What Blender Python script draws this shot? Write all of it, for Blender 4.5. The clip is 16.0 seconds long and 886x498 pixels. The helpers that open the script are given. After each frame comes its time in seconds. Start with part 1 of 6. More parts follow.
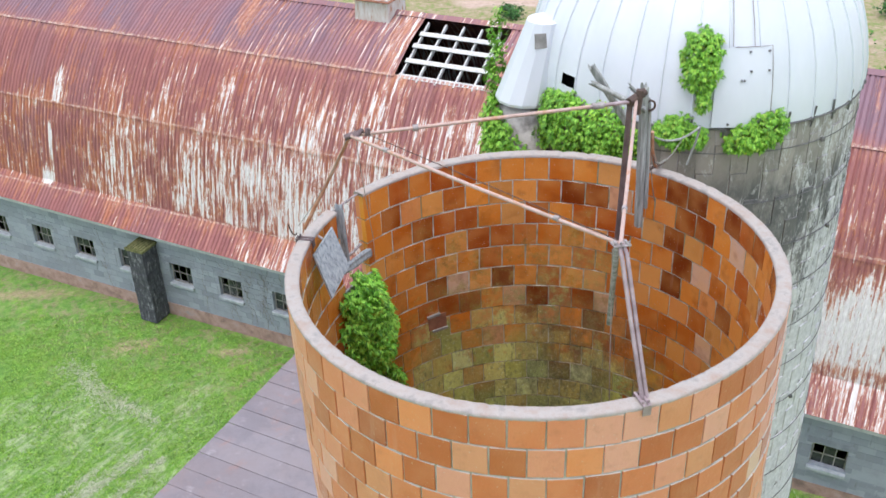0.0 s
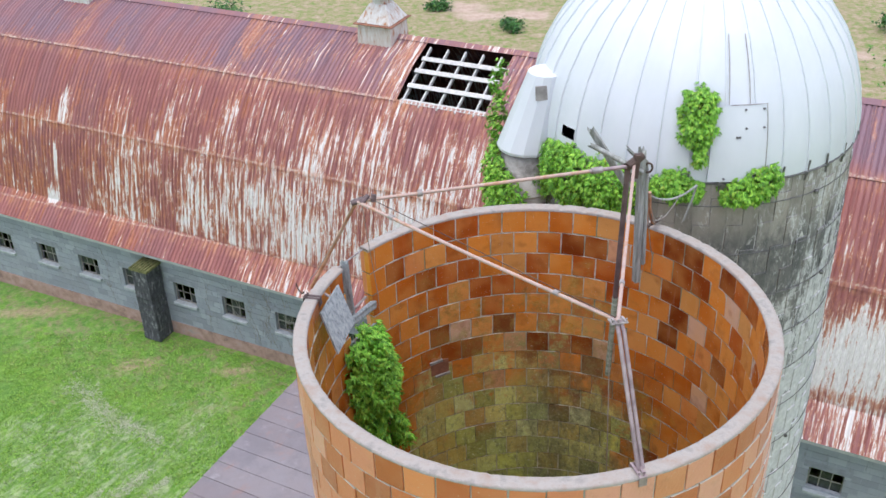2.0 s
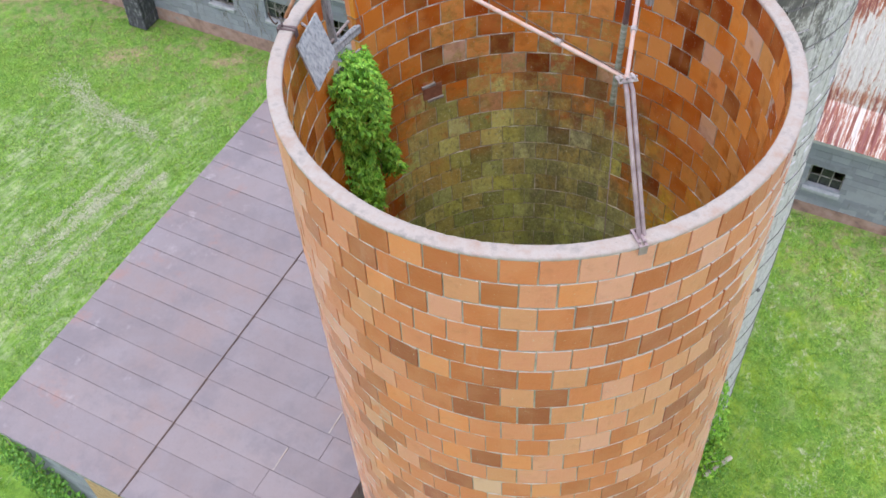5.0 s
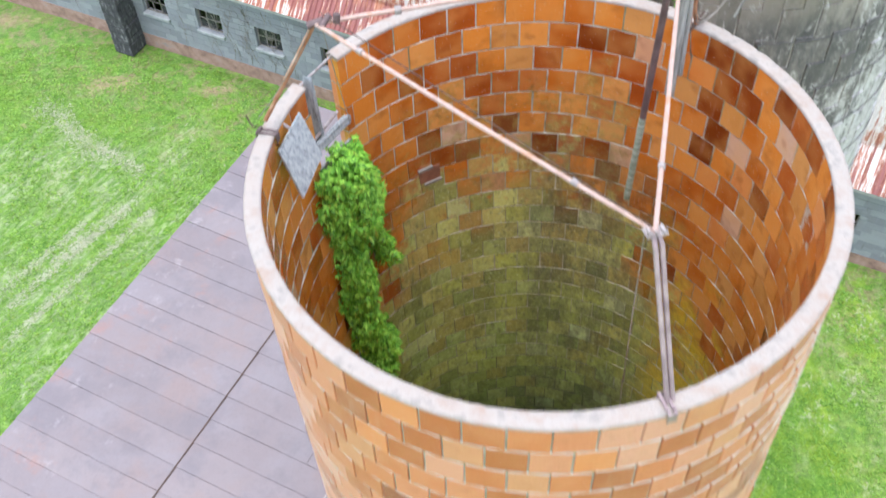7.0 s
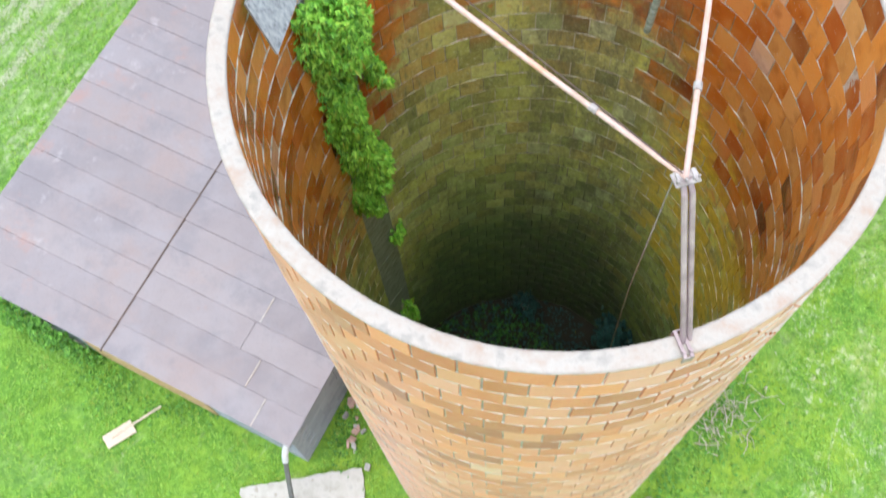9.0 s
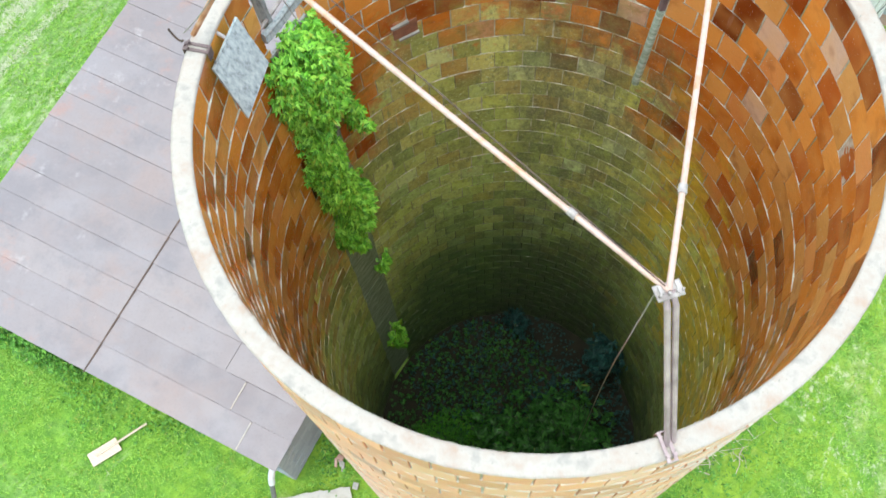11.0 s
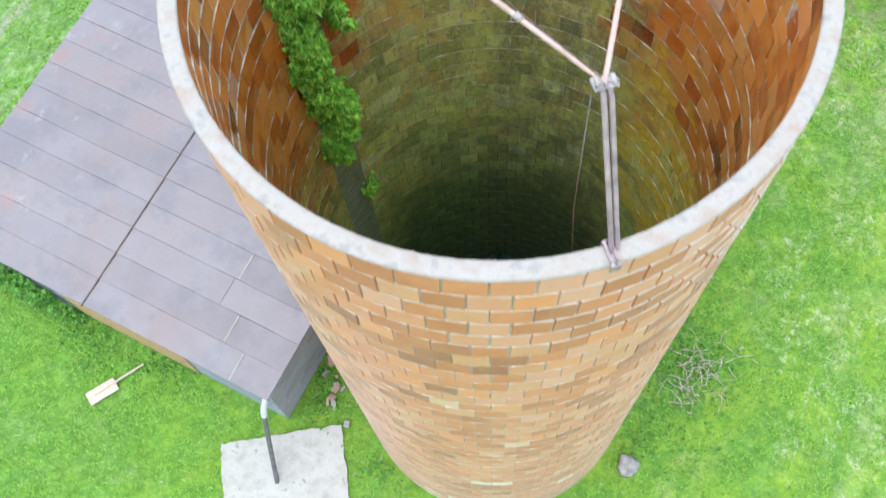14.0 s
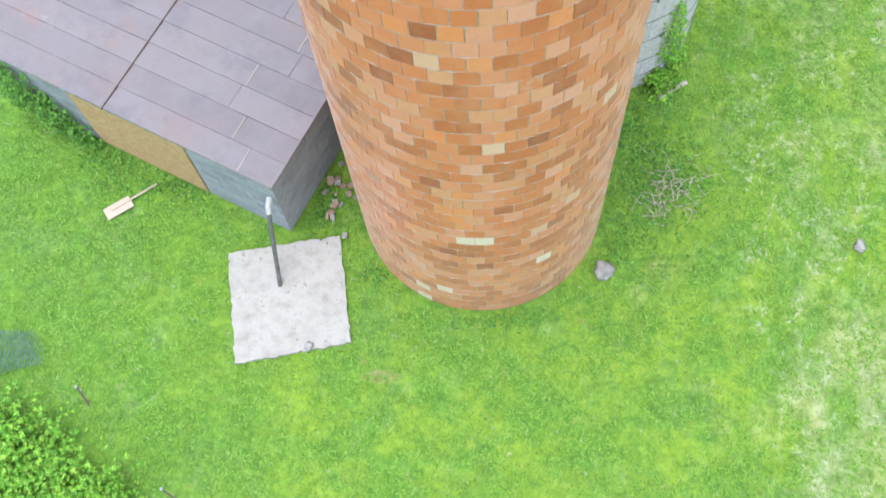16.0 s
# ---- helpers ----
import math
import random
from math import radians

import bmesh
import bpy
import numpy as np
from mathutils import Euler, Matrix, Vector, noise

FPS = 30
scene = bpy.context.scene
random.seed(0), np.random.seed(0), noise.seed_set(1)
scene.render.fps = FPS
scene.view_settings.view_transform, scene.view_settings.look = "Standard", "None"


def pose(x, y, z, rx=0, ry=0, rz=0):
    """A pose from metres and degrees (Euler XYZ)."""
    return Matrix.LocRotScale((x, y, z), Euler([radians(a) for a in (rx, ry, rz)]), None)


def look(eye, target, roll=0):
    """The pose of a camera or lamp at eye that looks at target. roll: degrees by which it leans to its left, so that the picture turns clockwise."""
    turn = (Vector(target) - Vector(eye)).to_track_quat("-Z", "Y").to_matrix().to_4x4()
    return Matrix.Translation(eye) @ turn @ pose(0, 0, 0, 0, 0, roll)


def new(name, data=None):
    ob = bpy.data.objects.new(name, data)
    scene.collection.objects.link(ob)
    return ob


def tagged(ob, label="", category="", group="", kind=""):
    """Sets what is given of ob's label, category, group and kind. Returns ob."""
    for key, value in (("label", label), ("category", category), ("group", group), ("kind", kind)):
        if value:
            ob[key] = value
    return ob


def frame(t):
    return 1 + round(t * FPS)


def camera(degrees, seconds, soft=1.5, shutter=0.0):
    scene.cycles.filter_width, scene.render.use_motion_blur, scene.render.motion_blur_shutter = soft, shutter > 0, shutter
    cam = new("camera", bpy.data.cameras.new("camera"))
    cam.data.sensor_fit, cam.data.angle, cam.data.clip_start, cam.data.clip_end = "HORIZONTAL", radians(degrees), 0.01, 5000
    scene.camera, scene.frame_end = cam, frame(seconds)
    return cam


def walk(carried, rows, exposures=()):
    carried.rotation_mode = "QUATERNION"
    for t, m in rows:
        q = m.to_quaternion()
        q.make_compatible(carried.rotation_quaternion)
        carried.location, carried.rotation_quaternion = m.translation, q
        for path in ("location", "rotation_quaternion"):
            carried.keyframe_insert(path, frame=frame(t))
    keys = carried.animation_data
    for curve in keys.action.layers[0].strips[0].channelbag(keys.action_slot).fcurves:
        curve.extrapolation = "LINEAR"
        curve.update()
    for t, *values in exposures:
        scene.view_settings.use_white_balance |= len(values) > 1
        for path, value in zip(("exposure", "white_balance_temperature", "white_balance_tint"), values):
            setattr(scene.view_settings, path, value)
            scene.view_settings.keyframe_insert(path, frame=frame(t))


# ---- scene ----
cam = camera(48.35, 16.0, shutter=0.5)
# seconds, eye x y z, yaw, tilt from straight down, lean
ROWS = [
    (0, -1.212, -8.105, 18.152, -0.99, 58.29, 1.53),
    (0.5, -1.21, -8.106, 18.43, -0.94, 58.33, 1.47),
    (1, -1.225, -8.103, 18.476, -0.92, 58.33, 1.42),
    (1.5, -1.221, -8.051, 18.586, -0.89, 58.35, 1.44),
    (2, -1.225, -8.043, 18.816, -0.91, 58.36, 1.42),
    (2.5, -1.225, -7.937, 18.838, -0.93, 58.33, 1.41),
    (3, -1.236, -7.596, 18.861, -0.91, 58.34, 1.39),
    (3.5, -1.226, -7.158, 18.889, -0.88, 58.34, 1.43),
    (4, -1.218, -7.029, 18.9, -0.87, 56.95, 1.26),
    (4.5, -1.144, -6.952, 18.83, -0.87, 46.63, 1.45),
    (4.7, -1.106, -6.993, 18.828, -0.81, 42.41, 1.55),
    (4.9, -1.09, -6.99, 18.826, -0.82, 39.7, 1.57),
    (5.2, -1.08, -6.95, 18.82, -0.85, 39.05, 1.6),
    (5.9, -1.06, -6.75, 18.815, -0.95, 38.99, 1.61),
    (6.8, -1.061, -5.932, 18.808, -1.02, 38.98, 1.61),
    (7, -1.078, -5.512, 18.792, -1.01, 38.98, 1.52),
    (7.5, -1.108, -4.451, 18.833, -0.94, 39.11, 1.39),
    (8, -1.1, -3.927, 18.822, -0.91, 39.01, 1.36),
    (8.5, -1.066, -3.848, 18.8, -1.03, 30.57, 1.48),
    (8.7, -1.05, -3.874, 18.81, -1.07, 26.15, 1.48),
    (8.9, -1.035, -3.88, 18.808, -1.06, 22.6, 1.42),
    (9.2, -1.01, -3.87, 18.804, -1.04, 20.6, 1.32),
    (9.9, -0.965, -3.74, 18.795, -1.01, 20.4, 1.15),
    (10.8, -0.898, -3.287, 18.785, -1, 20.38, 1.08),
    (11, -0.88, -3.164, 18.776, -1.04, 20.41, 1.17),
    (11.5, -0.857, -2.938, 18.745, -0.95, 20.4, 1.11),
    (12, -0.833, -2.91, 18.734, -1, 20.42, 1.11),
    (12.5, -0.78, -2.997, 18.754, -1.03, 20.4, 1.2),
    (13, -0.74, -3.259, 18.764, -1.04, 20.47, 1.23),
    (13.5, -0.7, -3.758, 18.795, -1.15, 20.57, 1.29),
    (14, -0.65, -4.361, 18.82, -0.89, 20.51, 1.27),
    (14.5, -0.631, -5.039, 18.845, -0.83, 20.51, 1.24),
    (15, -0.566, -5.942, 18.938, -0.84, 20.36, 1.4),
    (15.5, -0.533, -7.279, 18.92, -0.78, 20.5, 1.33),
    (16, -0.488, -8.298, 18.99, -0.79, 20.52, 1.31),
]
walk(cam, [(t, pose(x, y, z, a, roll, yaw)) for t, x, y, z, yaw, a, roll in ROWS],
     [(0, -0.02, 6400, 15), (3.5, -0.28, 6350, 15), (4.7, -0.07, 6450, 20), (7, 0.37, 6350, 14), (8.5, 0.43, 6380, 10), (11, 0.52, 6450, 0), (12.5, 0.54, 6300, 1), (13.8, 0.39, 6000, 4), (15, 0.25, 6150, 7), (16, 0.24, 6160, 10)])

# ---------------------------------------------------------------- light
SUN_EL, SUN_AZ = 79.0, 225.0
world = bpy.data.worlds.new("overcast_sky")
world.use_nodes = True
wn = world.node_tree.nodes
sky = wn.new("ShaderNodeTexSky")
sky.sky_type = "NISHITA"
sky.sun_disc = False
sky.sun_elevation, sky.sun_rotation = radians(SUN_EL), radians(SUN_AZ)
sky.air_density, sky.dust_density, sky.ozone_density = 1.0, 5.0, 1.0
wn["Background"].inputs["Strength"].default_value = 0.142
grey = wn.new("ShaderNodeMix")
grey.data_type = "RGBA"
grey.inputs["Factor"].default_value = 0.7
grey.inputs["B"].default_value = (9.8, 10.7, 12.6, 1)
world.node_tree.links.new(sky.outputs["Color"], grey.inputs["A"])
world.node_tree.links.new(grey.outputs["Result"], wn["Background"].inputs["Color"])
scene.world = world
sun_data = bpy.data.lights.new("sun", "SUN")
sun_data.energy, sun_data.angle, sun_data.color = 2.2, radians(50), (1.0, 0.98, 0.95)
sun = new("sun", sun_data)
az = radians(SUN_AZ)
sun.matrix_world = look((math.sin(az) * 40 * math.cos(radians(SUN_EL)), math.cos(az) * 40 * math.cos(radians(SUN_EL)), 40 * math.sin(radians(SUN_EL))), (0, 0, 0))


# ---------------------------------------------------------------- node helpers
class Nodes:
    """Short calls for building one node material."""

    def __init__(self, name, rough=0.7, metal=0.0):
        self.mat = bpy.data.materials.new(name)
        self.mat.use_nodes = True
        self.t = self.mat.node_tree
        self.bsdf = self.t.nodes["Principled BSDF"]
        self.bsdf.inputs["Roughness"].default_value = rough
        self.bsdf.inputs["Metallic"].default_value = metal
        self.geo = self.t.nodes.new("ShaderNodeNewGeometry")
        self.pos = self.geo.outputs["Position"]

    def put(self, socket, value):
        if isinstance(value, bpy.types.NodeSocket):
            self.t.links.new(value, socket)
        elif isinstance(value, tuple) and len(value) == 3 and socket.type == "RGBA":
            socket.default_value = (*value, 1)
        else:
            socket.default_value = value

    def noise(self, scale, detail=4.0, rough=0.55, vec=None, dist=0.0):
        n = self.t.nodes.new("ShaderNodeTexNoise")
        self.put(n.inputs["Vector"], vec or self.pos)
        n.inputs["Scale"].default_value, n.inputs["Detail"].default_value = scale, detail
        n.inputs["Roughness"].default_value, n.inputs["Distortion"].default_value = rough, dist
        return n.outputs["Fac"]

    def scaled(self, sx, sy, sz, rot=0.0, off=(0, 0, 0)):
        m = self.t.nodes.new("ShaderNodeMapping")
        m.vector_type = "POINT"
        self.put(m.inputs["Vector"], self.pos)
        r = self.t.nodes.new("ShaderNodeVectorRotate")
        r.rotation_type = "Z_AXIS"
        self.put(r.inputs["Vector"], self.pos)
        r.inputs["Angle"].default_value = radians(rot)
        self.put(m.inputs["Vector"], r.outputs["Vector"])
        m.inputs["Scale"].default_value = (sx, sy, sz)
        m.inputs["Location"].default_value = off
        return m.outputs["Vector"]

    def apart(self, r):
        """The position shifted by a tile's own random number, so that no pattern runs on from tile to tile."""
        c = self.t.nodes.new("ShaderNodeCombineXYZ")
        for k, f in enumerate((37.0, 53.0, 29.0)):
            self.put(c.inputs[k], self.math("MULTIPLY", r, f))
        v = self.t.nodes.new("ShaderNodeVectorMath")
        v.operation = "ADD"
        self.put(v.inputs[0], self.pos)
        self.put(v.inputs[1], c.outputs["Vector"])
        return v.outputs["Vector"]

    def step(self, value, lo, hi, a=0.0, b=1.0):
        n = self.t.nodes.new("ShaderNodeMapRange")
        n.interpolation_type = "SMOOTHSTEP"
        self.put(n.inputs["Value"], value)
        for key, v in (("From Min", lo), ("From Max", hi), ("To Min", a), ("To Max", b)):
            n.inputs[key].default_value = v
        return n.outputs["Result"]

    def mix(self, fac, a, b, mode="MIX"):
        n = self.t.nodes.new("ShaderNodeMix")
        n.data_type, n.blend_type = "RGBA", mode
        self.put(n.inputs["Factor"], fac)
        self.put(n.inputs["A"], a)
        self.put(n.inputs["B"], b)
        return n.outputs["Result"]

    def ramp(self, fac, stops, constant=False):
        n = self.t.nodes.new("ShaderNodeValToRGB")
        self.put(n.inputs["Fac"], fac)
        el = n.color_ramp.elements
        while len(el) < len(stops):
            el.new(0.5)
        for e, (p, c) in zip(el, stops):
            e.position, e.color = p, (*c, 1)
        n.color_ramp.interpolation = "CONSTANT" if constant else "LINEAR"
        return n.outputs["Color"]

    def math(self, op, a, b=0.0):
        n = self.t.nodes.new("ShaderNodeMath")
        n.operation = op
        self.put(n.inputs[0], a)
        self.put(n.inputs[1], b)
        return n.outputs["Value"]

    def xyz(self, vec=None):
        n = self.t.nodes.new("ShaderNodeSeparateXYZ")
        self.put(n.inputs["Vector"], vec or self.pos)
        return n.outputs["X"], n.outputs["Y"], n.outputs["Z"]

    def random(self, joined):
        if joined:
            return self.geo.outputs["Random Per Island"]
        return self.t.nodes.new("ShaderNodeObjectInfo").outputs["Random"]

    def done(self, color, rough=None, bump=None, strength=0.3, distance=0.01):
        self.put(self.bsdf.inputs["Base Color"], color)
        if rough is not None:
            self.put(self.bsdf.inputs["Roughness"], rough)
        if bump is not None:
            b = self.t.nodes.new("ShaderNodeBump")
            b.inputs["Strength"].default_value, b.inputs["Distance"].default_value = strength, distance
            self.put(b.inputs["Height"], bump)
            self.put(self.bsdf.inputs["Normal"], b.outputs["Normal"])
        return self.mat


LEAN, LEAN_Y = -0.0261, -0.0032   # the tile silo leans, metres per metre
SILO_H = 13.06
GLAZE = {
    "orange": [(0.0, (0.4, 0.09, 0.011)), (0.15, (0.54, 0.14, 0.016)), (0.4, (0.65, 0.195, 0.023)), (0.7, (0.72, 0.25, 0.038)), (0.9, (0.75, 0.31, 0.07)), (1.0, (0.74, 0.35, 0.11))],
    "dark": [(0.0, (0.17, 0.026, 0.004)), (0.6, (0.24, 0.04, 0.005)), (1.0, (0.31, 0.06, 0.007))],
    "red": [(0.0, (0.36, 0.07, 0.01)), (1.0, (0.5, 0.115, 0.018))],
    "pale": [(0.0, (0.5, 0.37, 0.27)), (0.5, (0.7, 0.46, 0.33)), (1.0, (0.66, 0.34, 0.18))],
    "bright": [(0.0, (0.78, 0.27, 0.04)), (1.0, (0.76, 0.32, 0.08))],
    "pink": [(0.0, (0.7, 0.235, 0.05)), (1.0, (0.72, 0.28, 0.09))],
    "tan": [(0.0, (0.6, 0.24, 0.05)), (1.0, (0.66, 0.32, 0.1))],
    "white": [(0.0, (0.6, 0.5, 0.4)), (1.0, (0.7, 0.6, 0.5))],
}
FACE = {
    "orange": [(0.0, (0.46, 0.13, 0.045)), (0.15, (0.53, 0.155, 0.058)), (0.4, (0.61, 0.188, 0.074)), (0.65, (0.65, 0.212, 0.09)), (0.85, (0.68, 0.255, 0.14)), (1.0, (0.7, 0.3, 0.19))],
    "dark": [(0.0, (0.32, 0.078, 0.036)), (1.0, (0.41, 0.108, 0.05))],
    "red": [(0.0, (0.4, 0.11, 0.05)), (0.5, (0.48, 0.13, 0.045)), (1.0, (0.52, 0.15, 0.055))],
    "pale": [(0.0, (0.68, 0.4, 0.27)), (1.0, (0.72, 0.5, 0.37))],
    "bright": [(0.0, (0.74, 0.24, 0.085)), (1.0, (0.73, 0.29, 0.125))],
    "pink": [(0.0, (0.7, 0.3, 0.19)), (1.0, (0.72, 0.35, 0.25))],
    "tan": [(0.0, (0.63, 0.25, 0.115)), (1.0, (0.68, 0.32, 0.185))],
    "white": [(0.0, (0.72, 0.6, 0.45)), (1.0, (0.8, 0.74, 0.64))],
}


def wall_depth(n):
    """Nodes for the silo wall: x and y from its axis, height, and the distance from the axis as at the rim."""
    x, y, z = n.xyz()
    cx, cy = n.math("SUBTRACT", x, n.math("MULTIPLY", z, LEAN)), n.math("SUBTRACT", y, n.math("MULTIPLY", z, LEAN_Y))
    rad = n.math("SQRT", n.math("ADD", n.math("MULTIPLY", cx, cx), n.math("MULTIPLY", cy, cy)))
    return cx, cy, z, n.math("SUBTRACT", rad, n.math("MULTIPLY", n.math("SUBTRACT", SILO_H, z), 0.009))


def damp_line(n, cx, z):
    """Height against the ragged line of the damp, which sinks toward the slot and the east side."""
    side = n.math("ADD", n.step(cx, -1.1, -2.1, 0.0, 2.7), n.step(cx, 0.9, 2.1, 0.0, 2.5))
    return n.math("ADD", n.math("ADD", z, n.math("MULTIPLY", n.noise(0.9, 4), 3.0)), n.math("SUBTRACT", side, 0.9))


def tile_material(name, joined, tone="orange"):
    n = Nodes(name)
    r = n.random(joined)
    other = n.math("FRACT", n.math("MULTIPLY", r, 17.3))
    third = n.math("FRACT", n.math("MULTIPLY", r, 91.7))
    cx, cy, z, rad = wall_depth(n)
    outer = n.step(rad, 2.31, 2.33)
    inside = n.math("SUBTRACT", 1.0, outer)
    own = n.apart(r)
    # glaze: soft light and dark patches on each tile imitate its glossy reflections
    base = n.ramp(r, GLAZE[tone])
    base = n.mix(n.step(n.noise(3.4, 1.5, 0.4, own), 0.35, 0.7, 0, 0.55), base, n.mix(0.55, base, (0.8, 0.4, 0.12)))
    base = n.mix(n.step(n.noise(4.3, 2, 0.5, n.apart(other)), 0.52, 0.75, 0, 0.6), base, n.mix(0.65, base, (0.22, 0.04, 0.006)))
    base = n.mix(n.step(n.noise(28, 5, 0.7), 0.52, 0.7, 0, 0.25), base, n.mix(0.5, base, (0.3, 0.12, 0.04)))
    # matt weathered face on the outside, pinkish with dust
    face = n.ramp(r, FACE[tone])
    face = n.mix(n.step(n.noise(3.0, 2, 0.5, own), 0.4, 0.72, 0, 0.4), face, n.mix(0.5, face, (0.74, 0.37, 0.2)))
    face = n.mix(n.step(n.noise(7.5, 6, 0.7), 0.5, 0.74, 0, 0.35), face, n.mix(0.55, face, (0.24, 0.085, 0.035)))
    face = n.mix(n.step(n.noise(0.8, 5, 0.65, n.scaled(1.3, 1.3, 0.6)), 0.52, 0.72, 0, 0.3), face, (0.66, 0.3, 0.18))
    face = n.mix(n.step(z, 4.5, 0.5, 0, 0.25), face, (0.58, 0.33, 0.18))
    base = n.mix(outer, base, face)
    # spalled faces show the pale clay body
    spall = n.math("MULTIPLY", n.step(third, 0.984, 0.986), n.step(n.noise(6, 4, 0.6, n.scaled(1, 1, 1, 15, (2, 5, 1))), 0.5, 0.53))
    base = n.mix(n.math("MULTIPLY", spall, n.math("SUBTRACT", 1.0, n.math("MULTIPLY", outer, 0.6))), base, n.ramp(n.noise(20, 4), [(0.3, (0.42, 0.33, 0.25)), (0.7, (0.62, 0.5, 0.41))]))
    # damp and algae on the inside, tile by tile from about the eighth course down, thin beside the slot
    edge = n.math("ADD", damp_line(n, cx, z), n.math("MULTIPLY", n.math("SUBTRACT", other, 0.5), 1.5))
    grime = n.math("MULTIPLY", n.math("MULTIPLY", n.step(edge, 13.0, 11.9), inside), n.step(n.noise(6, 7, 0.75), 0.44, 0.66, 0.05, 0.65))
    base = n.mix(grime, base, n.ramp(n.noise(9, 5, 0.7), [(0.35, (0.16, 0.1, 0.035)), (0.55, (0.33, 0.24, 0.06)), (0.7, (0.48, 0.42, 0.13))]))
    moss = n.math("MULTIPLY", n.step(edge, 12.0, 10.6), inside)
    algae = n.ramp(n.noise(6, 6, 0.75), [(0.36, (0.2, 0.22, 0.08)), (0.5, (0.5, 0.5, 0.14)), (0.62, (0.66, 0.66, 0.24))])
    algae = n.mix(n.step(n.noise(1.4, 4), 0.4, 0.64, 0, 0.6), algae, n.ramp(n.noise(7, 5, 0.7), [(0.35, (0.46, 0.38, 0.06)), (0.65, (0.74, 0.62, 0.1))]))
    algae = n.mix(n.step(edge, 10.6, 7.8, 0, 0.6), algae, n.ramp(n.noise(6, 5, 0.7), [(0.35, (0.15, 0.25, 0.07)), (0.55, (0.36, 0.5, 0.15)), (0.7, (0.54, 0.66, 0.24))]))
    algae = n.mix(n.step(edge, 8.0, 11.0, 0.45, 0.7), algae, n.ramp(third, [(0.0, (0.12, 0.13, 0.055)), (0.14, (0.3, 0.31, 0.09)), (0.28, (0.64, 0.6, 0.14)), (0.4, (0.36, 0.44, 0.2)), (0.52, (0.58, 0.32, 0.09)), (0.64, (0.72, 0.7, 0.28)), (0.78, (0.4, 0.2, 0.07)), (0.88, (0.5, 0.5, 0.2)), (1.0, (0.82, 0.82, 0.56))]))
    algae = n.mix(n.step(n.noise(9, 7, 0.78, n.scaled(1.4, 1.4, 0.7, 60, (1, 3, 8))), 0.52, 0.62, 0, 0.7), algae, (0.13, 0.16, 0.065))
    algae = n.mix(n.step(n.noise(26, 5, 0.75), 0.57, 0.66, 0, 0.75), algae, (0.76, 0.76, 0.58))
    algae = n.mix(n.step(n.noise(1.3, 6, 0.7, n.scaled(1.6, 1.6, 0.7, 75, (2, 2, 9))), 0.54, 0.66, 0, 0.45), algae, (0.13, 0.14, 0.065))
    speck = n.noise(21, 7, 0.8)
    algae = n.mix(n.step(speck, 0.38, 0.48, 0.4, 0), algae, n.mix(0.6, algae, (0.08, 0.1, 0.035)))
    algae = n.mix(n.step(speck, 0.54, 0.64, 0, 0.5), algae, n.mix(0.5, algae, (0.84, 0.84, 0.5)))
    algae = n.mix(1.0, algae, (1.12, 1.3, 1.2), "MULTIPLY")
    cover = n.step(n.math("ADD", n.math("ADD", n.noise(7, 5, 0.7), n.math("MULTIPLY", other, 0.3)), n.step(edge, 11.6, 9.4, 0.0, 0.3)), 0.5, 0.72, 0.15, 0.95)
    base = n.mix(n.math("MULTIPLY", moss, cover), base, algae)
    # dark green algae low down, the shade of the shaft put into its colour
    deep_shade = n.math("MULTIPLY", n.step(edge, 7.8, 3.6), inside)
    base = n.mix(n.math("MULTIPLY", deep_shade, 0.9), base, n.ramp(n.noise(5, 6, 0.7), [(0.32, (0.03, 0.07, 0.025)), (0.52, (0.075, 0.15, 0.05)), (0.68, (0.17, 0.28, 0.09))]))
    # dark speckled streaking on the north-east inner wall
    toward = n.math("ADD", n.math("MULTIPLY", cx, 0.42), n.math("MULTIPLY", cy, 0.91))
    dark_streak = n.math("MULTIPLY", n.math("MULTIPLY", n.step(toward, 2.0, 2.22), inside), n.math("MULTIPLY", n.step(z, 11.4, 10.2), n.step(n.noise(3.4, 8, 0.78, n.scaled(1.5, 1.5, 0.6)), 0.38, 0.6, 0.05, 0.6)))
    base = n.mix(dark_streak, base, n.ramp(n.noise(24, 5, 0.75), [(0.4, (0.06, 0.065, 0.04)), (0.58, (0.16, 0.16, 0.11)), (0.68, (0.5, 0.5, 0.42))]))
    # golden algae on the east side, brightened to paint in light from the west
    gold = n.math("MULTIPLY", n.math("MULTIPLY", n.step(cx, 1.3, 2.0), inside), n.math("MULTIPLY", n.step(edge, 7.0, 8.6), n.step(edge, 12.6, 11.4)))
    gold = n.math("MULTIPLY", gold, n.step(n.math("ADD", n.noise(3.2, 6, 0.7), n.math("MULTIPLY", other, 0.25)), 0.46, 0.68, 0.1, 0.9))
    base = n.mix(gold, base, n.ramp(n.noise(10, 5, 0.7), [(0.35, (0.52, 0.4, 0.04)), (0.6, (0.86, 0.66, 0.06))]))
    # lime runs and specks
    runs = n.step(n.noise(2.0, 4, vec=n.scaled(4, 4, 0.5)), 0.62, 0.8, 0, 0.2)
    base = n.mix(n.math("MULTIPLY", runs, n.step(z, 4, 13, 0.4, 0.8)), base, (0.62, 0.5, 0.4))
    base = n.mix(n.step(n.noise(55, 2), 0.68, 0.75, 0, 0.7), base, (0.62, 0.55, 0.46))
    # mortar smeared over the beds, darkened downward with the depth's shade in its colour
    smear = n.ramp(n.noise(7, 5, 0.7), [(0.36, (0.13, 0.115, 0.07)), (0.48, (0.38, 0.35, 0.27)), (0.64, (0.66, 0.64, 0.55))])
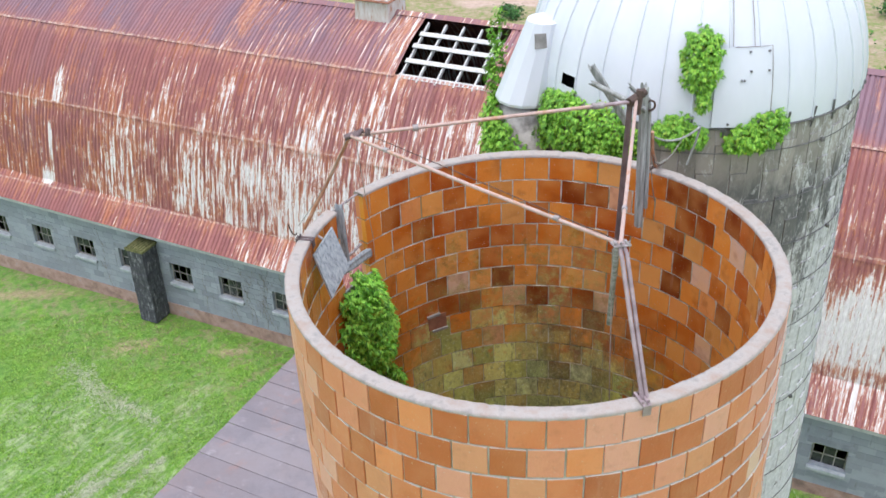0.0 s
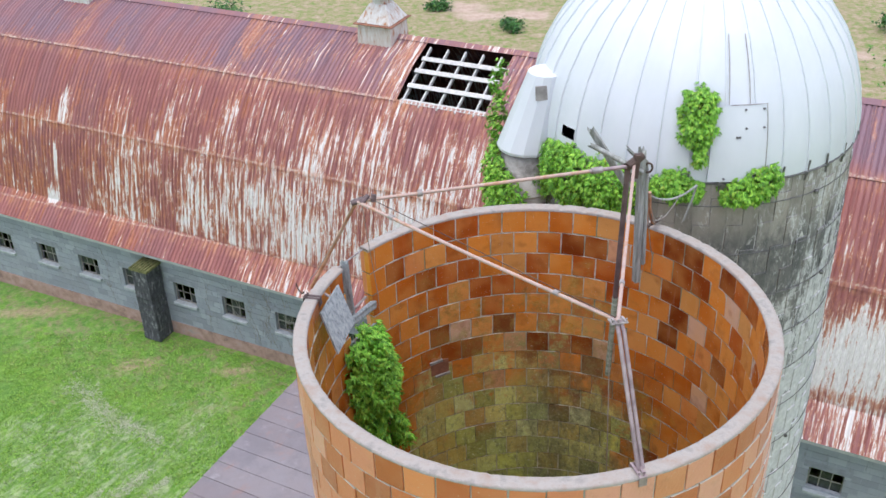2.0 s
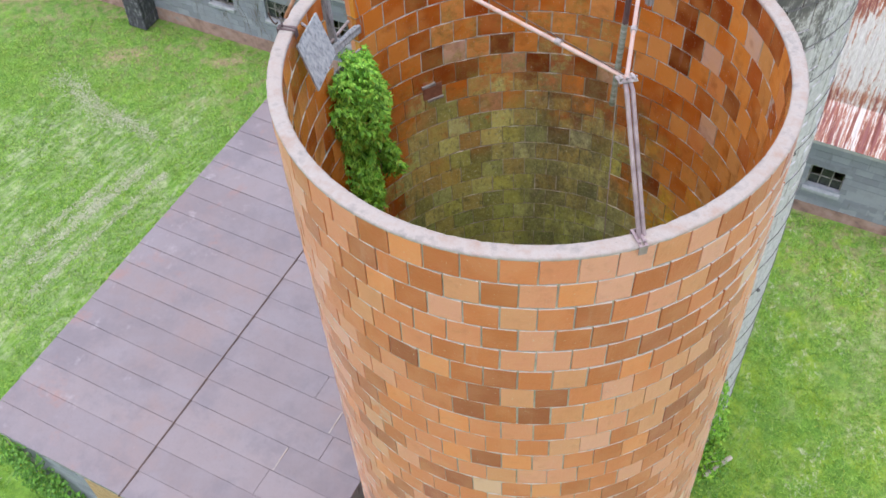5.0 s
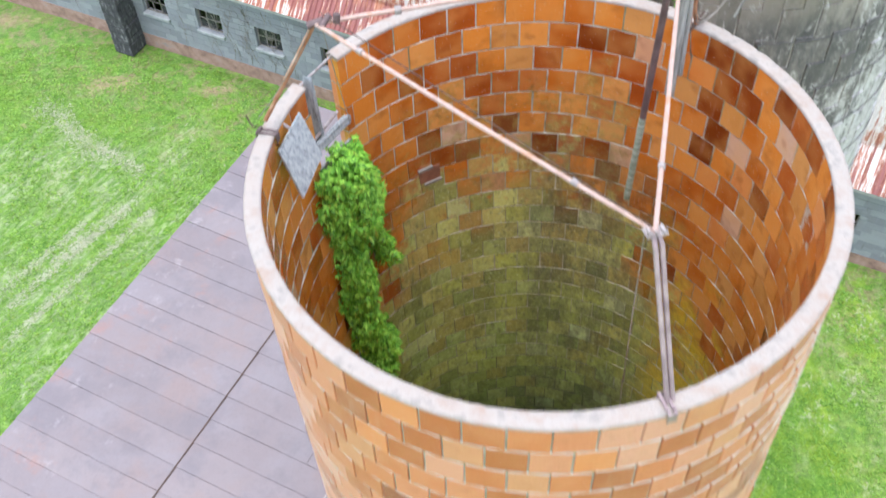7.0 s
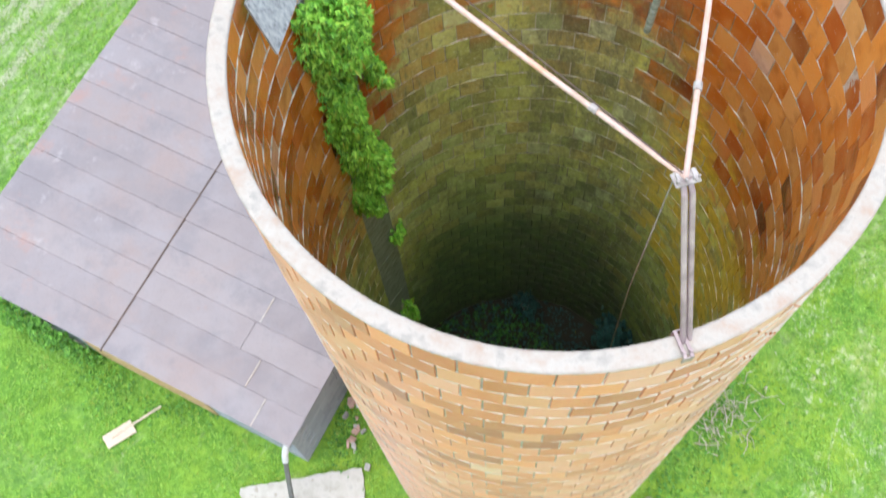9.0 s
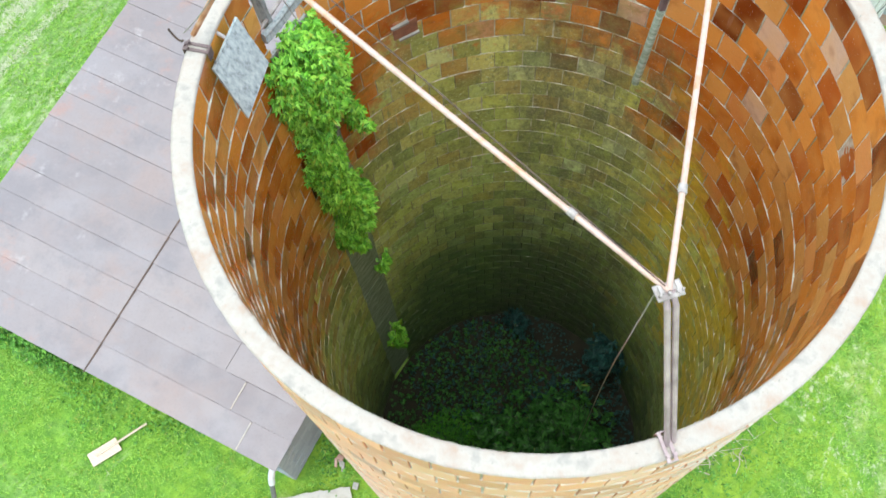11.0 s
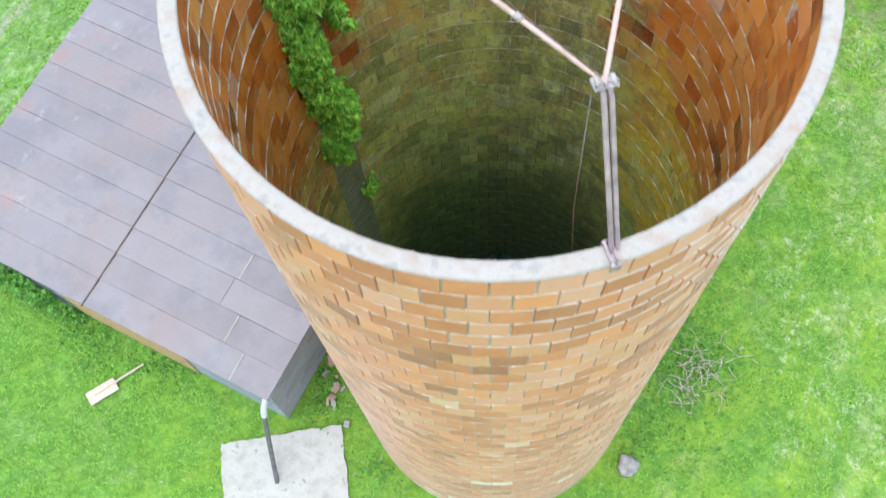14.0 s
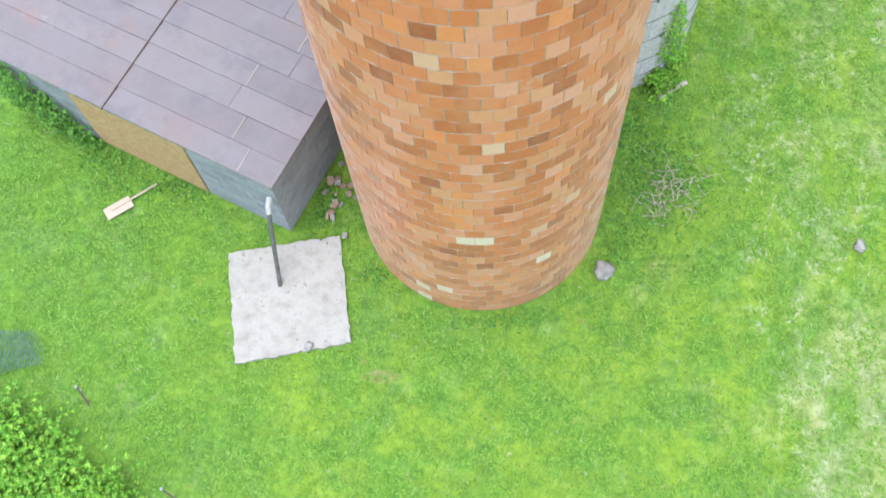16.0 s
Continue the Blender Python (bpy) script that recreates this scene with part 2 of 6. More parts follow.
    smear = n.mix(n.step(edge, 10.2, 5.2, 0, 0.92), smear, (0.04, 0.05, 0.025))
    bed = n.step(n.xyz(n.geo.outputs["Normal"])[2], 0.5, 0.75)
    base = n.mix(bed, base, n.mix(n.step(rad, 2.35, 2.365), smear, n.ramp(n.noise(9, 5, 0.6), [(0.3, (0.38, 0.36, 0.3)), (0.7, (0.58, 0.55, 0.48))])))
    n.put(n.bsdf.inputs["Sheen Weight"], n.math("MULTIPLY", outer, 0.18))
    n.put(n.bsdf.inputs["Specular IOR Level"], n.math("ADD", 0.5, n.math("MULTIPLY", inside, 0.3)))
    n.bsdf.inputs["Sheen Roughness"].default_value = 0.35
    rough = n.mix(outer, n.mix(moss, (0.2, 0.2, 0.2), (0.65, 0.65, 0.65)), (0.42, 0.42, 0.42))
    return n.done(base, rough, n.math("ADD", n.noise(38, 3), n.math("MULTIPLY", n.noise(6, 2, 0.5, own), 1.2)), 0.35, 0.012)


def plain(name, stops, scale=6.0, rough=0.8, metal=0.0, bump_scale=30.0, strength=0.3, distance=0.006, stretch=None, detail=5.0, spots=None):
    n = Nodes(name, rough, metal)
    vec = n.scaled(*stretch) if stretch else None
    col = n.ramp(n.noise(scale, detail, 0.6, vec), stops)
    col = n.mix(n.step(n.noise(scale * 0.17, 3), 0.35, 0.7, 0, 0.35), col, n.mix(0.5, col, stops[0][1]))
    if spots:
        col = n.mix(n.step(n.noise(spots[0], 3), spots[1], spots[1] + 0.08, 0, 0.85), col, spots[2])
    return n.done(col, None, n.noise(bump_scale, 4, 0.6, vec), strength, distance)


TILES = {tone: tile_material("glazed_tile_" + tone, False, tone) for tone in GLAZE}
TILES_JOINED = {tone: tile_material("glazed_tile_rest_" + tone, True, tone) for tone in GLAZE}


def mortar_material():
    n = Nodes("lime_mortar", 0.9)
    cx, cy, z, rad = wall_depth(n)
    inside = n.step(rad, 2.33, 2.31)
    col = n.mix(inside, n.ramp(n.noise(9, 5, 0.6), [(0.3, (0.34, 0.35, 0.29)), (0.7, (0.58, 0.58, 0.52))]), n.ramp(n.noise(9, 5, 0.6), [(0.3, (0.28, 0.26, 0.2)), (0.5, (0.48, 0.46, 0.38)), (0.7, (0.68, 0.66, 0.58))]))
    col = n.mix(n.math("MULTIPLY", n.step(n.noise(2.2, 4), 0.48, 0.64), n.math("ADD", 0.25, n.math("MULTIPLY", inside, 0.5))), col, (0.12, 0.16, 0.05))
    edge = damp_line(n, cx, z)
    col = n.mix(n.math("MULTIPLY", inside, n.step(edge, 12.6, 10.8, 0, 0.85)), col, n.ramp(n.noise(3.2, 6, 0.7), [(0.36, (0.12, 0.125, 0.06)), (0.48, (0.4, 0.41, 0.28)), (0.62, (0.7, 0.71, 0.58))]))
    # lowest inner joints darkened too: shade at depth painted into the mortar
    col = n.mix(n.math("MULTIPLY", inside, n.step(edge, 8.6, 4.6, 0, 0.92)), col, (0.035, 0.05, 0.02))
    return n.done(col, None, n.noise(40, 4), 0.4, 0.006)


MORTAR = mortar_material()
RIMCAP = plain("rim_mortar", [(0.3, (0.35, 0.27, 0.22)), (0.42, (0.36, 0.32, 0.285)), (0.54, (0.385, 0.36, 0.33)), (0.64, (0.3, 0.29, 0.27)), (0.76, (0.23, 0.225, 0.21))], 7, 0.85, spots=(38, 0.66, (0.24, 0.24, 0.22)), bump_scale=24, strength=0.8, distance=0.014, detail=8.0)
OLD_WOOD = plain("weathered_wood", [(0.3, (0.17, 0.18, 0.16)), (0.55, (0.33, 0.35, 0.33)), (0.75, (0.48, 0.5, 0.48))], 3, 0.85, stretch=(8, 8, 1, 20))
GREEN_WOOD = plain("mossy_wood", [(0.3, (0.14, 0.19, 0.12)), (0.55, (0.31, 0.38, 0.3)), (0.75, (0.52, 0.57, 0.54))], 3, 0.85, stretch=(2, 2, 9, 20))
BOARD_GREY = plain("painted_board", [(0.3, (0.12, 0.14, 0.15)), (0.45, (0.3, 0.345, 0.36)), (0.7, (0.46, 0.51, 0.52))], 3.4, 0.8, stretch=(11, 11, 2.2, 0), spots=(11, 0.66, (0.06, 0.06, 0.06)), detail=7.0)
PIPE_RUST = plain("rusty_pipe", [(0.3, (0.33, 0.13, 0.06)), (0.5, (0.52, 0.27, 0.16)), (0.7, (0.6, 0.42, 0.33))], 9, 0.6, 0.15)
PIPE_PALE = plain("faded_pipe", [(0.3, (0.42, 0.29, 0.24)), (0.5, (0.53, 0.4, 0.355)), (0.68, (0.5, 0.27, 0.16))], 8, 0.55, 0.2)
PIPE_LILAC = plain("lilac_grey_pipe", [(0.3, (0.22, 0.17, 0.18)), (0.55, (0.38, 0.3, 0.31)), (0.75, (0.5, 0.42, 0.42))], 8, 0.5, 0.3)
PIPE_DARK = plain("dark_pipe", [(0.3, (0.09, 0.065, 0.065)), (0.7, (0.19, 0.14, 0.14))], 9, 0.55, 0.3)
GALV = plain("galvanised_fitting", [(0.3, (0.2, 0.17, 0.16)), (0.5, (0.36, 0.33, 0.32)), (0.7, (0.5, 0.47, 0.46))], 14, 0.6, 0.4)
WIRE = plain("old_wire", [(0.3, (0.2, 0.19, 0.17)), (0.7, (0.4, 0.38, 0.34))], 12, 0.6, 0.3)
IRON = plain("rusted_iron", [(0.3, (0.05, 0.035, 0.03)), (0.7, (0.16, 0.11, 0.09))], 14, 0.7, 0.4)
CONCRETE_PAD = plain("pale_concrete", [(0.3, (0.33, 0.32, 0.285)), (0.45, (0.4, 0.39, 0.355)), (0.58, (0.45, 0.44, 0.41)), (0.7, (0.37, 0.365, 0.34))], 4.5, 0.9, spots=(7, 0.64, (0.27, 0.25, 0.2)))
ROCK = plain("field_stone", [(0.3, (0.2, 0.195, 0.18)), (0.7, (0.42, 0.41, 0.385))], 6, 0.9)
PLYWOOD = plain("plywood", [(0.3, (0.4, 0.25, 0.12)), (0.55, (0.55, 0.37, 0.19)), (0.75, (0.66, 0.5, 0.3))], 2.4, 0.8, stretch=(3, 3, 9, 20))
NEW_WOOD = plain("bare_lumber", [(0.3, (0.46, 0.37, 0.29)), (0.7, (0.64, 0.55, 0.46))], 4, 0.8, stretch=(3, 14, 3, 25))
# near-black colour that stands for shade inside the barn and the shed slit
DARK_IN = plain("dark_interior", [(0.3, (0.02, 0.02, 0.02)), (0.7, (0.04, 0.038, 0.035))], 2, 0.95)
# soil taken down to near black: shade at the shaft's bottom is in the colour
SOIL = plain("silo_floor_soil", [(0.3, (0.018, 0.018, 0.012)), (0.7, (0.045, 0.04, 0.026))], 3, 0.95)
TWIG = plain("dead_wood", [(0.3, (0.32, 0.27, 0.22)), (0.7, (0.62, 0.56, 0.5))], 7, 0.85)
TARP = plain("blue_green_net", [(0.3, (0.08, 0.16, 0.15)), (0.7, (0.2, 0.32, 0.3))], 9, 0.8)


def leaf_material(name, dark, mid, light, yellow=0.06):
    n = Nodes(name, 0.5)
    r = n.random(True)
    col = n.ramp(r, [(0.0, dark), (0.45, mid), (1.0 - yellow, light), (1.0, (0.3, 0.33, 0.03))])
    col = n.mix(n.step(n.noise(1.4, 3), 0.4, 0.65, 0, 0.5), col, n.mix(0.5, col, dark))
    m = n.done(col)
    n.bsdf.inputs["Subsurface Weight"].default_value = 0.0
    n.bsdf.inputs["Transmission Weight"].default_value = 0.0
    return m


LEAF = leaf_material("creeper_leaf", (0.045, 0.165, 0.009), (0.15, 0.43, 0.025), (0.36, 0.66, 0.065))
# brighter copy of the creeper leaf; adds light by colour inside the silo
LEAF_SILO = leaf_material("sheltered_creeper_leaf", (0.05, 0.2, 0.012), (0.17, 0.51, 0.035), (0.38, 0.75, 0.09))
# undergrowth green made darker, with the shade of the silo floor painted in
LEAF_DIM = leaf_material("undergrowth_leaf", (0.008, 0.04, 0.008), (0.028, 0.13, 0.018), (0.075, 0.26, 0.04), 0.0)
LEAF_MAT = leaf_material("mat_leaf", (0.022, 0.11, 0.005), (0.055, 0.25, 0.01), (0.1, 0.36, 0.018), 0.0)
# blue-green leaf, likewise darkened to carry the floor's shade
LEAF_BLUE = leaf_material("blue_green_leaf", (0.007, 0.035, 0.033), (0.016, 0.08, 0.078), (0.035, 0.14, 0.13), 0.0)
LEAF_WEED = leaf_material("weed_leaf", (0.035, 0.12, 0.012), (0.08, 0.26, 0.024), (0.19, 0.44, 0.05))
GRASS_TUFT = leaf_material("grass_blade", (0.08, 0.22, 0.018), (0.16, 0.36, 0.032), (0.29, 0.5, 0.065))
DRY_TUFT = leaf_material("dry_grass", (0.28, 0.33, 0.18), (0.37, 0.42, 0.27), (0.46, 0.5, 0.36))


def ground_material():
    n = Nodes("lawn_ground", 0.95)
    x, y, z = n.xyz()
    fine = n.noise(16, 6, 0.7)
    clump = n.noise(3.6, 8, 0.78)
    grass = n.ramp(clump, [(0.36, (0.055, 0.165, 0.017)), (0.48, (0.115, 0.285, 0.03)), (0.58, (0.19, 0.4, 0.048)), (0.7, (0.29, 0.49, 0.08))])
    grass = n.mix(0.45, grass, n.ramp(fine, [(0.3, (0.05, 0.14, 0.014)), (0.5, (0.115, 0.27, 0.03)), (0.7, (0.24, 0.45, 0.06))]))
    grass = n.mix(n.math("MULTIPLY", n.step(n.noise(0.7, 8, 0.75), 0.42, 0.6, 0, 0.8), n.step(x, -8.0, -3.0, 0.3, 1.0)), grass, n.ramp(clump, [(0.36, (0.17, 0.32, 0.018)), (0.64, (0.34, 0.5, 0.05))]))
    cool = n.math("ADD", n.noise(0.5, 7, 0.7, n.scaled(1, 1, 1, 0, (9, 4, 2))), n.math("MULTIPLY", n.step(x, -1.0, -7.0, 0.0, 0.13), n.step(y, 2.0, 6.0, 0.2, 1.0)))
    grass = n.mix(n.step(cool, 0.52, 0.66, 0, 0.6), grass, n.ramp(clump, [(0.36, (0.07, 0.18, 0.03)), (0.64, (0.2, 0.37, 0.085))]))
    grass = n.mix(n.step(n.noise(0.8, 8, 0.78, n.scaled(1, 1, 1, 20, (1, 6, 3))), 0.56, 0.72, 0, 0.5), grass, n.ramp(clump, [(0.36, (0.2, 0.24, 0.1)), (0.64, (0.42, 0.47, 0.24))]))
    grass = n.mix(n.step(n.noise(2.3, 9, 0.8, n.scaled(1, 1, 1, 0, (6, 1, 3))), 0.54, 0.7, 0, 0.4), grass, n.ramp(fine, [(0.3, (0.24, 0.25, 0.06)), (0.7, (0.46, 0.44, 0.17))]))
    # mown hay lying in raked streaks on the west lawn
    rake = n.math("MULTIPLY", n.math("MULTIPLY", n.step(x, -6.5, -8.5), n.step(y, 4.0, 6.5)), n.step(y, 15.5, 13.0))
    hay = n.math("ADD", n.noise(1.1, 8, 0.75, n.scaled(0.6, 2.6, 1, -55), 1.2), n.math("MULTIPLY", rake, 0.15))
    grass = n.mix(n.step(hay, 0.56, 0.76, 0, 0.5), grass, n.ramp(clump, [(0.4, (0.3, 0.36, 0.2)), (0.6, (0.52, 0.54, 0.4))]))
    # pale wisps of dead grass on the east lawn
    wisp = n.math("MULTIPLY", n.step(n.noise(9, 6, 0.75), 0.44, 0.6), n.step(n.math("ABSOLUTE", n.math("SUBTRACT", n.noise(1.1, 7, 0.7, n.scaled(1.5, 0.7, 1, 12, (3, 8, 1)), 0.3), 0.5)), 0.045, 0.0))
    grass = n.mix(n.math("MULTIPLY", n.math("MULTIPLY", wisp, n.step(x, 4.6, 5.8)), n.step(n.noise(0.9, 4, 0.6), 0.44, 0.58, 0, 0.75)), grass, (0.56, 0.58, 0.43))
    # bare reddish soil
    soil = n.ramp(n.noise(6, 5), [(0.3, (0.36, 0.23, 0.15)), (0.7, (0.52, 0.38, 0.27))])
    bare = n.step(n.noise(0.45, 5, 0.65, n.scaled(1, 1.8, 1, 26, (3.1, 1.7, 0))), 0.66, 0.75, 0, 0.7)
    grass = n.mix(bare, grass, soil)
    # rough field beyond the barn
    far = n.step(n.math("ADD", n.math("MULTIPLY", x, 0.438), n.math("MULTIPLY", y, 0.899)), 22, 26)
    field = n.ramp(n.noise(1.9, 9, 0.8), [(0.38, (0.14, 0.25, 0.05)), (0.46, (0.25, 0.27, 0.1)), (0.53, (0.34, 0.28, 0.17)), (0.64, (0.46, 0.37, 0.27))])
    field = n.mix(n.step(n.noise(0.11, 3, 0.6, n.scaled(1, 1, 1, 0, (5.3, 2.2, 0))), 0.58, 0.66), field, n.ramp(n.noise(2.2, 6, 0.7), [(0.3, (0.4, 0.29, 0.22)), (0.7, (0.58, 0.46, 0.37))]))
    # worn earth by the barn, and pale thin grass on the east lawn
    for cx, cy, rx, ry in ((-10.7, 16.2, 1.1, 0.5), (-15.0, 19.3, 2.2, 0.4), (-7.6, 15.8, 1.0, 0.22), (-2.1, -3.8, 0.4, 0.2)):
        dx, dy = n.math("DIVIDE", n.math("SUBTRACT", x, cx), rx), n.math("DIVIDE", n.math("SUBTRACT", y, cy), ry)
        d = n.math("ADD", n.math("ADD", n.math("MULTIPLY", dx, dx), n.math("MULTIPLY", dy, dy)), n.math("MULTIPLY", n.noise(4.2, 9, 0.85), 4.2))
        grass = n.mix(n.step(d, 3.1, 1.9, 0, 0.7), grass, soil)
    rough = n.math("MULTIPLY", n.step(n.math("ADD", n.math("MULTIPLY", x, 0.438), n.math("MULTIPLY", y, 0.899)), 6.5, 11.3), n.step(n.noise(2.4, 9, 0.8), 0.46, 0.6, 0, 0.75))
    grass = n.mix(rough, grass, n.ramp(fine, [(0.3, (0.17, 0.13, 0.075)), (0.7, (0.4, 0.32, 0.2))]))
    thin = n.math("ADD", n.math("ADD", n.step(x, 4.0, 9.5, 0, 0.16), n.math("MULTIPLY", n.step(x, 3.5, 6.0, 0, 0.1), n.step(y, -1.5, -4.5))), n.noise(0.5, 6, 0.65, n.scaled(1.6, 0.7, 1, 10)))
    grass = n.mix(n.step(thin, 0.56, 0.84, 0, 0.6), grass, n.ramp(clump, [(0.36, (0.26, 0.32, 0.12)), (0.5, (0.42, 0.45, 0.22)), (0.64, (0.6, 0.6, 0.42))]))
    col = n.mix(far, grass, field)
    return n.done(col, None, n.noise(30, 5, 0.7), 0.8, 0.05)


GROUND = ground_material()


def rust_roof(name):
    """Red painted corrugated iron: streaks of rust and bare zinc that run down the slope."""
    n = Nodes(name, 0.6, 0.0)
    r = n.random(False)
    x, y, z = n.xyz()
    along = n.math("SUBTRACT", n.math("MULTIPLY", x, 0.899), n.math("MULTIPLY", y, 0.438))
    red = n.ramp(n.noise(1.6, 5, 0.6, n.scaled(3, 0, 0.5, 26)), [(0.3, (0.22, 0.075, 0.068)), (0.55, (0.295, 0.105, 0.09)), (0.75, (0.37, 0.15, 0.125))])
    red = n.mix(n.step(z, 7.9, 8.5, 0.1, 0.85), red, n.mix(n.step(n.noise(0.6, 4, 0.6, n.scaled(1, 0, 1, 26, (5, 0, 2))), 0.4, 0.62), (0.2, 0.13, 0.165), (0.28, 0.13, 0.135)))
    red = n.mix(n.step(r, 0.5, 1.0, 0.0, 0.35), red, (0.24, 0.115, 0.12))
    low = n.step(z, 8.7, 5.0, 0.0, 0.1)
    patch = n.math("MULTIPLY", n.step(n.noise(0.5, 5, 0.65, n.scaled(1, 0, 1, 26, (1.2, 0, 0.4))), 0.38, 0.66), 0.16)
    grain = n.math("MULTIPLY", n.math("ADD", n.noise(14, 5, 0.75, n.scaled(1.6, 0, 0.45, 26)), n.math("MULTIPLY", n.math("SUBTRACT", n.noise(17, 5, 0.8, n.scaled(1, 0, 1.3, 26)), 0.5), 0.5)), 0.26)
    # rust in short ragged runs and freckles
    rust_m = n.math("ADD", n.math("ADD", n.noise(1.7, 8, 0.75, n.scaled(4.4, 0, 0.6, 26)), grain), n.math("ADD", n.math("ADD", low, patch), n.step(z, 3.75, 3.55, 0.0, -0.09)))
    rust = n.ramp(n.noise(9, 5, 0.7), [(0.3, (0.3, 0.095, 0.05)), (0.6, (0.42, 0.16, 0.08)), (0.8, (0.55, 0.29, 0.17))])
    col = n.mix(n.step(rust_m, 0.75, 0.86, 0, 0.9), red, rust)
    # broad orange bloom on the upper sheets
    bloom = n.math("MULTIPLY", n.step(z, 7.6, 8.3), n.step(n.math("ADD", n.noise(0.8, 6, 0.7, n.scaled(1.4, 0, 0.7, 26, (8, 0, 3))), grain), 0.66, 0.8, 0, 0.75))
    col = n.mix(bloom, col, n.ramp(n.noise(8, 6, 0.75), [(0.35, (0.36, 0.13, 0.075)), (0.55, (0.5, 0.22, 0.11)), (0.7, (0.6, 0.46, 0.36))]))
    # bare zinc in narrow runs, thickest toward the silos
    worn = n.math("ADD", n.math("ADD", n.step(along, -27.0, -8.0, -0.01, 0.11), n.step(along, -7.0, -1.0, 0.0, -0.045)), n.step(z, 3.75, 3.55, 0.0, -0.085))
    worn = n.math("ADD", worn, n.math("MULTIPLY", n.step(along, 0.5, 2.0, 0.0, 0.11), n.step(z, 6.2, 4.2)))
    zinc_m = n.math("ADD", n.math("ADD", n.noise(1.5, 8, 0.75, n.scaled(6.5, 0, 0.6, 26, (4.4, 0, 1.3))), grain), n.math("ADD", worn, n.math("ADD", low, n.math("MULTIPLY", patch, 0.6))))
    for s0, half, z0, z1 in ((-20.75, 0.26, 6.2, 7.5), (-21.0, 0.12, 3.7, 5.9), (-21.2, 0.3, 3.6, 4.3)):
        band = n.math("MULTIPLY", n.step(n.math("ABSOLUTE", n.math("SUBTRACT", along, s0)), half, half * 0.3, 0, 0.15), n.math("MULTIPLY", n.step(z, z0, z0 + 0.1), n.step(z, z1, z1 - 0.6)))
        zinc_m = n.math("ADD", zinc_m, band)
    zinc = n.ramp(n.noise(7, 4, 0.6, n.scaled(5, 0, 1, 26)), [(0.3, (0.56, 0.54, 0.51)), (0.7, (0.84, 0.83, 0.81))])
    zfac = n.step(zinc_m, 0.845, 0.9)
    col = n.mix(n.step(zinc_m, 0.79, 0.86, 0, 0.8), col, (0.5, 0.24, 0.14))
    col = n.mix(zfac, col, zinc)
    # pale worn nail lines at the horizontal laps, with rust below
    for lap in (3.62, 6.25, 8.2):
        d = n.step(n.math("ABSOLUTE", n.math("SUBTRACT", z, lap - 0.08)), 0.22, 0.03)
        col = n.mix(n.math("MULTIPLY", d, n.step(n.noise(3, 6, 0.75, n.scaled(2, 0, 1, 26)), 0.44, 0.64, 0, 0.75)), col, (0.5, 0.24, 0.13))
        d = n.step(n.math("ABSOLUTE", n.math("SUBTRACT", z, lap)), 0.035, 0.012)
        col = n.mix(n.math("MULTIPLY", d, n.step(n.noise(9, 4, 0.7), 0.44, 0.6, 0.05, 0.7)), col, (0.62, 0.5, 0.4))
    return n.done(col, n.mix(zfac, (0.65, 0.65, 0.65), (0.45, 0.45, 0.45)), n.noise(24, 4), 0.15, 0.004)


ROOF_IRON = rust_roof("rusted_roof_iron")


def block_material(name, joined):
    n = Nodes(name, 0.9)
    r = n.random(joined)
    col = n.ramp(r, [(0.0, (0.25, 0.28, 0.31)), (0.5, (0.3, 0.335, 0.37)), (1.0, (0.35, 0.385, 0.42))])
    col = n.mix(n.step(n.noise(1.1, 6, 0.7), 0.42, 0.75, 0, 0.55), col, (0.23, 0.24, 0.25))
    col = n.mix(n.step(n.noise(2.0, 5, 0.7, n.scaled(3, 3, 0.6)), 0.58, 0.7, 0, 0.5), col, (0.13, 0.13, 0.13))
    return n.done(col, None, n.noise(60, 3), 0.3, 0.006)


BLOCK = block_material("concrete_block", False)
BLOCK_JOINED = block_material("concrete_block_rest", True)
BLOCK_MORTAR = plain("block_mortar", [(0.3, (0.27, 0.3, 0.33)), (0.7, (0.37, 0.4, 0.43))], 8, 0.9)
PLINTH = plain("red_clay_splash", [(0.3, (0.22, 0.15, 0.125)), (0.48, (0.38, 0.25, 0.2)), (0.62, (0.46, 0.32, 0.27)), (0.75, (0.3, 0.3, 0.3))], 3.2, 0.95)
SILL = plain("cement_sill", [(0.3, (0.3, 0.34, 0.35)), (0.7, (0.48, 0.52, 0.53))], 6, 0.85)
STEEL_SASH = plain("rusty_sash", [(0.3, (0.16, 0.15, 0.13)), (0.7, (0.34, 0.33, 0.3))], 9, 0.7)
PILLAR = plain("black_stained_block", [(0.3, (0.035, 0.037, 0.04)), (0.56, (0.09, 0.096, 0.104)), (0.72, (0.3, 0.31, 0.31))], 4.0, 0.9, stretch=(3, 3, 1, 26))
MOSS = plain("moss_crust", [(0.3, (0.08, 0.09, 0.03)), (0.7, (0.22, 0.22, 0.09))], 9, 0.95)
TRIM = plain("grey_fascia", [(0.3, (0.42, 0.44, 0.44)), (0.7, (0.6, 0.62, 0.62))], 5, 0.7)
CUPOLA_ZINC = plain("streaked_zinc", [(0.34, (0.42, 0.19, 0.09)), (0.43, (0.56, 0.53, 0.48)), (0.7, (0.7, 0.74, 0.75))], 2.6, 0.5, 0.1, stretch=(4, 4, 1, 26))
CUPOLA_RUST = plain("rust_band", [(0.3, (0.16, 0.06, 0.04)), (0.7, (0.36, 0.17, 0.1))], 7, 0.7)
RAFTER = plain("roof_rafter", [(0.3, (0.42, 0.42, 0.4)), (0.7, (0.66, 0.66, 0.63))], 4, 0.8, stretch=(3, 3, 3, 26))
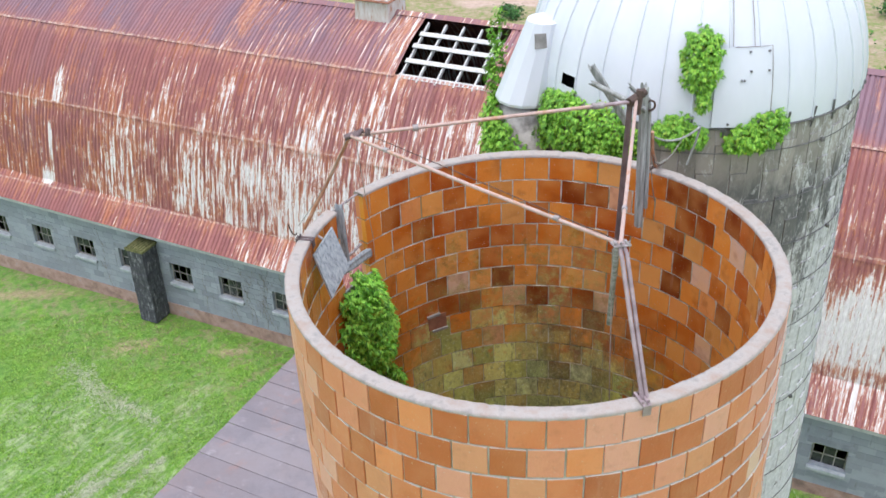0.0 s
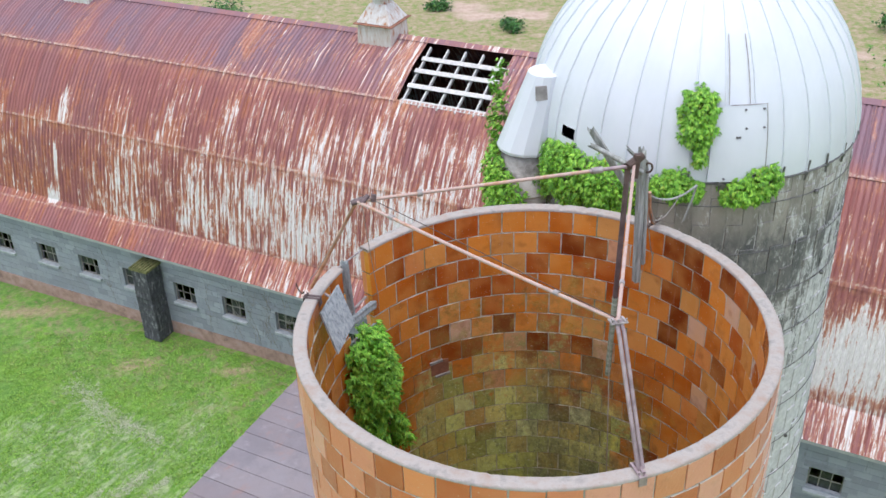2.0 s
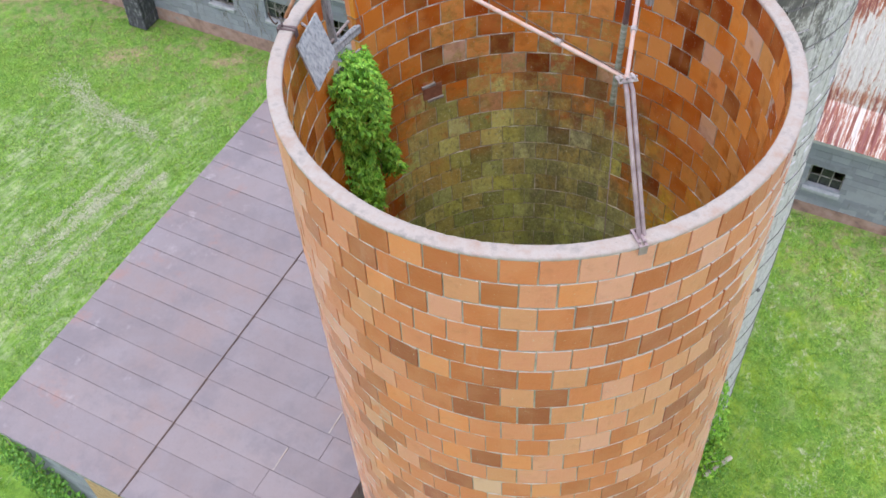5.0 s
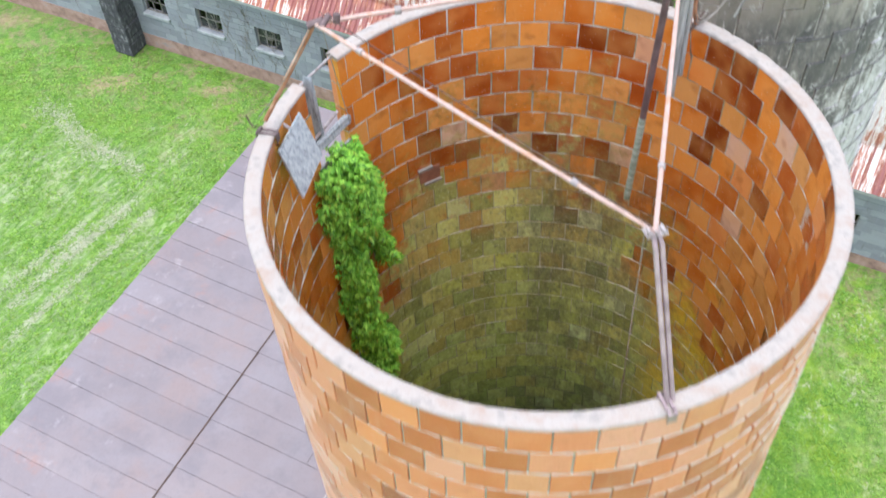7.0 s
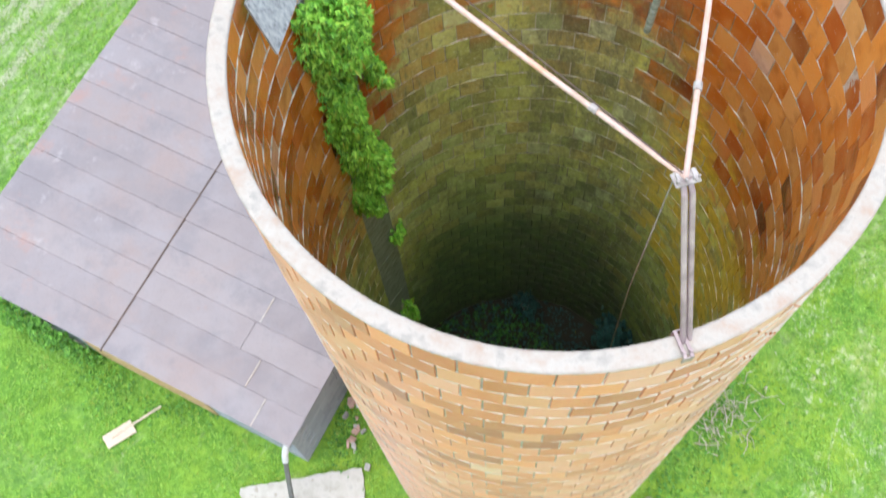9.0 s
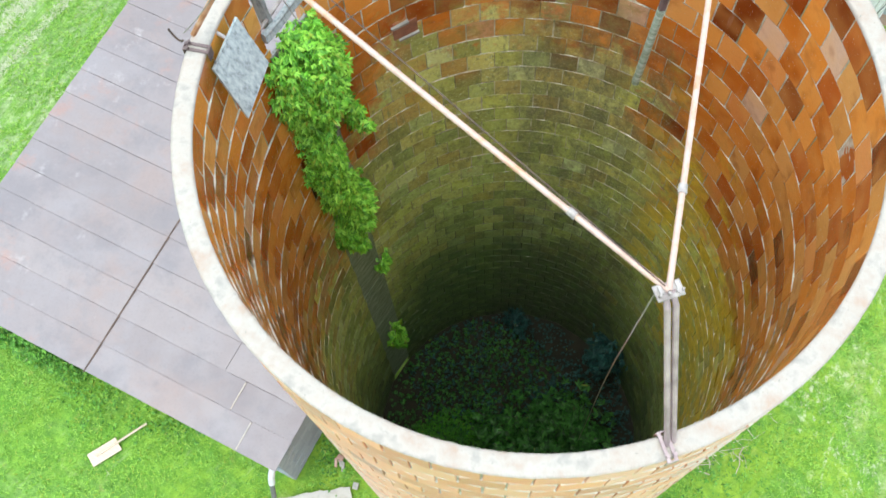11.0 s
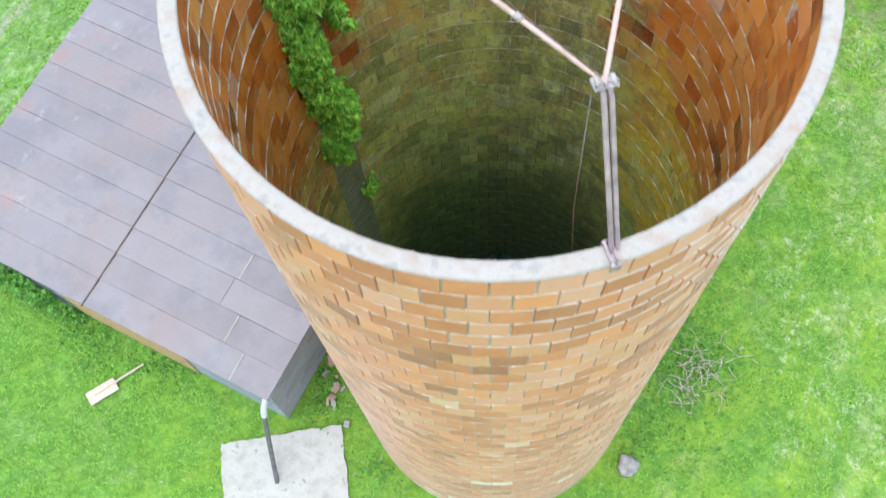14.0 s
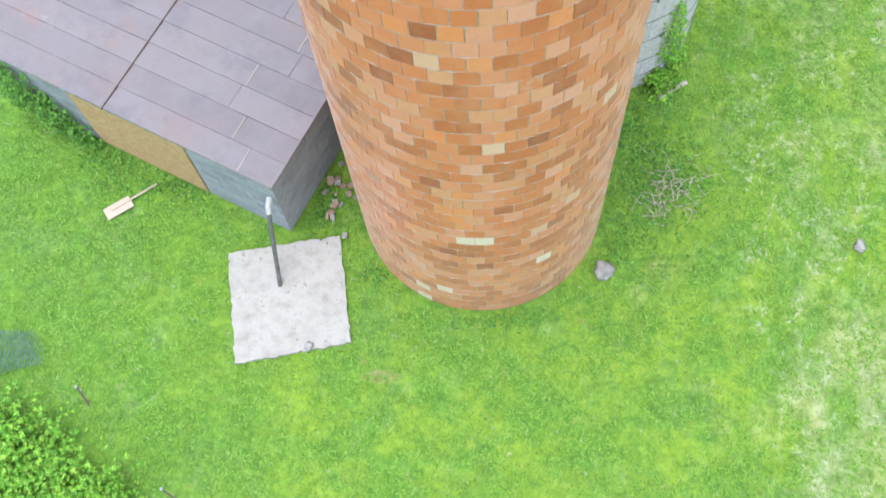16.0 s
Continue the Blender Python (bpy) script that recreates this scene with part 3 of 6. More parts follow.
DOME_WHITE = plain("white_dome_sheet", [(0.3, (0.61, 0.66, 0.7)), (0.6, (0.67, 0.715, 0.755)), (0.8, (0.72, 0.76, 0.785))], 1.2, 0.42, 0.0, 20, 0.06, stretch=(1.5, 1.5, 0.6, 0))
DOME_RIB = plain("dome_seam", [(0.3, (0.6, 0.65, 0.68)), (0.7, (0.7, 0.75, 0.78))], 4, 0.5)


def stave_material(name, joined):
    n = Nodes(name, 0.92)
    r = n.random(joined)
    col = n.ramp(r, [(0.0, (0.2, 0.2, 0.19)), (0.4, (0.28, 0.275, 0.26)), (0.75, (0.34, 0.325, 0.3)), (1.0, (0.42, 0.4, 0.37))])
    x, y, z = n.xyz()
    col = n.mix(n.step(n.noise(2.2, 8, 0.75, n.scaled(1.5, 1.5, 0.6)), 0.45, 0.62, 0, 0.75), col, (0.1, 0.108, 0.11))
    col = n.mix(n.step(n.noise(9, 6, 0.75), 0.5, 0.7, 0, 0.5), col, n.mix(0.5, col, (0.5, 0.5, 0.48)))
    stain = n.math("MULTIPLY", n.step(z, 12.75, 12.2), n.step(z, 9.0, 10.8))
    col = n.mix(n.math("MULTIPLY", stain, n.step(n.noise(1.5, 7, 0.75, n.scaled(1.6, 1.6, 0.8)), 0.36, 0.6, 0.1, 0.8)), col, (0.075, 0.08, 0.082))
    col = n.mix(n.step(z, 12.2, 12.7, 0, 0.45), col, (0.36, 0.33, 0.27))
    low = n.step(z, 12.0, 9.0, 0.0, 0.2)
    right = n.step(n.math("SUBTRACT", x, n.math("MULTIPLY", y, 0.25)), 1.8, 3.4, 0.0, 0.17)
    lime = n.math("ADD", n.noise(3.2, 9, 0.78, n.scaled(1.7, 1.7, 0.6)), n.math("ADD", low, right))
    white = n.ramp(n.noise(12, 4), [(0.3, (0.48, 0.49, 0.49)), (0.7, (0.7, 0.71, 0.71))])
    col = n.mix(n.step(lime, 0.61, 0.75, 0, 0.85), col, white)
    vein = n.step(n.math("ABSOLUTE", n.math("SUBTRACT", n.noise(2.4, 7, 0.65, n.scaled(1.6, 1.6, 0.8, 0, (3, 1, 2)), 0.6), 0.5)), 0.03, 0.008)
    col = n.mix(n.math("MULTIPLY", vein, n.step(lime, 0.5, 0.66, 0, 0.85)), col, white)
    return n.done(col, None, n.noise(30, 5, 0.65), 0.5, 0.012)


STAVE = stave_material("cement_stave", False)
STAVE_JOINED = stave_material("cement_stave_rest", True)
CHUTE_CEMENT = plain("chute_cement", [(0.3, (0.17, 0.165, 0.15)), (0.46, (0.4, 0.385, 0.35)), (0.68, (0.6, 0.585, 0.54))], 5, 0.92, strength=0.6, distance=0.015, detail=8.0)
STAVE_CORE = plain("stave_joint", [(0.38, (0.16, 0.16, 0.15)), (0.5, (0.36, 0.36, 0.34)), (0.62, (0.66, 0.66, 0.64))], 2.2, 0.95)


def shed_roof_material():
    n = Nodes("purple_grey_roofing", 0.6)
    r = n.random(False)
    col = n.ramp(r, [(0.0, (0.2, 0.176, 0.186)), (0.5, (0.22, 0.194, 0.205)), (1.0, (0.242, 0.214, 0.222))])
    col = n.mix(n.step(n.noise(0.8, 5, 0.65), 0.4, 0.7, 0, 0.6), col, (0.235, 0.225, 0.248))
    col = n.mix(n.step(n.noise(0.55, 6, 0.7, n.scaled(1, 1, 1, 12, (7, 3, 0))), 0.5, 0.7, 0, 0.6), col, (0.25, 0.19, 0.18))
    col = n.mix(n.step(n.noise(0.7, 6, 0.7, n.scaled(1, 1, 1, 28, (2, 8, 0))), 0.46, 0.64, 0, 0.6), col, (0.165, 0.155, 0.175))
    x, y, z = n.xyz()
    left = n.step(n.math("SUBTRACT", n.math("MULTIPLY", x, -0.883), n.math("MULTIPLY", y, -0.469)), 6.0, 10.0, 0.0, 0.1)
    col = n.mix(n.step(n.math("ADD", n.noise(1.1, 6, 0.7), left), 0.64, 0.8, 0, 0.4), col, (0.34, 0.17, 0.13))
    col = n.mix(n.step(n.math("ADD", n.noise(2.3, 5, 0.7), left), 0.66, 0.88, 0, 0.4), col, (0.5, 0.49, 0.5))
    col = n.mix(n.step(n.noise(26, 5, 0.75), 0.5, 0.72, 0, 0.4), col, n.mix(0.5, col, (0.1, 0.09, 0.09)))
    return n.done(col, n.step(n.noise(3, 4), 0.3, 0.7, 0.45, 0.7), n.noise(8, 4), 0.2, 0.012)


SHED_ROOF = shed_roof_material()
GLASS_N = Nodes("dusty_glass", 0.15)
GLASS = GLASS_N.done(GLASS_N.ramp(GLASS_N.noise(5, 4), [(0.3, (0.012, 0.014, 0.015)), (0.7, (0.06, 0.066, 0.07))]))
LINTEL = plain("dark_lintel", [(0.3, (0.2, 0.22, 0.245)), (0.7, (0.3, 0.33, 0.36))], 5, 0.9)
SERVICE_PIPE = plain("dark_grey_pipe", [(0.3, (0.1, 0.1, 0.1)), (0.7, (0.2, 0.2, 0.2))], 8, 0.5, 0.3)


# ---------------------------------------------------------------- mesh helpers
def thing(name, label, category, at=(0, 0, 0), group="", kind=""):
    ob = new(name)
    ob.empty_display_size = 0.2
    ob.location = at
    return tagged(ob, label, category, group, kind)


def hang(ob, parent):
    """Makes ob a part of parent without moving it (parents are only ever shifted, never turned)."""
    ob.parent = parent
    shift = Vector((0, 0, 0))
    p = parent
    while p:
        shift += p.location
        p = p.parent
    if parent.parent:
        ob.matrix_parent_inverse = (hang_world(parent)).inverted()
    else:
        ob.matrix_parent_inverse = Matrix.Translation(-shift)
    return ob


def hang_world(ob):
    m = ob.matrix_basis.copy()
    if ob.parent:
        m = hang_world(ob.parent) @ ob.matrix_parent_inverse @ m
    return m


def mesh_of(bm, name, material, smooth=False):
    me = bpy.data.meshes.new(name)
    bmesh.ops.recalc_face_normals(bm, faces=bm.faces)
    bm.to_mesh(me)
    bm.free()
    me.materials.append(material)
    if smooth:
        me.polygons.foreach_set("use_smooth", [True] * len(me.polygons))
    return me


def part(name, bm, material, parent=None, label="", smooth=False):
    ob = new(name, mesh_of(bm, name, material, smooth))
    if parent:
        hang(ob, parent)
    if label:
        ob["label"] = label
    return ob


def raw(name, verts, faces, material, parent=None, label="", smooth=False):
    me = bpy.data.meshes.new(name)
    me.from_pydata([tuple(v) for v in verts], [], faces)
    me.materials.append(material)
    if smooth:
        me.polygons.foreach_set("use_smooth", [True] * len(me.polygons))
    ob = new(name, me)
    if parent:
        hang(ob, parent)
    if label:
        ob["label"] = label
    return ob


def piece(name, mesh, m, parent):
    ob = new(name, mesh)
    ob.matrix_basis = m
    return hang(ob, parent)


def add_box(bm, m, sx, sy, sz, bevel=0.0):
    """A box of that size about the origin of m."""
    got = bmesh.ops.create_cube(bm, size=1.0, matrix=m @ Matrix.Diagonal((sx, sy, sz, 1)))
    if bevel:
        edges = list({e for v in got["verts"] for e in v.link_edges})
        bmesh.ops.bevel(bm, geom=edges, offset=bevel, segments=1, affect="EDGES")


def box(sx, sy, sz, bevel=0.0, m=None):
    bm = bmesh.new()
    add_box(bm, m or Matrix(), sx, sy, sz, bevel)
    return bm


def add_tube(bm, pts, radius, sides=10, taper=1.0):
    """A round bar through the points."""
    pts = [Vector(p) for p in pts]
    rings = []
    for i, p in enumerate(pts):
        way = (pts[min(i + 1, len(pts) - 1)] - pts[max(i - 1, 0)]).normalized()
        side = way.cross(Vector((0.31, 0.17, 0.93))).normalized()
        up = way.cross(side)
        r = radius * (1 + (taper - 1) * i / max(1, len(pts) - 1))
        rings.append([bm.verts.new(p + r * (math.cos(a) * side + math.sin(a) * up)) for a in (2 * math.pi * k / sides for k in range(sides))])
    for a, b in zip(rings, rings[1:]):
        for k in range(sides):
            bm.faces.new((a[k], a[(k + 1) % sides], b[(k + 1) % sides], b[k]))
    bm.faces.new(rings[0])
    bm.faces.new(rings[-1])


def tube(pts, radius, sides=10, taper=1.0):
    bm = bmesh.new()
    add_tube(bm, pts, radius, sides, taper)
    return bm


def beam(a, b, w, h, roll=0.0, bevel=0.006):
    """A squared timber from a to b."""
    a, b = Vector(a), Vector(b)
    m = Matrix.Translation((a + b) / 2) @ (b - a).to_track_quat("X", "Z").to_matrix().to_4x4() @ pose(0, 0, 0, roll, 0, 0)
    return box((b - a).length, w, h, bevel, m)


def timber(a, b, w, h, roll=0.0, seed=1, split=0.15):
    """A weathered timber: uneven faces, rounded arrises and splintered ends."""
    rng = random.Random(seed)
    a, b = Vector(a), Vector(b)
    q = (b - a).to_track_quat("Z", "Y")
    length, bm, rings = (b - a).length, bmesh.new(), []
    steps = max(6, int(length / 0.12))
    ring = ((1, 0.55), (0.6, 1), (0.05, 0.86), (-0.6, 1), (-1, 0.55), (-1, -0.55), (-0.6, -1), (0.1, -0.9), (0.6, -1), (1, -0.55))
    c, s = math.cos(radians(roll)), math.sin(radians(roll))
    for k in range(steps + 1):
        f = k / steps
        pts = []
        for i, (x, y) in enumerate(ring):
            x, y = x * w / 2, y * h / 2
            wob = 1 + 0.16 * noise.noise((f * length * 3 + seed, i * 0.7, 0.3)) - (0.25 * split * 2 if k == steps else 0)
            z = f * length + (noise.noise((i * 1.3 + seed * 3, 0.5, k)) * split * 0.9 if k == steps else 0)
            bend = 0.05 * w * math.sin(f * 5 + seed)
            pts.append(bm.verts.new(a + q @ Vector(((x * c - y * s) * wob + bend, (x * s + y * c) * wob, z))))
        rings.append(pts)
    m = len(ring)
    for u, v in zip(rings, rings[1:]):
        for i in range(m):
            bm.faces.new((u[i], u[(i + 1) % m], v[(i + 1) % m], v[i]))
    for r in (rings[0][::-1], rings[-1]):
        mid = bm.verts.new(sum((v.co for v in r), Vector()) / m - (b - a).normalized() * (split * 0.3 if r is rings[-1] else 0))
        for i in range(m):
            bm.faces.new((r[i], r[(i + 1) % m], mid))
    return bm


def sag(a, b, drop, count=10):
    a, b = Vector(a), Vector(b)
    return [a.lerp(b, k / count) - Vector((0, 0, drop * 4 * (k / count) * (1 - k / count))) for k in range(count + 1)]


def leaflet(verts, faces, p, along, normal, length, width):
    side = along.cross(normal).normalized() * width
    i = len(verts)
    tip = p + along * length - normal * length * 0.12
    mid = p + along * length * 0.5
    verts += [p, mid + side - normal * width * 0.25, tip, mid - side - normal * width * 0.25, mid + normal * width * 0.15]
    faces += [(i, i + 1, i + 4), (i + 1, i + 2, i + 4), (i + 2, i + 3, i + 4), (i + 3, i, i + 4)]


def palmate(verts, faces, rng, p, face, size, leaflets=5):
    """One creeper leaf: leaflets spread like fingers, hanging from p and turned to face."""
    n = (Vector(face) + Vector([rng.uniform(-1.15, 1.15) for _ in range(3)])).normalized()
    down = Vector((rng.uniform(-0.5, 0.5), rng.uniform(-0.5, 0.5), -1))
    down = (down - n * down.dot(n)).normalized()
    side = n.cross(down)
    for k in range(leaflets):
        a = (k - (leaflets - 1) / 2) * 0.68
        along = (math.cos(a) * down + math.sin(a) * side).normalized()
        s = size * (1.0 - 0.22 * abs(k - (leaflets - 1) / 2)) * rng.uniform(0.85, 1.1)
        leaflet(verts, faces, p, along, n, s * 1.1, s * 0.18)


def vine(name, label, spots, count, material, surface, size=0.075, depth=0.16, seed=1, category="vine", stems=True, leaflets=5):
    """A mat of creeper leaves over patches (u, v, ru, rv) of a surface(u, v, off) -> point, normal."""
    rng = random.Random(seed)
    base = surface(spots[0][0], spots[0][1], 0)[0]
    ob = thing(name, label, category, base)
    verts, faces = [], []
    total = sum(s[2] * s[3] for s in spots)
    for u, v, ru, rv in spots:
        for _ in range(int(count * ru * rv / total)):
            a, r = rng.uniform(0, 2 * math.pi), math.sqrt(rng.random()) * rng.uniform(0.85, 1.1)
            d = max(0.0, 1 - r * r)
            # ragged outline with loose shoots
            r *= 1 + 0.4 * noise.noise((math.cos(a) * 2.1 + u, math.sin(a) * 2.1 + v, seed)) + (0.3 * rng.random() if rng.random() < 0.04 else 0)
            p, n = surface(u + math.cos(a) * r * ru, v + math.sin(a) * r * rv, 0.02 + depth * d ** 0.6 * rng.uniform(0.1, 1.05))
            face = Vector(n) + Vector((0, 0, 0.9 + 0.5 * math.sin(a) * r))
            palmate(verts, faces, rng, Vector(p), face, size * rng.uniform(0.65, 1.25), leaflets)
    raw("leaves", verts, faces, material, ob)
    if stems:
        bm = bmesh.new()
        for u, v, ru, rv in spots:
            for _ in range(3):
                x = u + rng.uniform(-0.6, 0.6) * ru
                pts = [surface(x + rng.uniform(-0.15, 0.15) * ru, v + rv * (0.8 - 0.4 * k), 0.03)[0] for k in range(5)]
                add_tube(bm, pts, 0.008, 5)
        part("stem", bm, TWIG, ob)
    return ob


# ---------------------------------------------------------------- ground
def ground_height(x, y):
    return 0.05 * noise.noise((x * 0.13, y * 0.13, 0.4)) - 0.03


def build_ground():
    edges = sorted({round(v, 3) for v in [-400, -250, -150, -100, -70, -50, -40, *np.arange(-30, 31, 1.5).tolist(), 40, 50, 70, 100, 150, 250, 400]})
    verts = [(x, y + 10, ground_height(x, y + 10)) for y in edges for x in edges]
    k = len(edges)
    faces = [(j * k + i, j * k + i + 1, (j + 1) * k + i + 1, (j + 1) * k + i) for j in range(k - 1) for i in range(k - 1)]
    g = raw("ground", verts, faces, GROUND, smooth=True)
    tagged(g, "green mown lawn with dry hay streaks and bare soil", "lawn", kind="structure")


build_ground()

# ---------------------------------------------------------------- tile silo
R_BASE, R_TOP, WALL = 2.51, 2.391, 0.13
COURSE, COURSES, PER_RING = 0.3035, 43, 50
STEP = 360.0 / PER_RING
SLOT_A, SLOT_B = 140.0, 151.6   # the unloading slot, degrees round the axis


def silo_point(deg, off, z):
    a = radians(deg)
    r = (R_BASE + (R_TOP - R_BASE) * z / SILO_H) * (1 - 0.0047 * math.cos(2 * a) + 0.0028 * math.sin(2 * a)) + off
    return Vector((r * math.cos(a) + LEAN * z, r * math.sin(a) + LEAN_Y * z, z + (0.037 * math.cos(a) - 0.056 * math.sin(a)) * z / SILO_H))


def silo_inside(deg, z, off):
    a = radians(deg)
    return silo_point(deg, -WALL - off, z), Vector((-math.cos(a), -math.sin(a), 0))


def wedge(verts, faces, a0, a1, z0, z1, off_in, off_out):
    i = len(verts)
    verts += [silo_point(a, off, z) for z in (z0, z1) for a, off in ((a0, off_out), (a1, off_out), (a1, off_in), (a0, off_in))]
    faces += [(i, i + 1, i + 2, i + 3), (i + 7, i + 6, i + 5, i + 4), (i, i + 4, i + 5, i + 1), (i + 1, i + 5, i + 6, i + 2), (i + 2, i + 6, i + 7, i + 3), (i + 3, i + 7, i + 4, i)]


def build_tile_silo():
    silo = thing("tile_silo", "tall roofless silo of orange glazed clay tiles, mossy inside", "silo", (0, 0, 0))
    # mortar core, open at the slot
    verts, faces = [], []
    levels = [k * COURSE for k in range(COURSES + 1)]
    angles = np.linspace(SLOT_B + 0.7, SLOT_A + 359.3, 121).tolist()
    rings = len(angles)
    for z in levels:
        for a in angles:
            verts += [silo_point(a, -0.0115, z), silo_point(a, -WALL + 0.010, z)]
    for k in range(COURSES):
        for j in range(rings - 1):
            i, u = 2 * (k * rings + j), 2 * rings
            faces += [(i, i + 2, i + 2 + u, i + u), (i + 1, i + 1 + u, i + 3 + u, i + 3)]
        for j in (0, rings - 1):
            i, u = 2 * (k * rings + j), 2 * rings
            faces += [(i, i + u, i + u + 1, i + 1)]
    top = 2 * COURSES * rings
    faces += [(top + 2 * j, top + 2 * j + 2, top + 2 * j + 3, top + 2 * j + 1) for j in range(rings - 1)]
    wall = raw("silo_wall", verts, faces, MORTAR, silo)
    # mortar cap, a little uneven, with its inner and outer arris
    verts, faces = [], []
    angles = np.linspace(SLOT_B, SLOT_A + 360, 301).tolist()
    rng = random.Random(4)
    for a in angles:
        joint = abs((a + 100.2 + 3.6) % STEP - STEP / 2) > STEP / 2 - 0.16
        h = 0.024 + 0.009 * noise.noise((a * 0.35, 0, 2)) + 0.005 * noise.noise((a * 1.9, 4, 2)) - (0.016 if joint else 0)
        w = 0.003 * noise.noise((a * 0.5, 3, 1)) + 0.002 * noise.noise((a * 2.3, 1, 1))
        z0 = COURSES * COURSE
        for off, up in ((0.003 + w, -0.012), (0.005 + w, h * 0.7), (-0.012 + w, h), (-WALL / 2, h + 0.004), (-WALL + 0.012 - w, h), (-WALL - 0.004 - w, h * 0.7), (-WALL - 0.002, -0.012)):
            verts.append(silo_point(a, off, z0) + Vector((0, 0, up)))
    for j in range(len(angles) - 1):
        faces += [(7 * j + k, 7 * j + k + 1, 7 * j + 8 + k, 7 * j + 7 + k) for k in range(6)]
    faces += [tuple(range(7)), tuple(range(7 * len(angles) - 1, 7 * len(angles) - 8, -1))]
    raw("rim_cap", verts, faces, RIMCAP, silo, "pale mortar capping on the rim", True)
    # wooden doors that close the slot below its open top
    for k in range(34):
        z = 0.45 + k * 0.335
        v, f = [], []
        wedge(v, f, SLOT_A - 0.6, SLOT_B + 0.6, z, z + 0.3345, -WALL + 0.005 + rng.uniform(-0.004, 0.004), -WALL + 0.05)
        raw("slot_door", v, f, GREEN_WOOD if k < 27 else OLD_WOOD, silo, "grey weathered plank" if k == 0 else "")
    return silo, wall


tile_silo, silo_wall = build_tile_silo()


def build_silo_floor():
    rng = random.Random(9)
    bm = bmesh.new()
    rings = []
    for r in (0.0, 0.7, 1.4, 2.0, 2.36):
        n = 1 if r == 0 else 28
        rings.append([bm.verts.new((r * math.cos(2 * math.pi * k / 28), r * math.sin(2 * math.pi * k / 28), 0.3 + rng.uniform(-0.05, 0.08))) for k in range(n)])
    for k in range(28):
        bm.faces.new((rings[0][0], rings[1][k], rings[1][(k + 1) % 28]))
        for a, b in zip(rings[1:], rings[2:]):
            bm.faces.new((a[k], b[k], b[(k + 1) % 28], a[(k + 1) % 28]))
    tagged(part("silo_floor", bm, SOIL, None, "", True), "soil on the bottom of the tile silo, darkened for shade", "soil", kind="structure")


build_silo_floor()


# ---------------------------------------------------------------- pipe tripod over the silo
HUB, CORNER, CLAMP = Vector((0.15, -1.7, 14.19)), Vector((-2.05, 0.4, 14.19)), Vector((0.31, -2.27, 13.12))
BRACKET, JUNCTION = Vector((-2.6, 0.52, 13.12)), Vector((0.76, 0.97, 14.2))


def collar(p, way, r=0.025, length=0.05):
    way = Vector(way).normalized()
    return tube([Vector(p) - way * length / 2, Vector(p) + way * length / 2], r, 12)


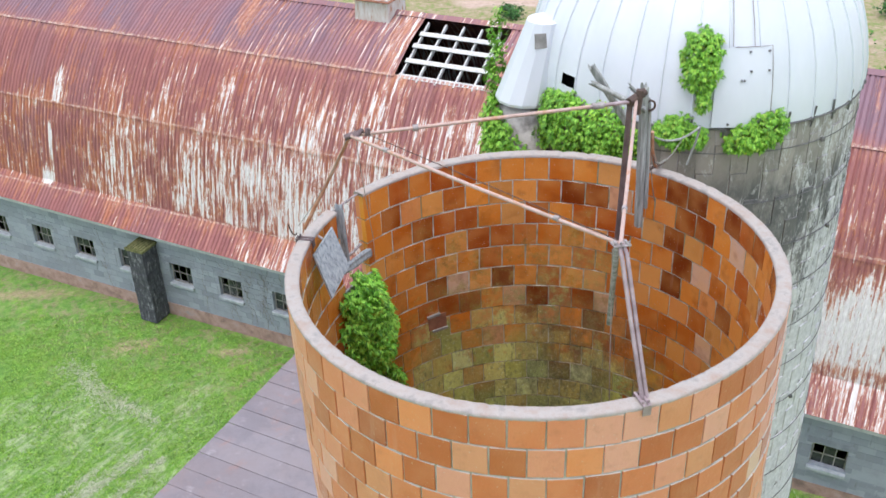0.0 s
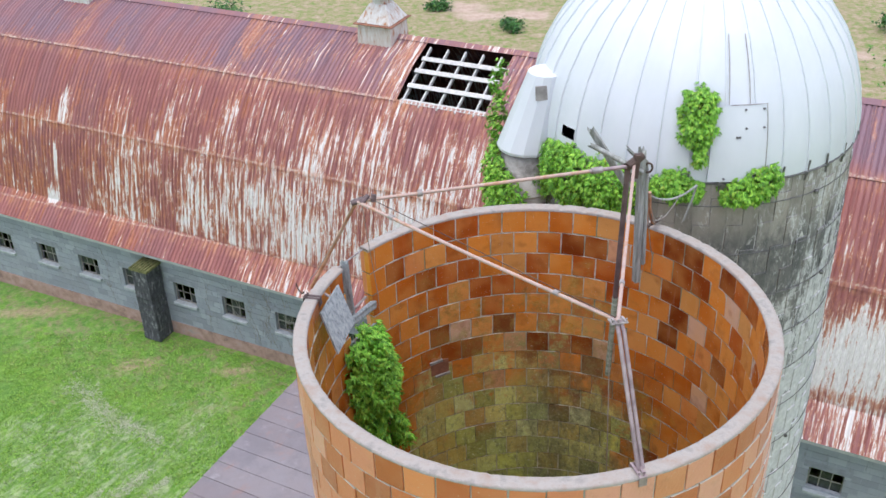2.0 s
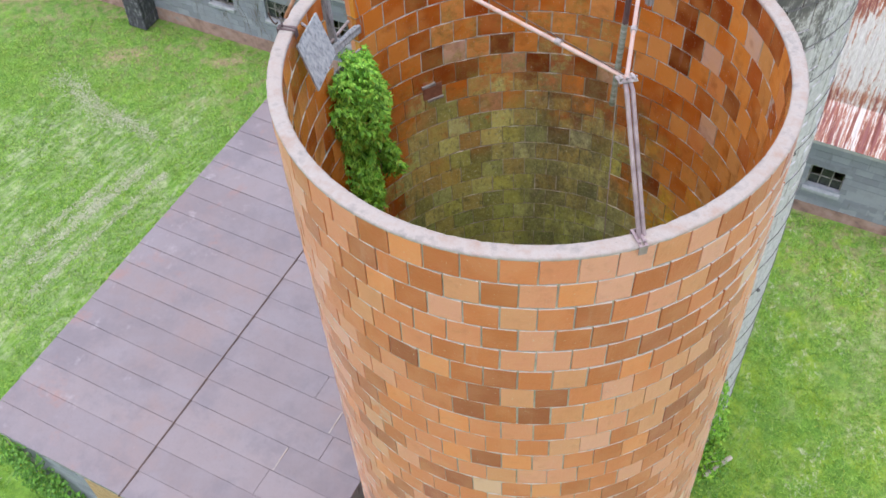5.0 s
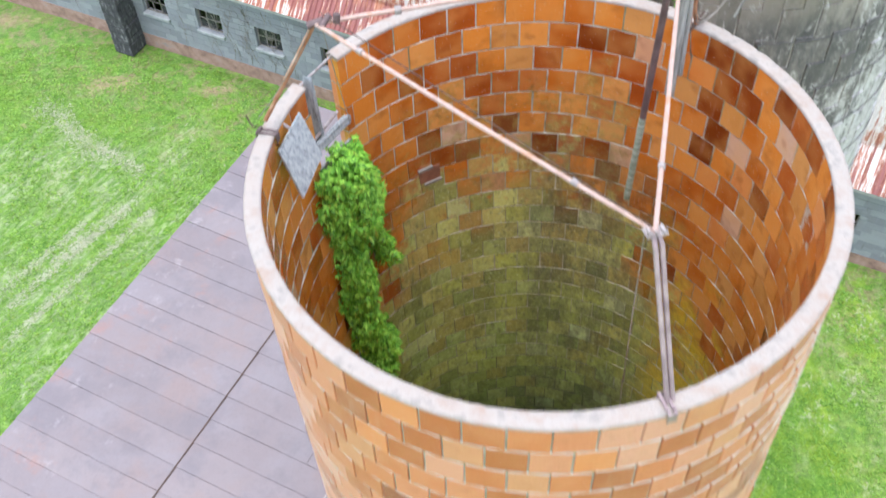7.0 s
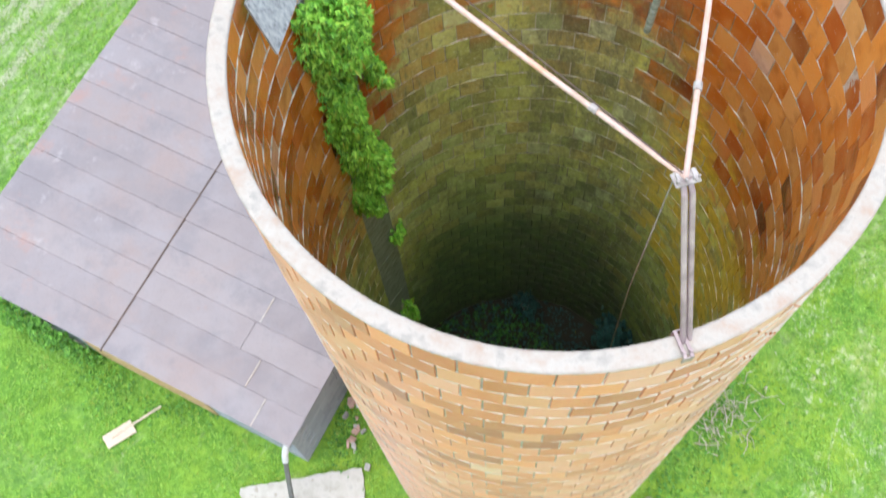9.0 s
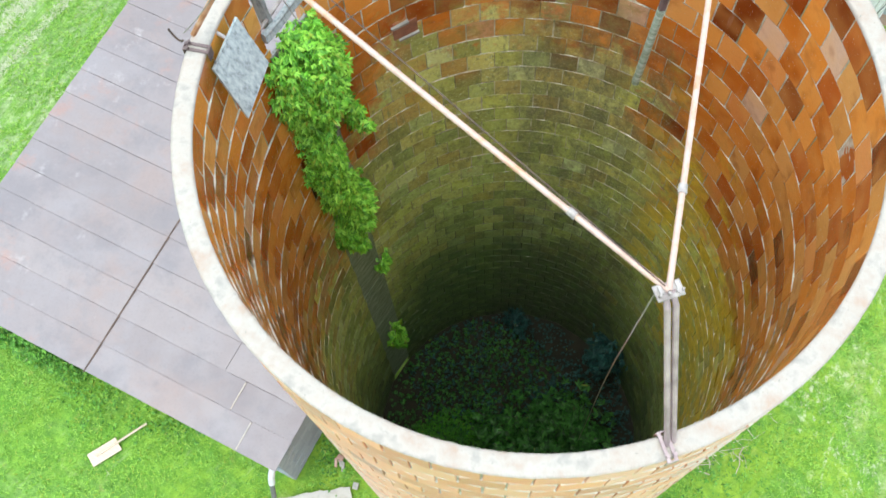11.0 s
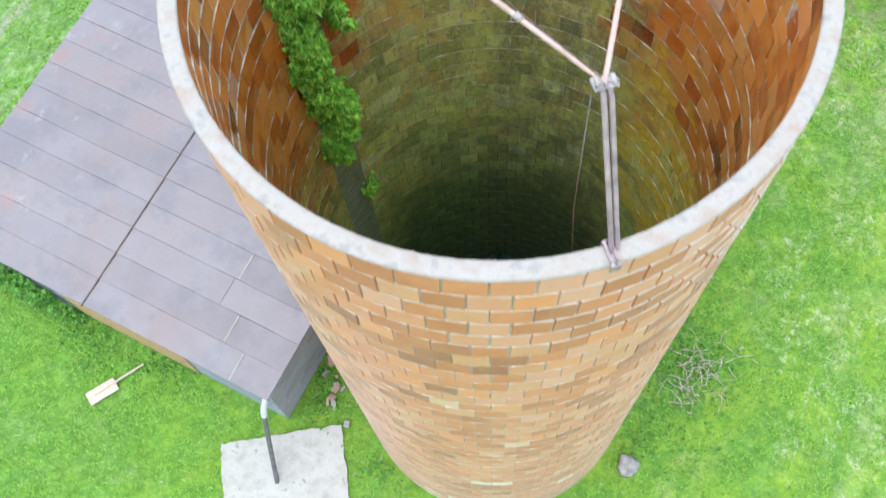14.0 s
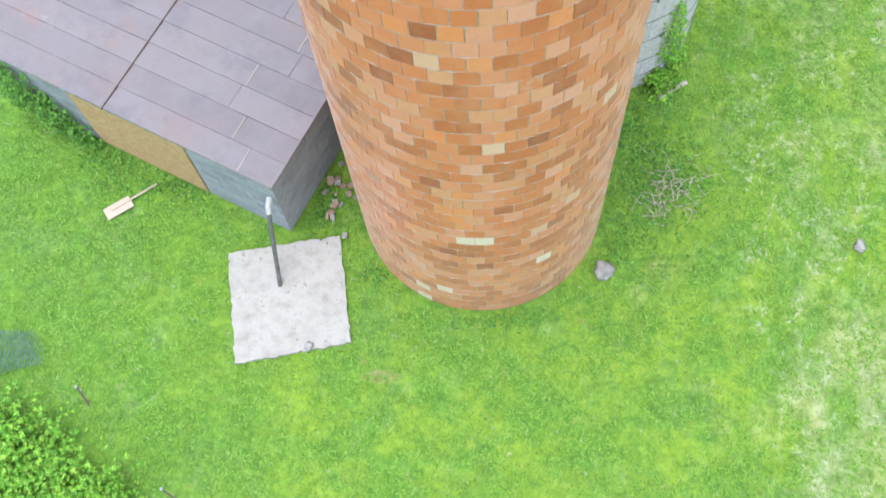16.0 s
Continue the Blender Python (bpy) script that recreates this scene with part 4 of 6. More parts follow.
def build_tripod():
    t = thing("pipe_hoist_frame", "rusty steel pipe hoist frame clamped over the silo rim", "pipe frame", CLAMP)
    up = Vector((0, 0, 1))
    part("pipe", tube([CORNER, CORNER.lerp(HUB, 0.5) + Vector((0, 0, -0.015)), HUB], 0.017), PIPE_PALE, t)
    part("pipe", tube([HUB, HUB.lerp(JUNCTION, 0.5), JUNCTION], 0.017), PIPE_PALE, t)
    part("pipe", tube([CORNER, CORNER.lerp(JUNCTION, 0.83)], 0.018), PIPE_PALE, t)
    part("pipe", tube([CORNER.lerp(JUNCTION, 0.83), JUNCTION], 0.02), PIPE_LILAC, t, "dark grey end of the pipe")
    part("leg", tube([CORNER, BRACKET], 0.019), PIPE_RUST, t, "rust-brown pipe leg")
    side = Vector((0.022, 0.009, 0))
    for s in (-1, 1):
        part("leg", tube([HUB + side * s * 0.7, HUB + side * s * 1.0 + Vector((0.02, -0.06, -0.06)), CLAMP + side * s * 0.85], 0.018), PIPE_LILAC, t)
    foot = Vector((0.67, 1.03, 11.43))
    part("drop_pipe", tube([JUNCTION + Vector((-0.06, 0.0, 0.02)), JUNCTION.lerp(foot, 0.6) + Vector((-0.024, 0, 0.008))], 0.03), PIPE_DARK, t, "dark pipe hanging down into the silo")
    part("drop_pipe_end", tube([JUNCTION.lerp(foot, 0.6) + Vector((-0.024, 0, 0.008)), foot], 0.033), GREEN_WOOD, t, "pale weathered lower end")
    part("coupling", collar(CORNER.lerp(HUB, 0.8), HUB - CORNER), GALV, t)
    part("coupling", collar(CORNER.lerp(HUB, 0.16), HUB - CORNER), GALV, t)
    part("coupling", collar(HUB.lerp(JUNCTION, 0.2), JUNCTION - HUB), GALV, t)
    part("coupling", collar(CORNER.lerp(JUNCTION, 0.22), JUNCTION - CORNER, 0.034), GALV, t)
    part("coupling", collar(CORNER.lerp(JUNCTION, 0.86), JUNCTION - CORNER, 0.034, 0.12), GALV, t)
    m = Matrix.Translation(HUB) @ pose(0, 0, 0, 0, 6, 18)
    bm = box(0.15, 0.085, 0.012, 0.003, m)
    add_box(bm, m @ Matrix.Translation((0.05, 0, 0.012)), 0.022, 0.075, 0.012, 0.003)
    add_box(bm, m @ Matrix.Translation((-0.045, 0.008, 0.014)), 0.02, 0.045, 0.016, 0.003)
    for dx in (-0.06, -0.01, 0.035, 0.065):
        add_tube(bm, [m @ Vector((dx, -0.018, 0.0)), m @ Vector((dx, -0.018, 0.03))], 0.008, 6)
    part("hub_plate", bm, GALV, t, "galvanised hub plate")
    bm = tube([CORNER - Vector((0.05, 0, 0.02)), CORNER + Vector((0.07, 0.01, 0.02))], 0.03, 12)
    add_tube(bm, [CORNER + Vector((0.05, -0.05, 0.0)), CORNER + Vector((0.11, 0.05, 0.03))], 0.026, 10)
    add_tube(bm, [CORNER + Vector((0.16, 0.02, -0.02)), CORNER + Vector((0.17, 0.04, 0.05))], 0.028, 10)
    part("swivel_fitting", bm, PIPE_DARK, t, "rusted swivel fitting")
    # clamps that grip the wall
    for name, p, deg in (("rim_clamp", CLAMP, math.degrees(math.atan2(CLAMP.y, CLAMP.x + 0.32))), ("rim_clamp", BRACKET, math.degrees(math.atan2(BRACKET.y, BRACKET.x + 0.32)))):
        m = Matrix.Translation(silo_point(deg, -WALL / 2, COURSES * COURSE) + Vector((0, 0, 0.045))) @ pose(0, 0, 0, 0, 0, deg)
        bm = box(WALL + 0.05, 0.022, 0.012, 0.002, m @ Matrix.Translation((0, -0.018, -0.01)))
        add_box(bm, m @ Matrix.Translation((0, 0.026, -0.01)), WALL + 0.05, 0.022, 0.012, 0.002)
        for sx in (-1, 1):
            add_box(bm, m @ Matrix.Translation((sx * (WALL / 2 + 0.022), 0.004, -0.055)), 0.01, 0.07, 0.1, 0.002)
        for dy in (-0.018, 0.026):
            add_tube(bm, [m @ Vector((0.055, dy, -0.02)), m @ Vector((0.055, dy, 0.02))], 0.011, 8)
        part(name, bm, PIPE_LILAC if p is CLAMP else PIPE_DARK, t)
    # loose wires along the pipes
    part("wire", tube(sag(CORNER + Vector((0.03, 0.1, 0.03)), HUB + Vector((-0.02, 0.015, 0.025)), 0.0, 14), 0.0045, 5), IRON, t)
    part("wire", tube(sag(CORNER + Vector((0.05, 0, -0.02)), CORNER + Vector((0.12, 0.35, -1.35)), 0.04, 8), 0.004, 5), WIRE, t)
    part("wire", tube(sag(CORNER + Vector((-0.02, -0.02, 0)), BRACKET + Vector((-0.05, -0.02, 0.05)), 0.06, 10), 0.004, 5), WIRE, t)
    part("wire", tube(sag(BRACKET + Vector((-0.16, 0.02, 0.04)), BRACKET + Vector((-0.08, -0.02, -0.04)), 0.06, 8), 0.008, 5), IRON, t)
    rope = [HUB + Vector((-0.06, 0, -0.04)), (0.22, -1.5, 12.0), (0.42, -1.22, 10.0), (0.66, -0.92, 7.5), (0.93, -0.6, 4.5), (1.25, -0.25, 0.4)]
    part("hanging_wire", tube(rope, 0.005, 5), WIRE, t, "long wire hanging to the silo floor")
    return t


build_tripod()


def build_post():
    p = thing("wooden_hoist_post", "split grey weathered wooden post tied to the silo rim", "post", (0.98, 1.3, 12.62))
    part("post", timber((0.95, 1.24, 12.6), (0.885, 1.22, 14.27), 0.085, 0.075, 12, 3, 0.1), OLD_WOOD, p)
    part("post_splinter", timber((1.02, 1.28, 12.8), (0.965, 1.27, 14.0), 0.045, 0.05, 30, 5, 0.2), OLD_WOOD, p)
    part("fork_plank", timber((0.81, 1.42, 13.72), (0.4, 1.53, 14.34), 0.09, 0.05, 60, 7, 0.12), OLD_WOOD, p, "splintered grey plank")
    part("fork_plank", timber((0.9, 1.12, 14.03), (0.39, 1.48, 14.2), 0.06, 0.05, 60, 9, 0.08), OLD_WOOD, p)
    part("fork_plank", timber((0.94, 1.3, 14.04), (0.77, 1.38, 14.19), 0.08, 0.03, 40, 11, 0.12), OLD_WOOD, p)
    bm = tube([(0.68, 0.94, 14.2), (0.86, 1.1, 14.24)], 0.045, 10)
    add_tube(bm, [Vector((0.97, 1.24, 14.03)) + Vector((0.045 * math.cos(a), 0, 0.055 * math.sin(a))) for a in (k * math.pi / 6 for k in range(13))], 0.012, 6)
    add_tube(bm, [(0.78, 1.0, 14.05), (0.8, 1.02, 14.3)], 0.04, 10)
    part("pulley_fitting", bm, IRON, p, "rusted iron pulley fitting")
    part("rim_strap", beam((1.0, 1.3, 13.25), (1.3, 1.78, 13.1), 0.05, 0.012, 0, 0.002), IRON, p)
    part("rim_strap", tube([(1.02, 1.27, 13.72), (1.06, 1.36, 13.45), (1.14, 1.5, 13.2), (1.2, 1.66, 13.1)], 0.02, 6), PIPE_RUST, p, "rust-brown strap")
    part("wire", tube(sag((1.06, 1.36, 13.62), (1.62, 1.62, 13.6), 0.1, 12), 0.012, 6), OLD_WOOD, p)
    part("wire", tube([(1.62, 1.62, 13.6), (1.6, 1.66, 13.4), (1.54, 1.7, 13.1)], 0.012, 6), OLD_WOOD, p)
    part("wire", tube(sag((1.0, 1.32, 13.75), (1.2, 1.6, 12.7), 0.12, 10), 0.006, 5), WIRE, p)
    part("wire", tube(sag((1.03, 1.3, 13.5), (1.08, 1.5, 12.55), 0.1, 10), 0.005, 5), PIPE_RUST, p)
    for a, b, drop in (((1.02, 1.3, 13.7), (1.3, 1.75, 13.15), 0.18), ((1.0, 1.28, 13.45), (1.05, 1.5, 12.4), 0.07), ((1.1, 1.4, 13.3), (1.45, 1.62, 13.5), 0.12)):
        part("wire", tube(sag(a, b, drop, 12), 0.006, 5), WIRE, p)
    part("wire", tube(sag((1.08, 1.36, 13.4), (1.28, 1.72, 13.12), 0.1, 10), 0.006, 5), WIRE, p)


build_post()


def build_hung_board():
    """The loose grey board and sticks at the open slot."""
    b = thing("hanging_board", "loose grey painted board hanging inside the silo rim", "board", (-2.36, 0.24, 12.45))
    c = [Vector((-2.35, 0.72, 13.01)), Vector((-2.2, 0.6, 12.61)), Vector((-2.36, 0.24, 12.45)), Vector((-2.52, 0.39, 12.88))]
    n = (c[1] - c[0]).cross(c[3] - c[0]).normalized() * 0.014
    bm = bmesh.new()
    lo, hi = [bm.verts.new(v - n) for v in c], [bm.verts.new(v + n) for v in c]
    bm.faces.new(lo[::-1])
    bm.faces.new(hi)
    for k in range(4):
        bm.faces.new((lo[k], lo[(k + 1) % 4], hi[(k + 1) % 4], hi[k]))
    part("board", bm, BOARD_GREY, b)
    part("hook", tube([(-2.56, 0.66, 13.0), (-2.42, 0.6, 12.93)], 0.014, 8), GALV, b)
    s = thing("slot_lumber", "broken grey boards wedged across the open slot", "boards", silo_point(146, -0.1, 12.0))
    part("upright_board", timber(silo_point(149.2, -0.1, 12.3), silo_point(149.6, -0.1, 13.1), 0.1, 0.03, 40, 2, 0.08), BOARD_GREY, s)
    part("cross_board", timber(silo_point(152.5, -0.15, 12.36), silo_point(139.2, -0.13, 12.31), 0.11, 0.05, 80, 4, 0.05), BOARD_GREY, s)
    part("cross_stick", tube([silo_point(152.0, -0.12, 12.43), silo_point(141.9, -0.1, 12.46)], 0.017, 8), GALV, s)
    part("top_rod", tube([silo_point(152.2, -0.06, 13.06), silo_point(139.4, -0.05, 13.06)], 0.012, 8), GALV, s)
    part("cross_board", beam(silo_point(152.4, -0.12, 11.95), silo_point(139.2, -0.12, 11.95), 0.03, 0.2, 0, 0.005), OLD_WOOD, s)


build_hung_board()

vine("creeper", "green five-leaved creeper climbing the inside of the tile silo",
     [(146.5, 11.78, 9.5, 0.4), (145.8, 11.3, 10.5, 0.6), (150.5, 10.3, 5.4, 0.75), (150, 9.5, 5.2, 0.5), (144.5, 8.8, 5.4, 0.42), (147, 8.5, 5.0, 0.4), (151, 8.1, 3.5, 0.35), (137.5, 10.4, 1.8, 0.35)],
     6800, LEAF_SILO, silo_inside, 0.078, 0.36, 3)
vine("creeper", "small sprig of creeper on the mossy slot boards", [(140, 6.0, 3.5, 0.3)], 70, LEAF_SILO, silo_inside, 0.08, 0.15, 31)
vine("creeper", "light green seedling tree at the foot of the slot", [(145, 2.8, 5.0, 0.5)], 150, LEAF_SILO, silo_inside, 0.09, 0.3, 32)


# ---------------------------------------------------------------- plants on the silo floor
def bush(name, label, centre, radius, height, count, material, size, seed, leaflets=5, category="shrub"):
    rng = random.Random(seed)
    ob = thing(name, label, category, centre)
    c = Vector(centre)
    verts, faces = [], []
    bm = bmesh.new()
    clumps = []
    for _ in range(9):
        a, r = rng.uniform(0, 6.28), radius * math.sqrt(rng.random()) * 0.75
        tip = c + Vector((r * math.cos(a), r * math.sin(a), height * rng.uniform(0.5, 0.95) * (1 - 0.4 * r / radius)))
        add_tube(bm, [c, c.lerp(tip, 0.5) + Vector((0, 0, height * 0.12)), tip], 0.012, 5, 0.5)
        clumps.append(tip)
    for _ in range(count):
        t = rng.choice(clumps)
        v = Vector((rng.gauss(0, 1), rng.gauss(0, 1), rng.gauss(0, 0.8))) * radius * 0.24
        p = t + v
        p.z = max(p.z, c.z + 0.03)
        palmate(verts, faces, rng, p, (v.x, v.y, 1.2 * radius), size * rng.uniform(0.7, 1.3), leaflets)
    part("stem", bm, TWIG, ob)
    raw("leaves", verts, faces, material, ob)
    return ob


bush("sapling", "young green tree growing on the silo floor, darkened for shade", (0.5, -0.5, 0.3), 1.1, 1.9, 1150, LEAF_DIM, 0.15, 11, 5, "sapling")


def floor_weeds(label, centre, radius, count, material, size, height, seed):
    """A low even mat of weeds."""
    rng = random.Random(seed)
    ob = thing("undergrowth", label, "weeds", (*centre, 0.3))
    verts, faces = [], []
    while count:
        x, y = rng.uniform(-1, 1), rng.uniform(-1, 1)
        if x * x + y * y > 1 or math.hypot(centre[0] + radius * x, centre[1] + radius * y) > 2.28:
            count -= 1
            continue
        count -= 1
        p = Vector((centre[0] + radius * x, centre[1] + radius * y, 0.36 + height * rng.random() * (1.2 - x * x - y * y)))
        palmate(verts, faces, rng, p, (rng.uniform(-0.5, 0.5), rng.uniform(-0.5, 0.5), 2), size * rng.uniform(0.6, 1.3), 3)
    raw("leaves", verts, faces, material, ob)


floor_weeds("low bright weeds on the silo floor", (-1.0, -0.5), 1.0, 4200, LEAF_MAT, 0.06, 0.42, 12)
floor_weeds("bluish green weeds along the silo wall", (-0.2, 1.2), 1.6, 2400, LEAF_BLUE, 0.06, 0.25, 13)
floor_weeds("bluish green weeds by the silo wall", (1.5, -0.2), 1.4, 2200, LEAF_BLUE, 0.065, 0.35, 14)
floor_weeds("weeds on the silo floor, darkened for shade", (-0.3, -1.2), 1.7, 2600, LEAF_DIM, 0.08, 0.3, 17)
floor_weeds("weeds in the middle of the silo floor, darkened for shade", (-0.6, 0.4), 1.8, 2600, LEAF_DIM, 0.08, 0.3, 18)
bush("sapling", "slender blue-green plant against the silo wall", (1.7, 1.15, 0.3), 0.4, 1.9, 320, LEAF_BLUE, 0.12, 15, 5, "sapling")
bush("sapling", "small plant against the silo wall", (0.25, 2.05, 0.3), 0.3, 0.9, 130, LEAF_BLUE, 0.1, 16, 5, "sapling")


# ---------------------------------------------------------------- cement stave silo
STAVE_C, STAVE_R, STAVE_H = Vector((2.28, 4.70, 0)), 2.18, 13.16


def stave_point(deg, off, z):
    a = radians(deg)
    k = STAVE_H - z
    return Vector((STAVE_C.x + 0.0244 * k + (STAVE_R + off) * math.cos(a), STAVE_C.y - 0.0139 * k + (STAVE_R + off) * math.sin(a), z))


def stave_outside(deg, z, off):
    a = radians(deg)
    return stave_point(deg, off, z), Vector((math.cos(a), math.sin(a), 0))


def dome_point(az, el, off):
    a, e = radians(az), radians(el)
    r = STAVE_R + 0.03 + off
    return Vector((STAVE_C.x + r * math.cos(e) * math.cos(a), STAVE_C.y + r * math.cos(e) * math.sin(a), STAVE_H + 1.06 * r * math.sin(e)))


def dome_outside(az, el, off):
    a, e = radians(az), radians(el)
    return dome_point(az, el, off), Vector((math.cos(e) * math.cos(a), math.cos(e) * math.sin(a), math.sin(e)))


GORES = 36


def build_stave_silo():
    silo = thing("stave_silo", "lime-stained cement stave silo with a white metal dome", "silo", (STAVE_C.x + 0.3, STAVE_C.y - 0.18, 0))
    verts, faces = [], []
    n = 72
    zs = np.linspace(0, STAVE_H - 0.02, 14).tolist()
    for z in zs:
        verts += [stave_point(360 * k / n, 0.007, z) for k in range(n)]
    for j in range(len(zs) - 1):
        faces += [(j * n + k, j * n + (k + 1) % n, (j + 1) * n + (k + 1) % n, (j + 1) * n + k) for k in range(n)]
    wall = raw("silo_wall", verts, faces, STAVE_CORE, silo, "", True)
    # iron hoops with their lugs
    rng = random.Random(2)
    for k in range(19):
        z = 0.45 + 0.685 * k + rng.uniform(-0.04, 0.04)
        bm = bmesh.new()
        pts = [stave_point(a, 0.028, z + 0.01 * math.sin(radians(3 * a + 40 * k))) for a in range(0, 361, 5)]
        add_tube(bm, pts, 0.006, 6)
        lug = stave_point(-70 + rng.uniform(-35, 25), 0.05, z)
        add_box(bm, Matrix.Translation(lug), 0.045, 0.045, 0.05, 0.006)
        part("hoop", bm, SERVICE_PIPE, silo)
    # white domed roof of overlapping gores with standing seams
    els = [0, 4.2, 7.8, 16, 24, 33, 43, 53, 63, 73, 82, 88]
    for g in range(GORES):
        a0 = -143.5 + 10.0 * g
        verts, faces = [], []
        for e in els:
            for k in range(4):
                verts.append(dome_point(a0 + 10.0 * k / 3, e, 0.012 * (1 - abs(k - 1.5) / 1.5)))
        for j in range(len(els) - 1):
            gap = g == GORES - 1 and j == 1
            faces += [(4 * j + k, 4 * j + k + 1, 4 * j + 5 + k, 4 * j + 4 + k) for k in range(1 if gap else 3)]
        raw("dome_panel", verts, faces, DOME_WHITE, silo, "white painted metal gore" if g == 0 else "", True)
        v, f = [], []
        for e in els:
            w = 0.008 / max(0.05, math.cos(radians(e))) / STAVE_R * 57.3
            v += [dome_point(a0 - w, e, -0.002), dome_point(a0 - w * 0.6, e, 0.022), dome_point(a0 + w * 0.6, e, 0.022), dome_point(a0 + w, e, -0.002)]
        for j in range(len(els) - 1):
            f += [(4 * j + k, 4 * j + k + 1, 4 * j + 5 + k, 4 * j + 4 + k) for k in range(3)]
        raw("dome_seam", v, f, DOME_RIB, silo)
        # anchor bolts round the foot of the dome
        if g % 2 == 0 or -110 < a0 < -40:
            bm = tube([stave_point(a0, 0.035, STAVE_H - 0.12), stave_point(a0 + rng.uniform(-1, 1), 0.05, STAVE_H + 0.14)], 0.014, 6)
            add_box(bm, Matrix.Translation(stave_point(a0, 0.03, STAVE_H - 0.02)), 0.06, 0.06, 0.05, 0.006)
            part("anchor_bolt", bm, SERVICE_PIPE, silo)
    bm = bmesh.new()
    add_tube(bm, [dome_point(a, 0.0, 0.01) - Vector((0, 0, 0.015)) for a in range(0, 361, 5)], 0.013, 6)
    part("dome_ring", bm, SERVICE_PIPE, silo, "dark iron ring at the foot of the dome")
    bm = bmesh.new()
    bmesh.ops.create_cone(bm, cap_ends=True, segments=24, radius1=0.22, radius2=0.16, depth=0.25, matrix=Matrix.Translation(dome_point(0, 90, 0.06)))
    part("dome_cap", bm, DOME_WHITE, silo)
    # flat hatch door on the dome
    v, f = [], []
    cols, rows = [-97.5 + 17.3 * k / 6 for k in range(7)], [0.6, 6, 12, 18, 23]
    for off in (0.02, 0.045):
        v += [dome_point(a if e < 20 else max(a, -96.5), e, off) for e in rows for a in cols]
    top = len(v) // 2
    for j in range(len(rows) - 1):
        for k in range(6):
            i = 7 * j + k
            f += [(i + top, i + 1 + top, i + 8 + top, i + 7 + top)]
    rim = [k for k in range(7)] + [7 * j + 6 for j in range(1, 5)] + [28 + k for k in range(5, -1, -1)] + [7 * j for j in range(3, 0, -1)]
    edge = len(v)
    v += [v[k].copy() for k in rim] + [v[k + top].copy() for k in rim]
    m = len(rim)
    f += [(edge + k, edge + (k + 1) % m, edge + m + (k + 1) % m, edge + m + k) for k in range(m)]
    hatch = raw("hatch_door", v, f, DOME_WHITE, silo, "flat white sheet hatch", True)
    part("hatch_edge", tube([dome_point(-80.0, e, 0.05) for e in (0.6, 6, 12, 18, 23.2)] + [dome_point(a, 23.2, 0.05) for a in (-84, -88, -92)], 0.005, 5), GALV, silo)
    for a in (-92.5, -85.5):
        part("dome_seam", tube([dome_point(a, e, 0.02) for e in (23.4, 30, 37, 44)], 0.005, 5), GALV, silo)
    rng_b = random.Random(41)
    for _ in range(9):
        part("hatch_bolt", tube([dome_point(a := rng_b.uniform(-95, -81), e := rng_b.choice((1.6, 14, 16.5, 21.8)), 0.04), dome_point(a, e, 0.062)], 0.014, 6), SERVICE_PIPE, silo)
    # filling chute beside the silo with its white hood
    base, top_z = Vector((-0.02, 4.22, 0)), 12.85
    bm = tube([base, base + Vector((0, 0, 6)), base + Vector((0, 0, top_z))], 0.36, 20)
    for z in np.arange(0.5, 12.9, 0.62).tolist():
        add_tube(bm, [base + Vector((0.375 * math.cos(a), 0.375 * math.sin(a), z)) for a in (k * math.pi / 10 for k in range(21))], 0.018, 5)
    part("filling_chute", bm, CHUTE_CEMENT, silo, "grey cement filling chute", True)
    verts, faces = [], []
    rings = [(0.1, 0.41, 0, 0), (0.14, 0.42, 0, 0), (0.5, 0.36, 0.08, 0.0), (0.85, 0.3, 0.16, 0.0), (1.17, 0.245, 0.23, 0.0), (1.175, 0.235, 0.23, 0.0)]
    m = 14
    for z, r, dx, dy in rings:
        for k in range(m):
            a = 2 * math.pi * k / m
            verts.append(base + Vector((dx + r * math.cos(a), dy + r * math.sin(a), top_z - 0.05 + z)))
    for j in range(len(rings) - 1):
        faces += [(j * m + k, j * m + (k + 1) % m, (j + 1) * m + (k + 1) % m, (j + 1) * m + k) for k in range(m)]
    faces.append(tuple(range((len(rings) - 1) * m, len(rings) * m)))
    raw("chute_hood", verts, faces, DOME_WHITE, silo, "white tapered metal hood of folded sheet")
    bm = box(0.17, 0.02, 0.19, 0.004, Matrix.Translation(base + Vector((0.15, -0.272, top_z + 0.92))) @ pose(0, 0, 0, -10, 0, 8))
    part("hood_window", bm, ROCK, silo, "small grey hood window")
    return silo, wall


stave_silo, stave_wall = build_stave_silo()

def chute_outside(deg, z, off):
    a = radians(deg)
    return Vector((-0.02 + (0.36 + off) * math.cos(a), 4.22 + (0.36 + off) * math.sin(a), z)), Vector((math.cos(a), math.sin(a), 0))


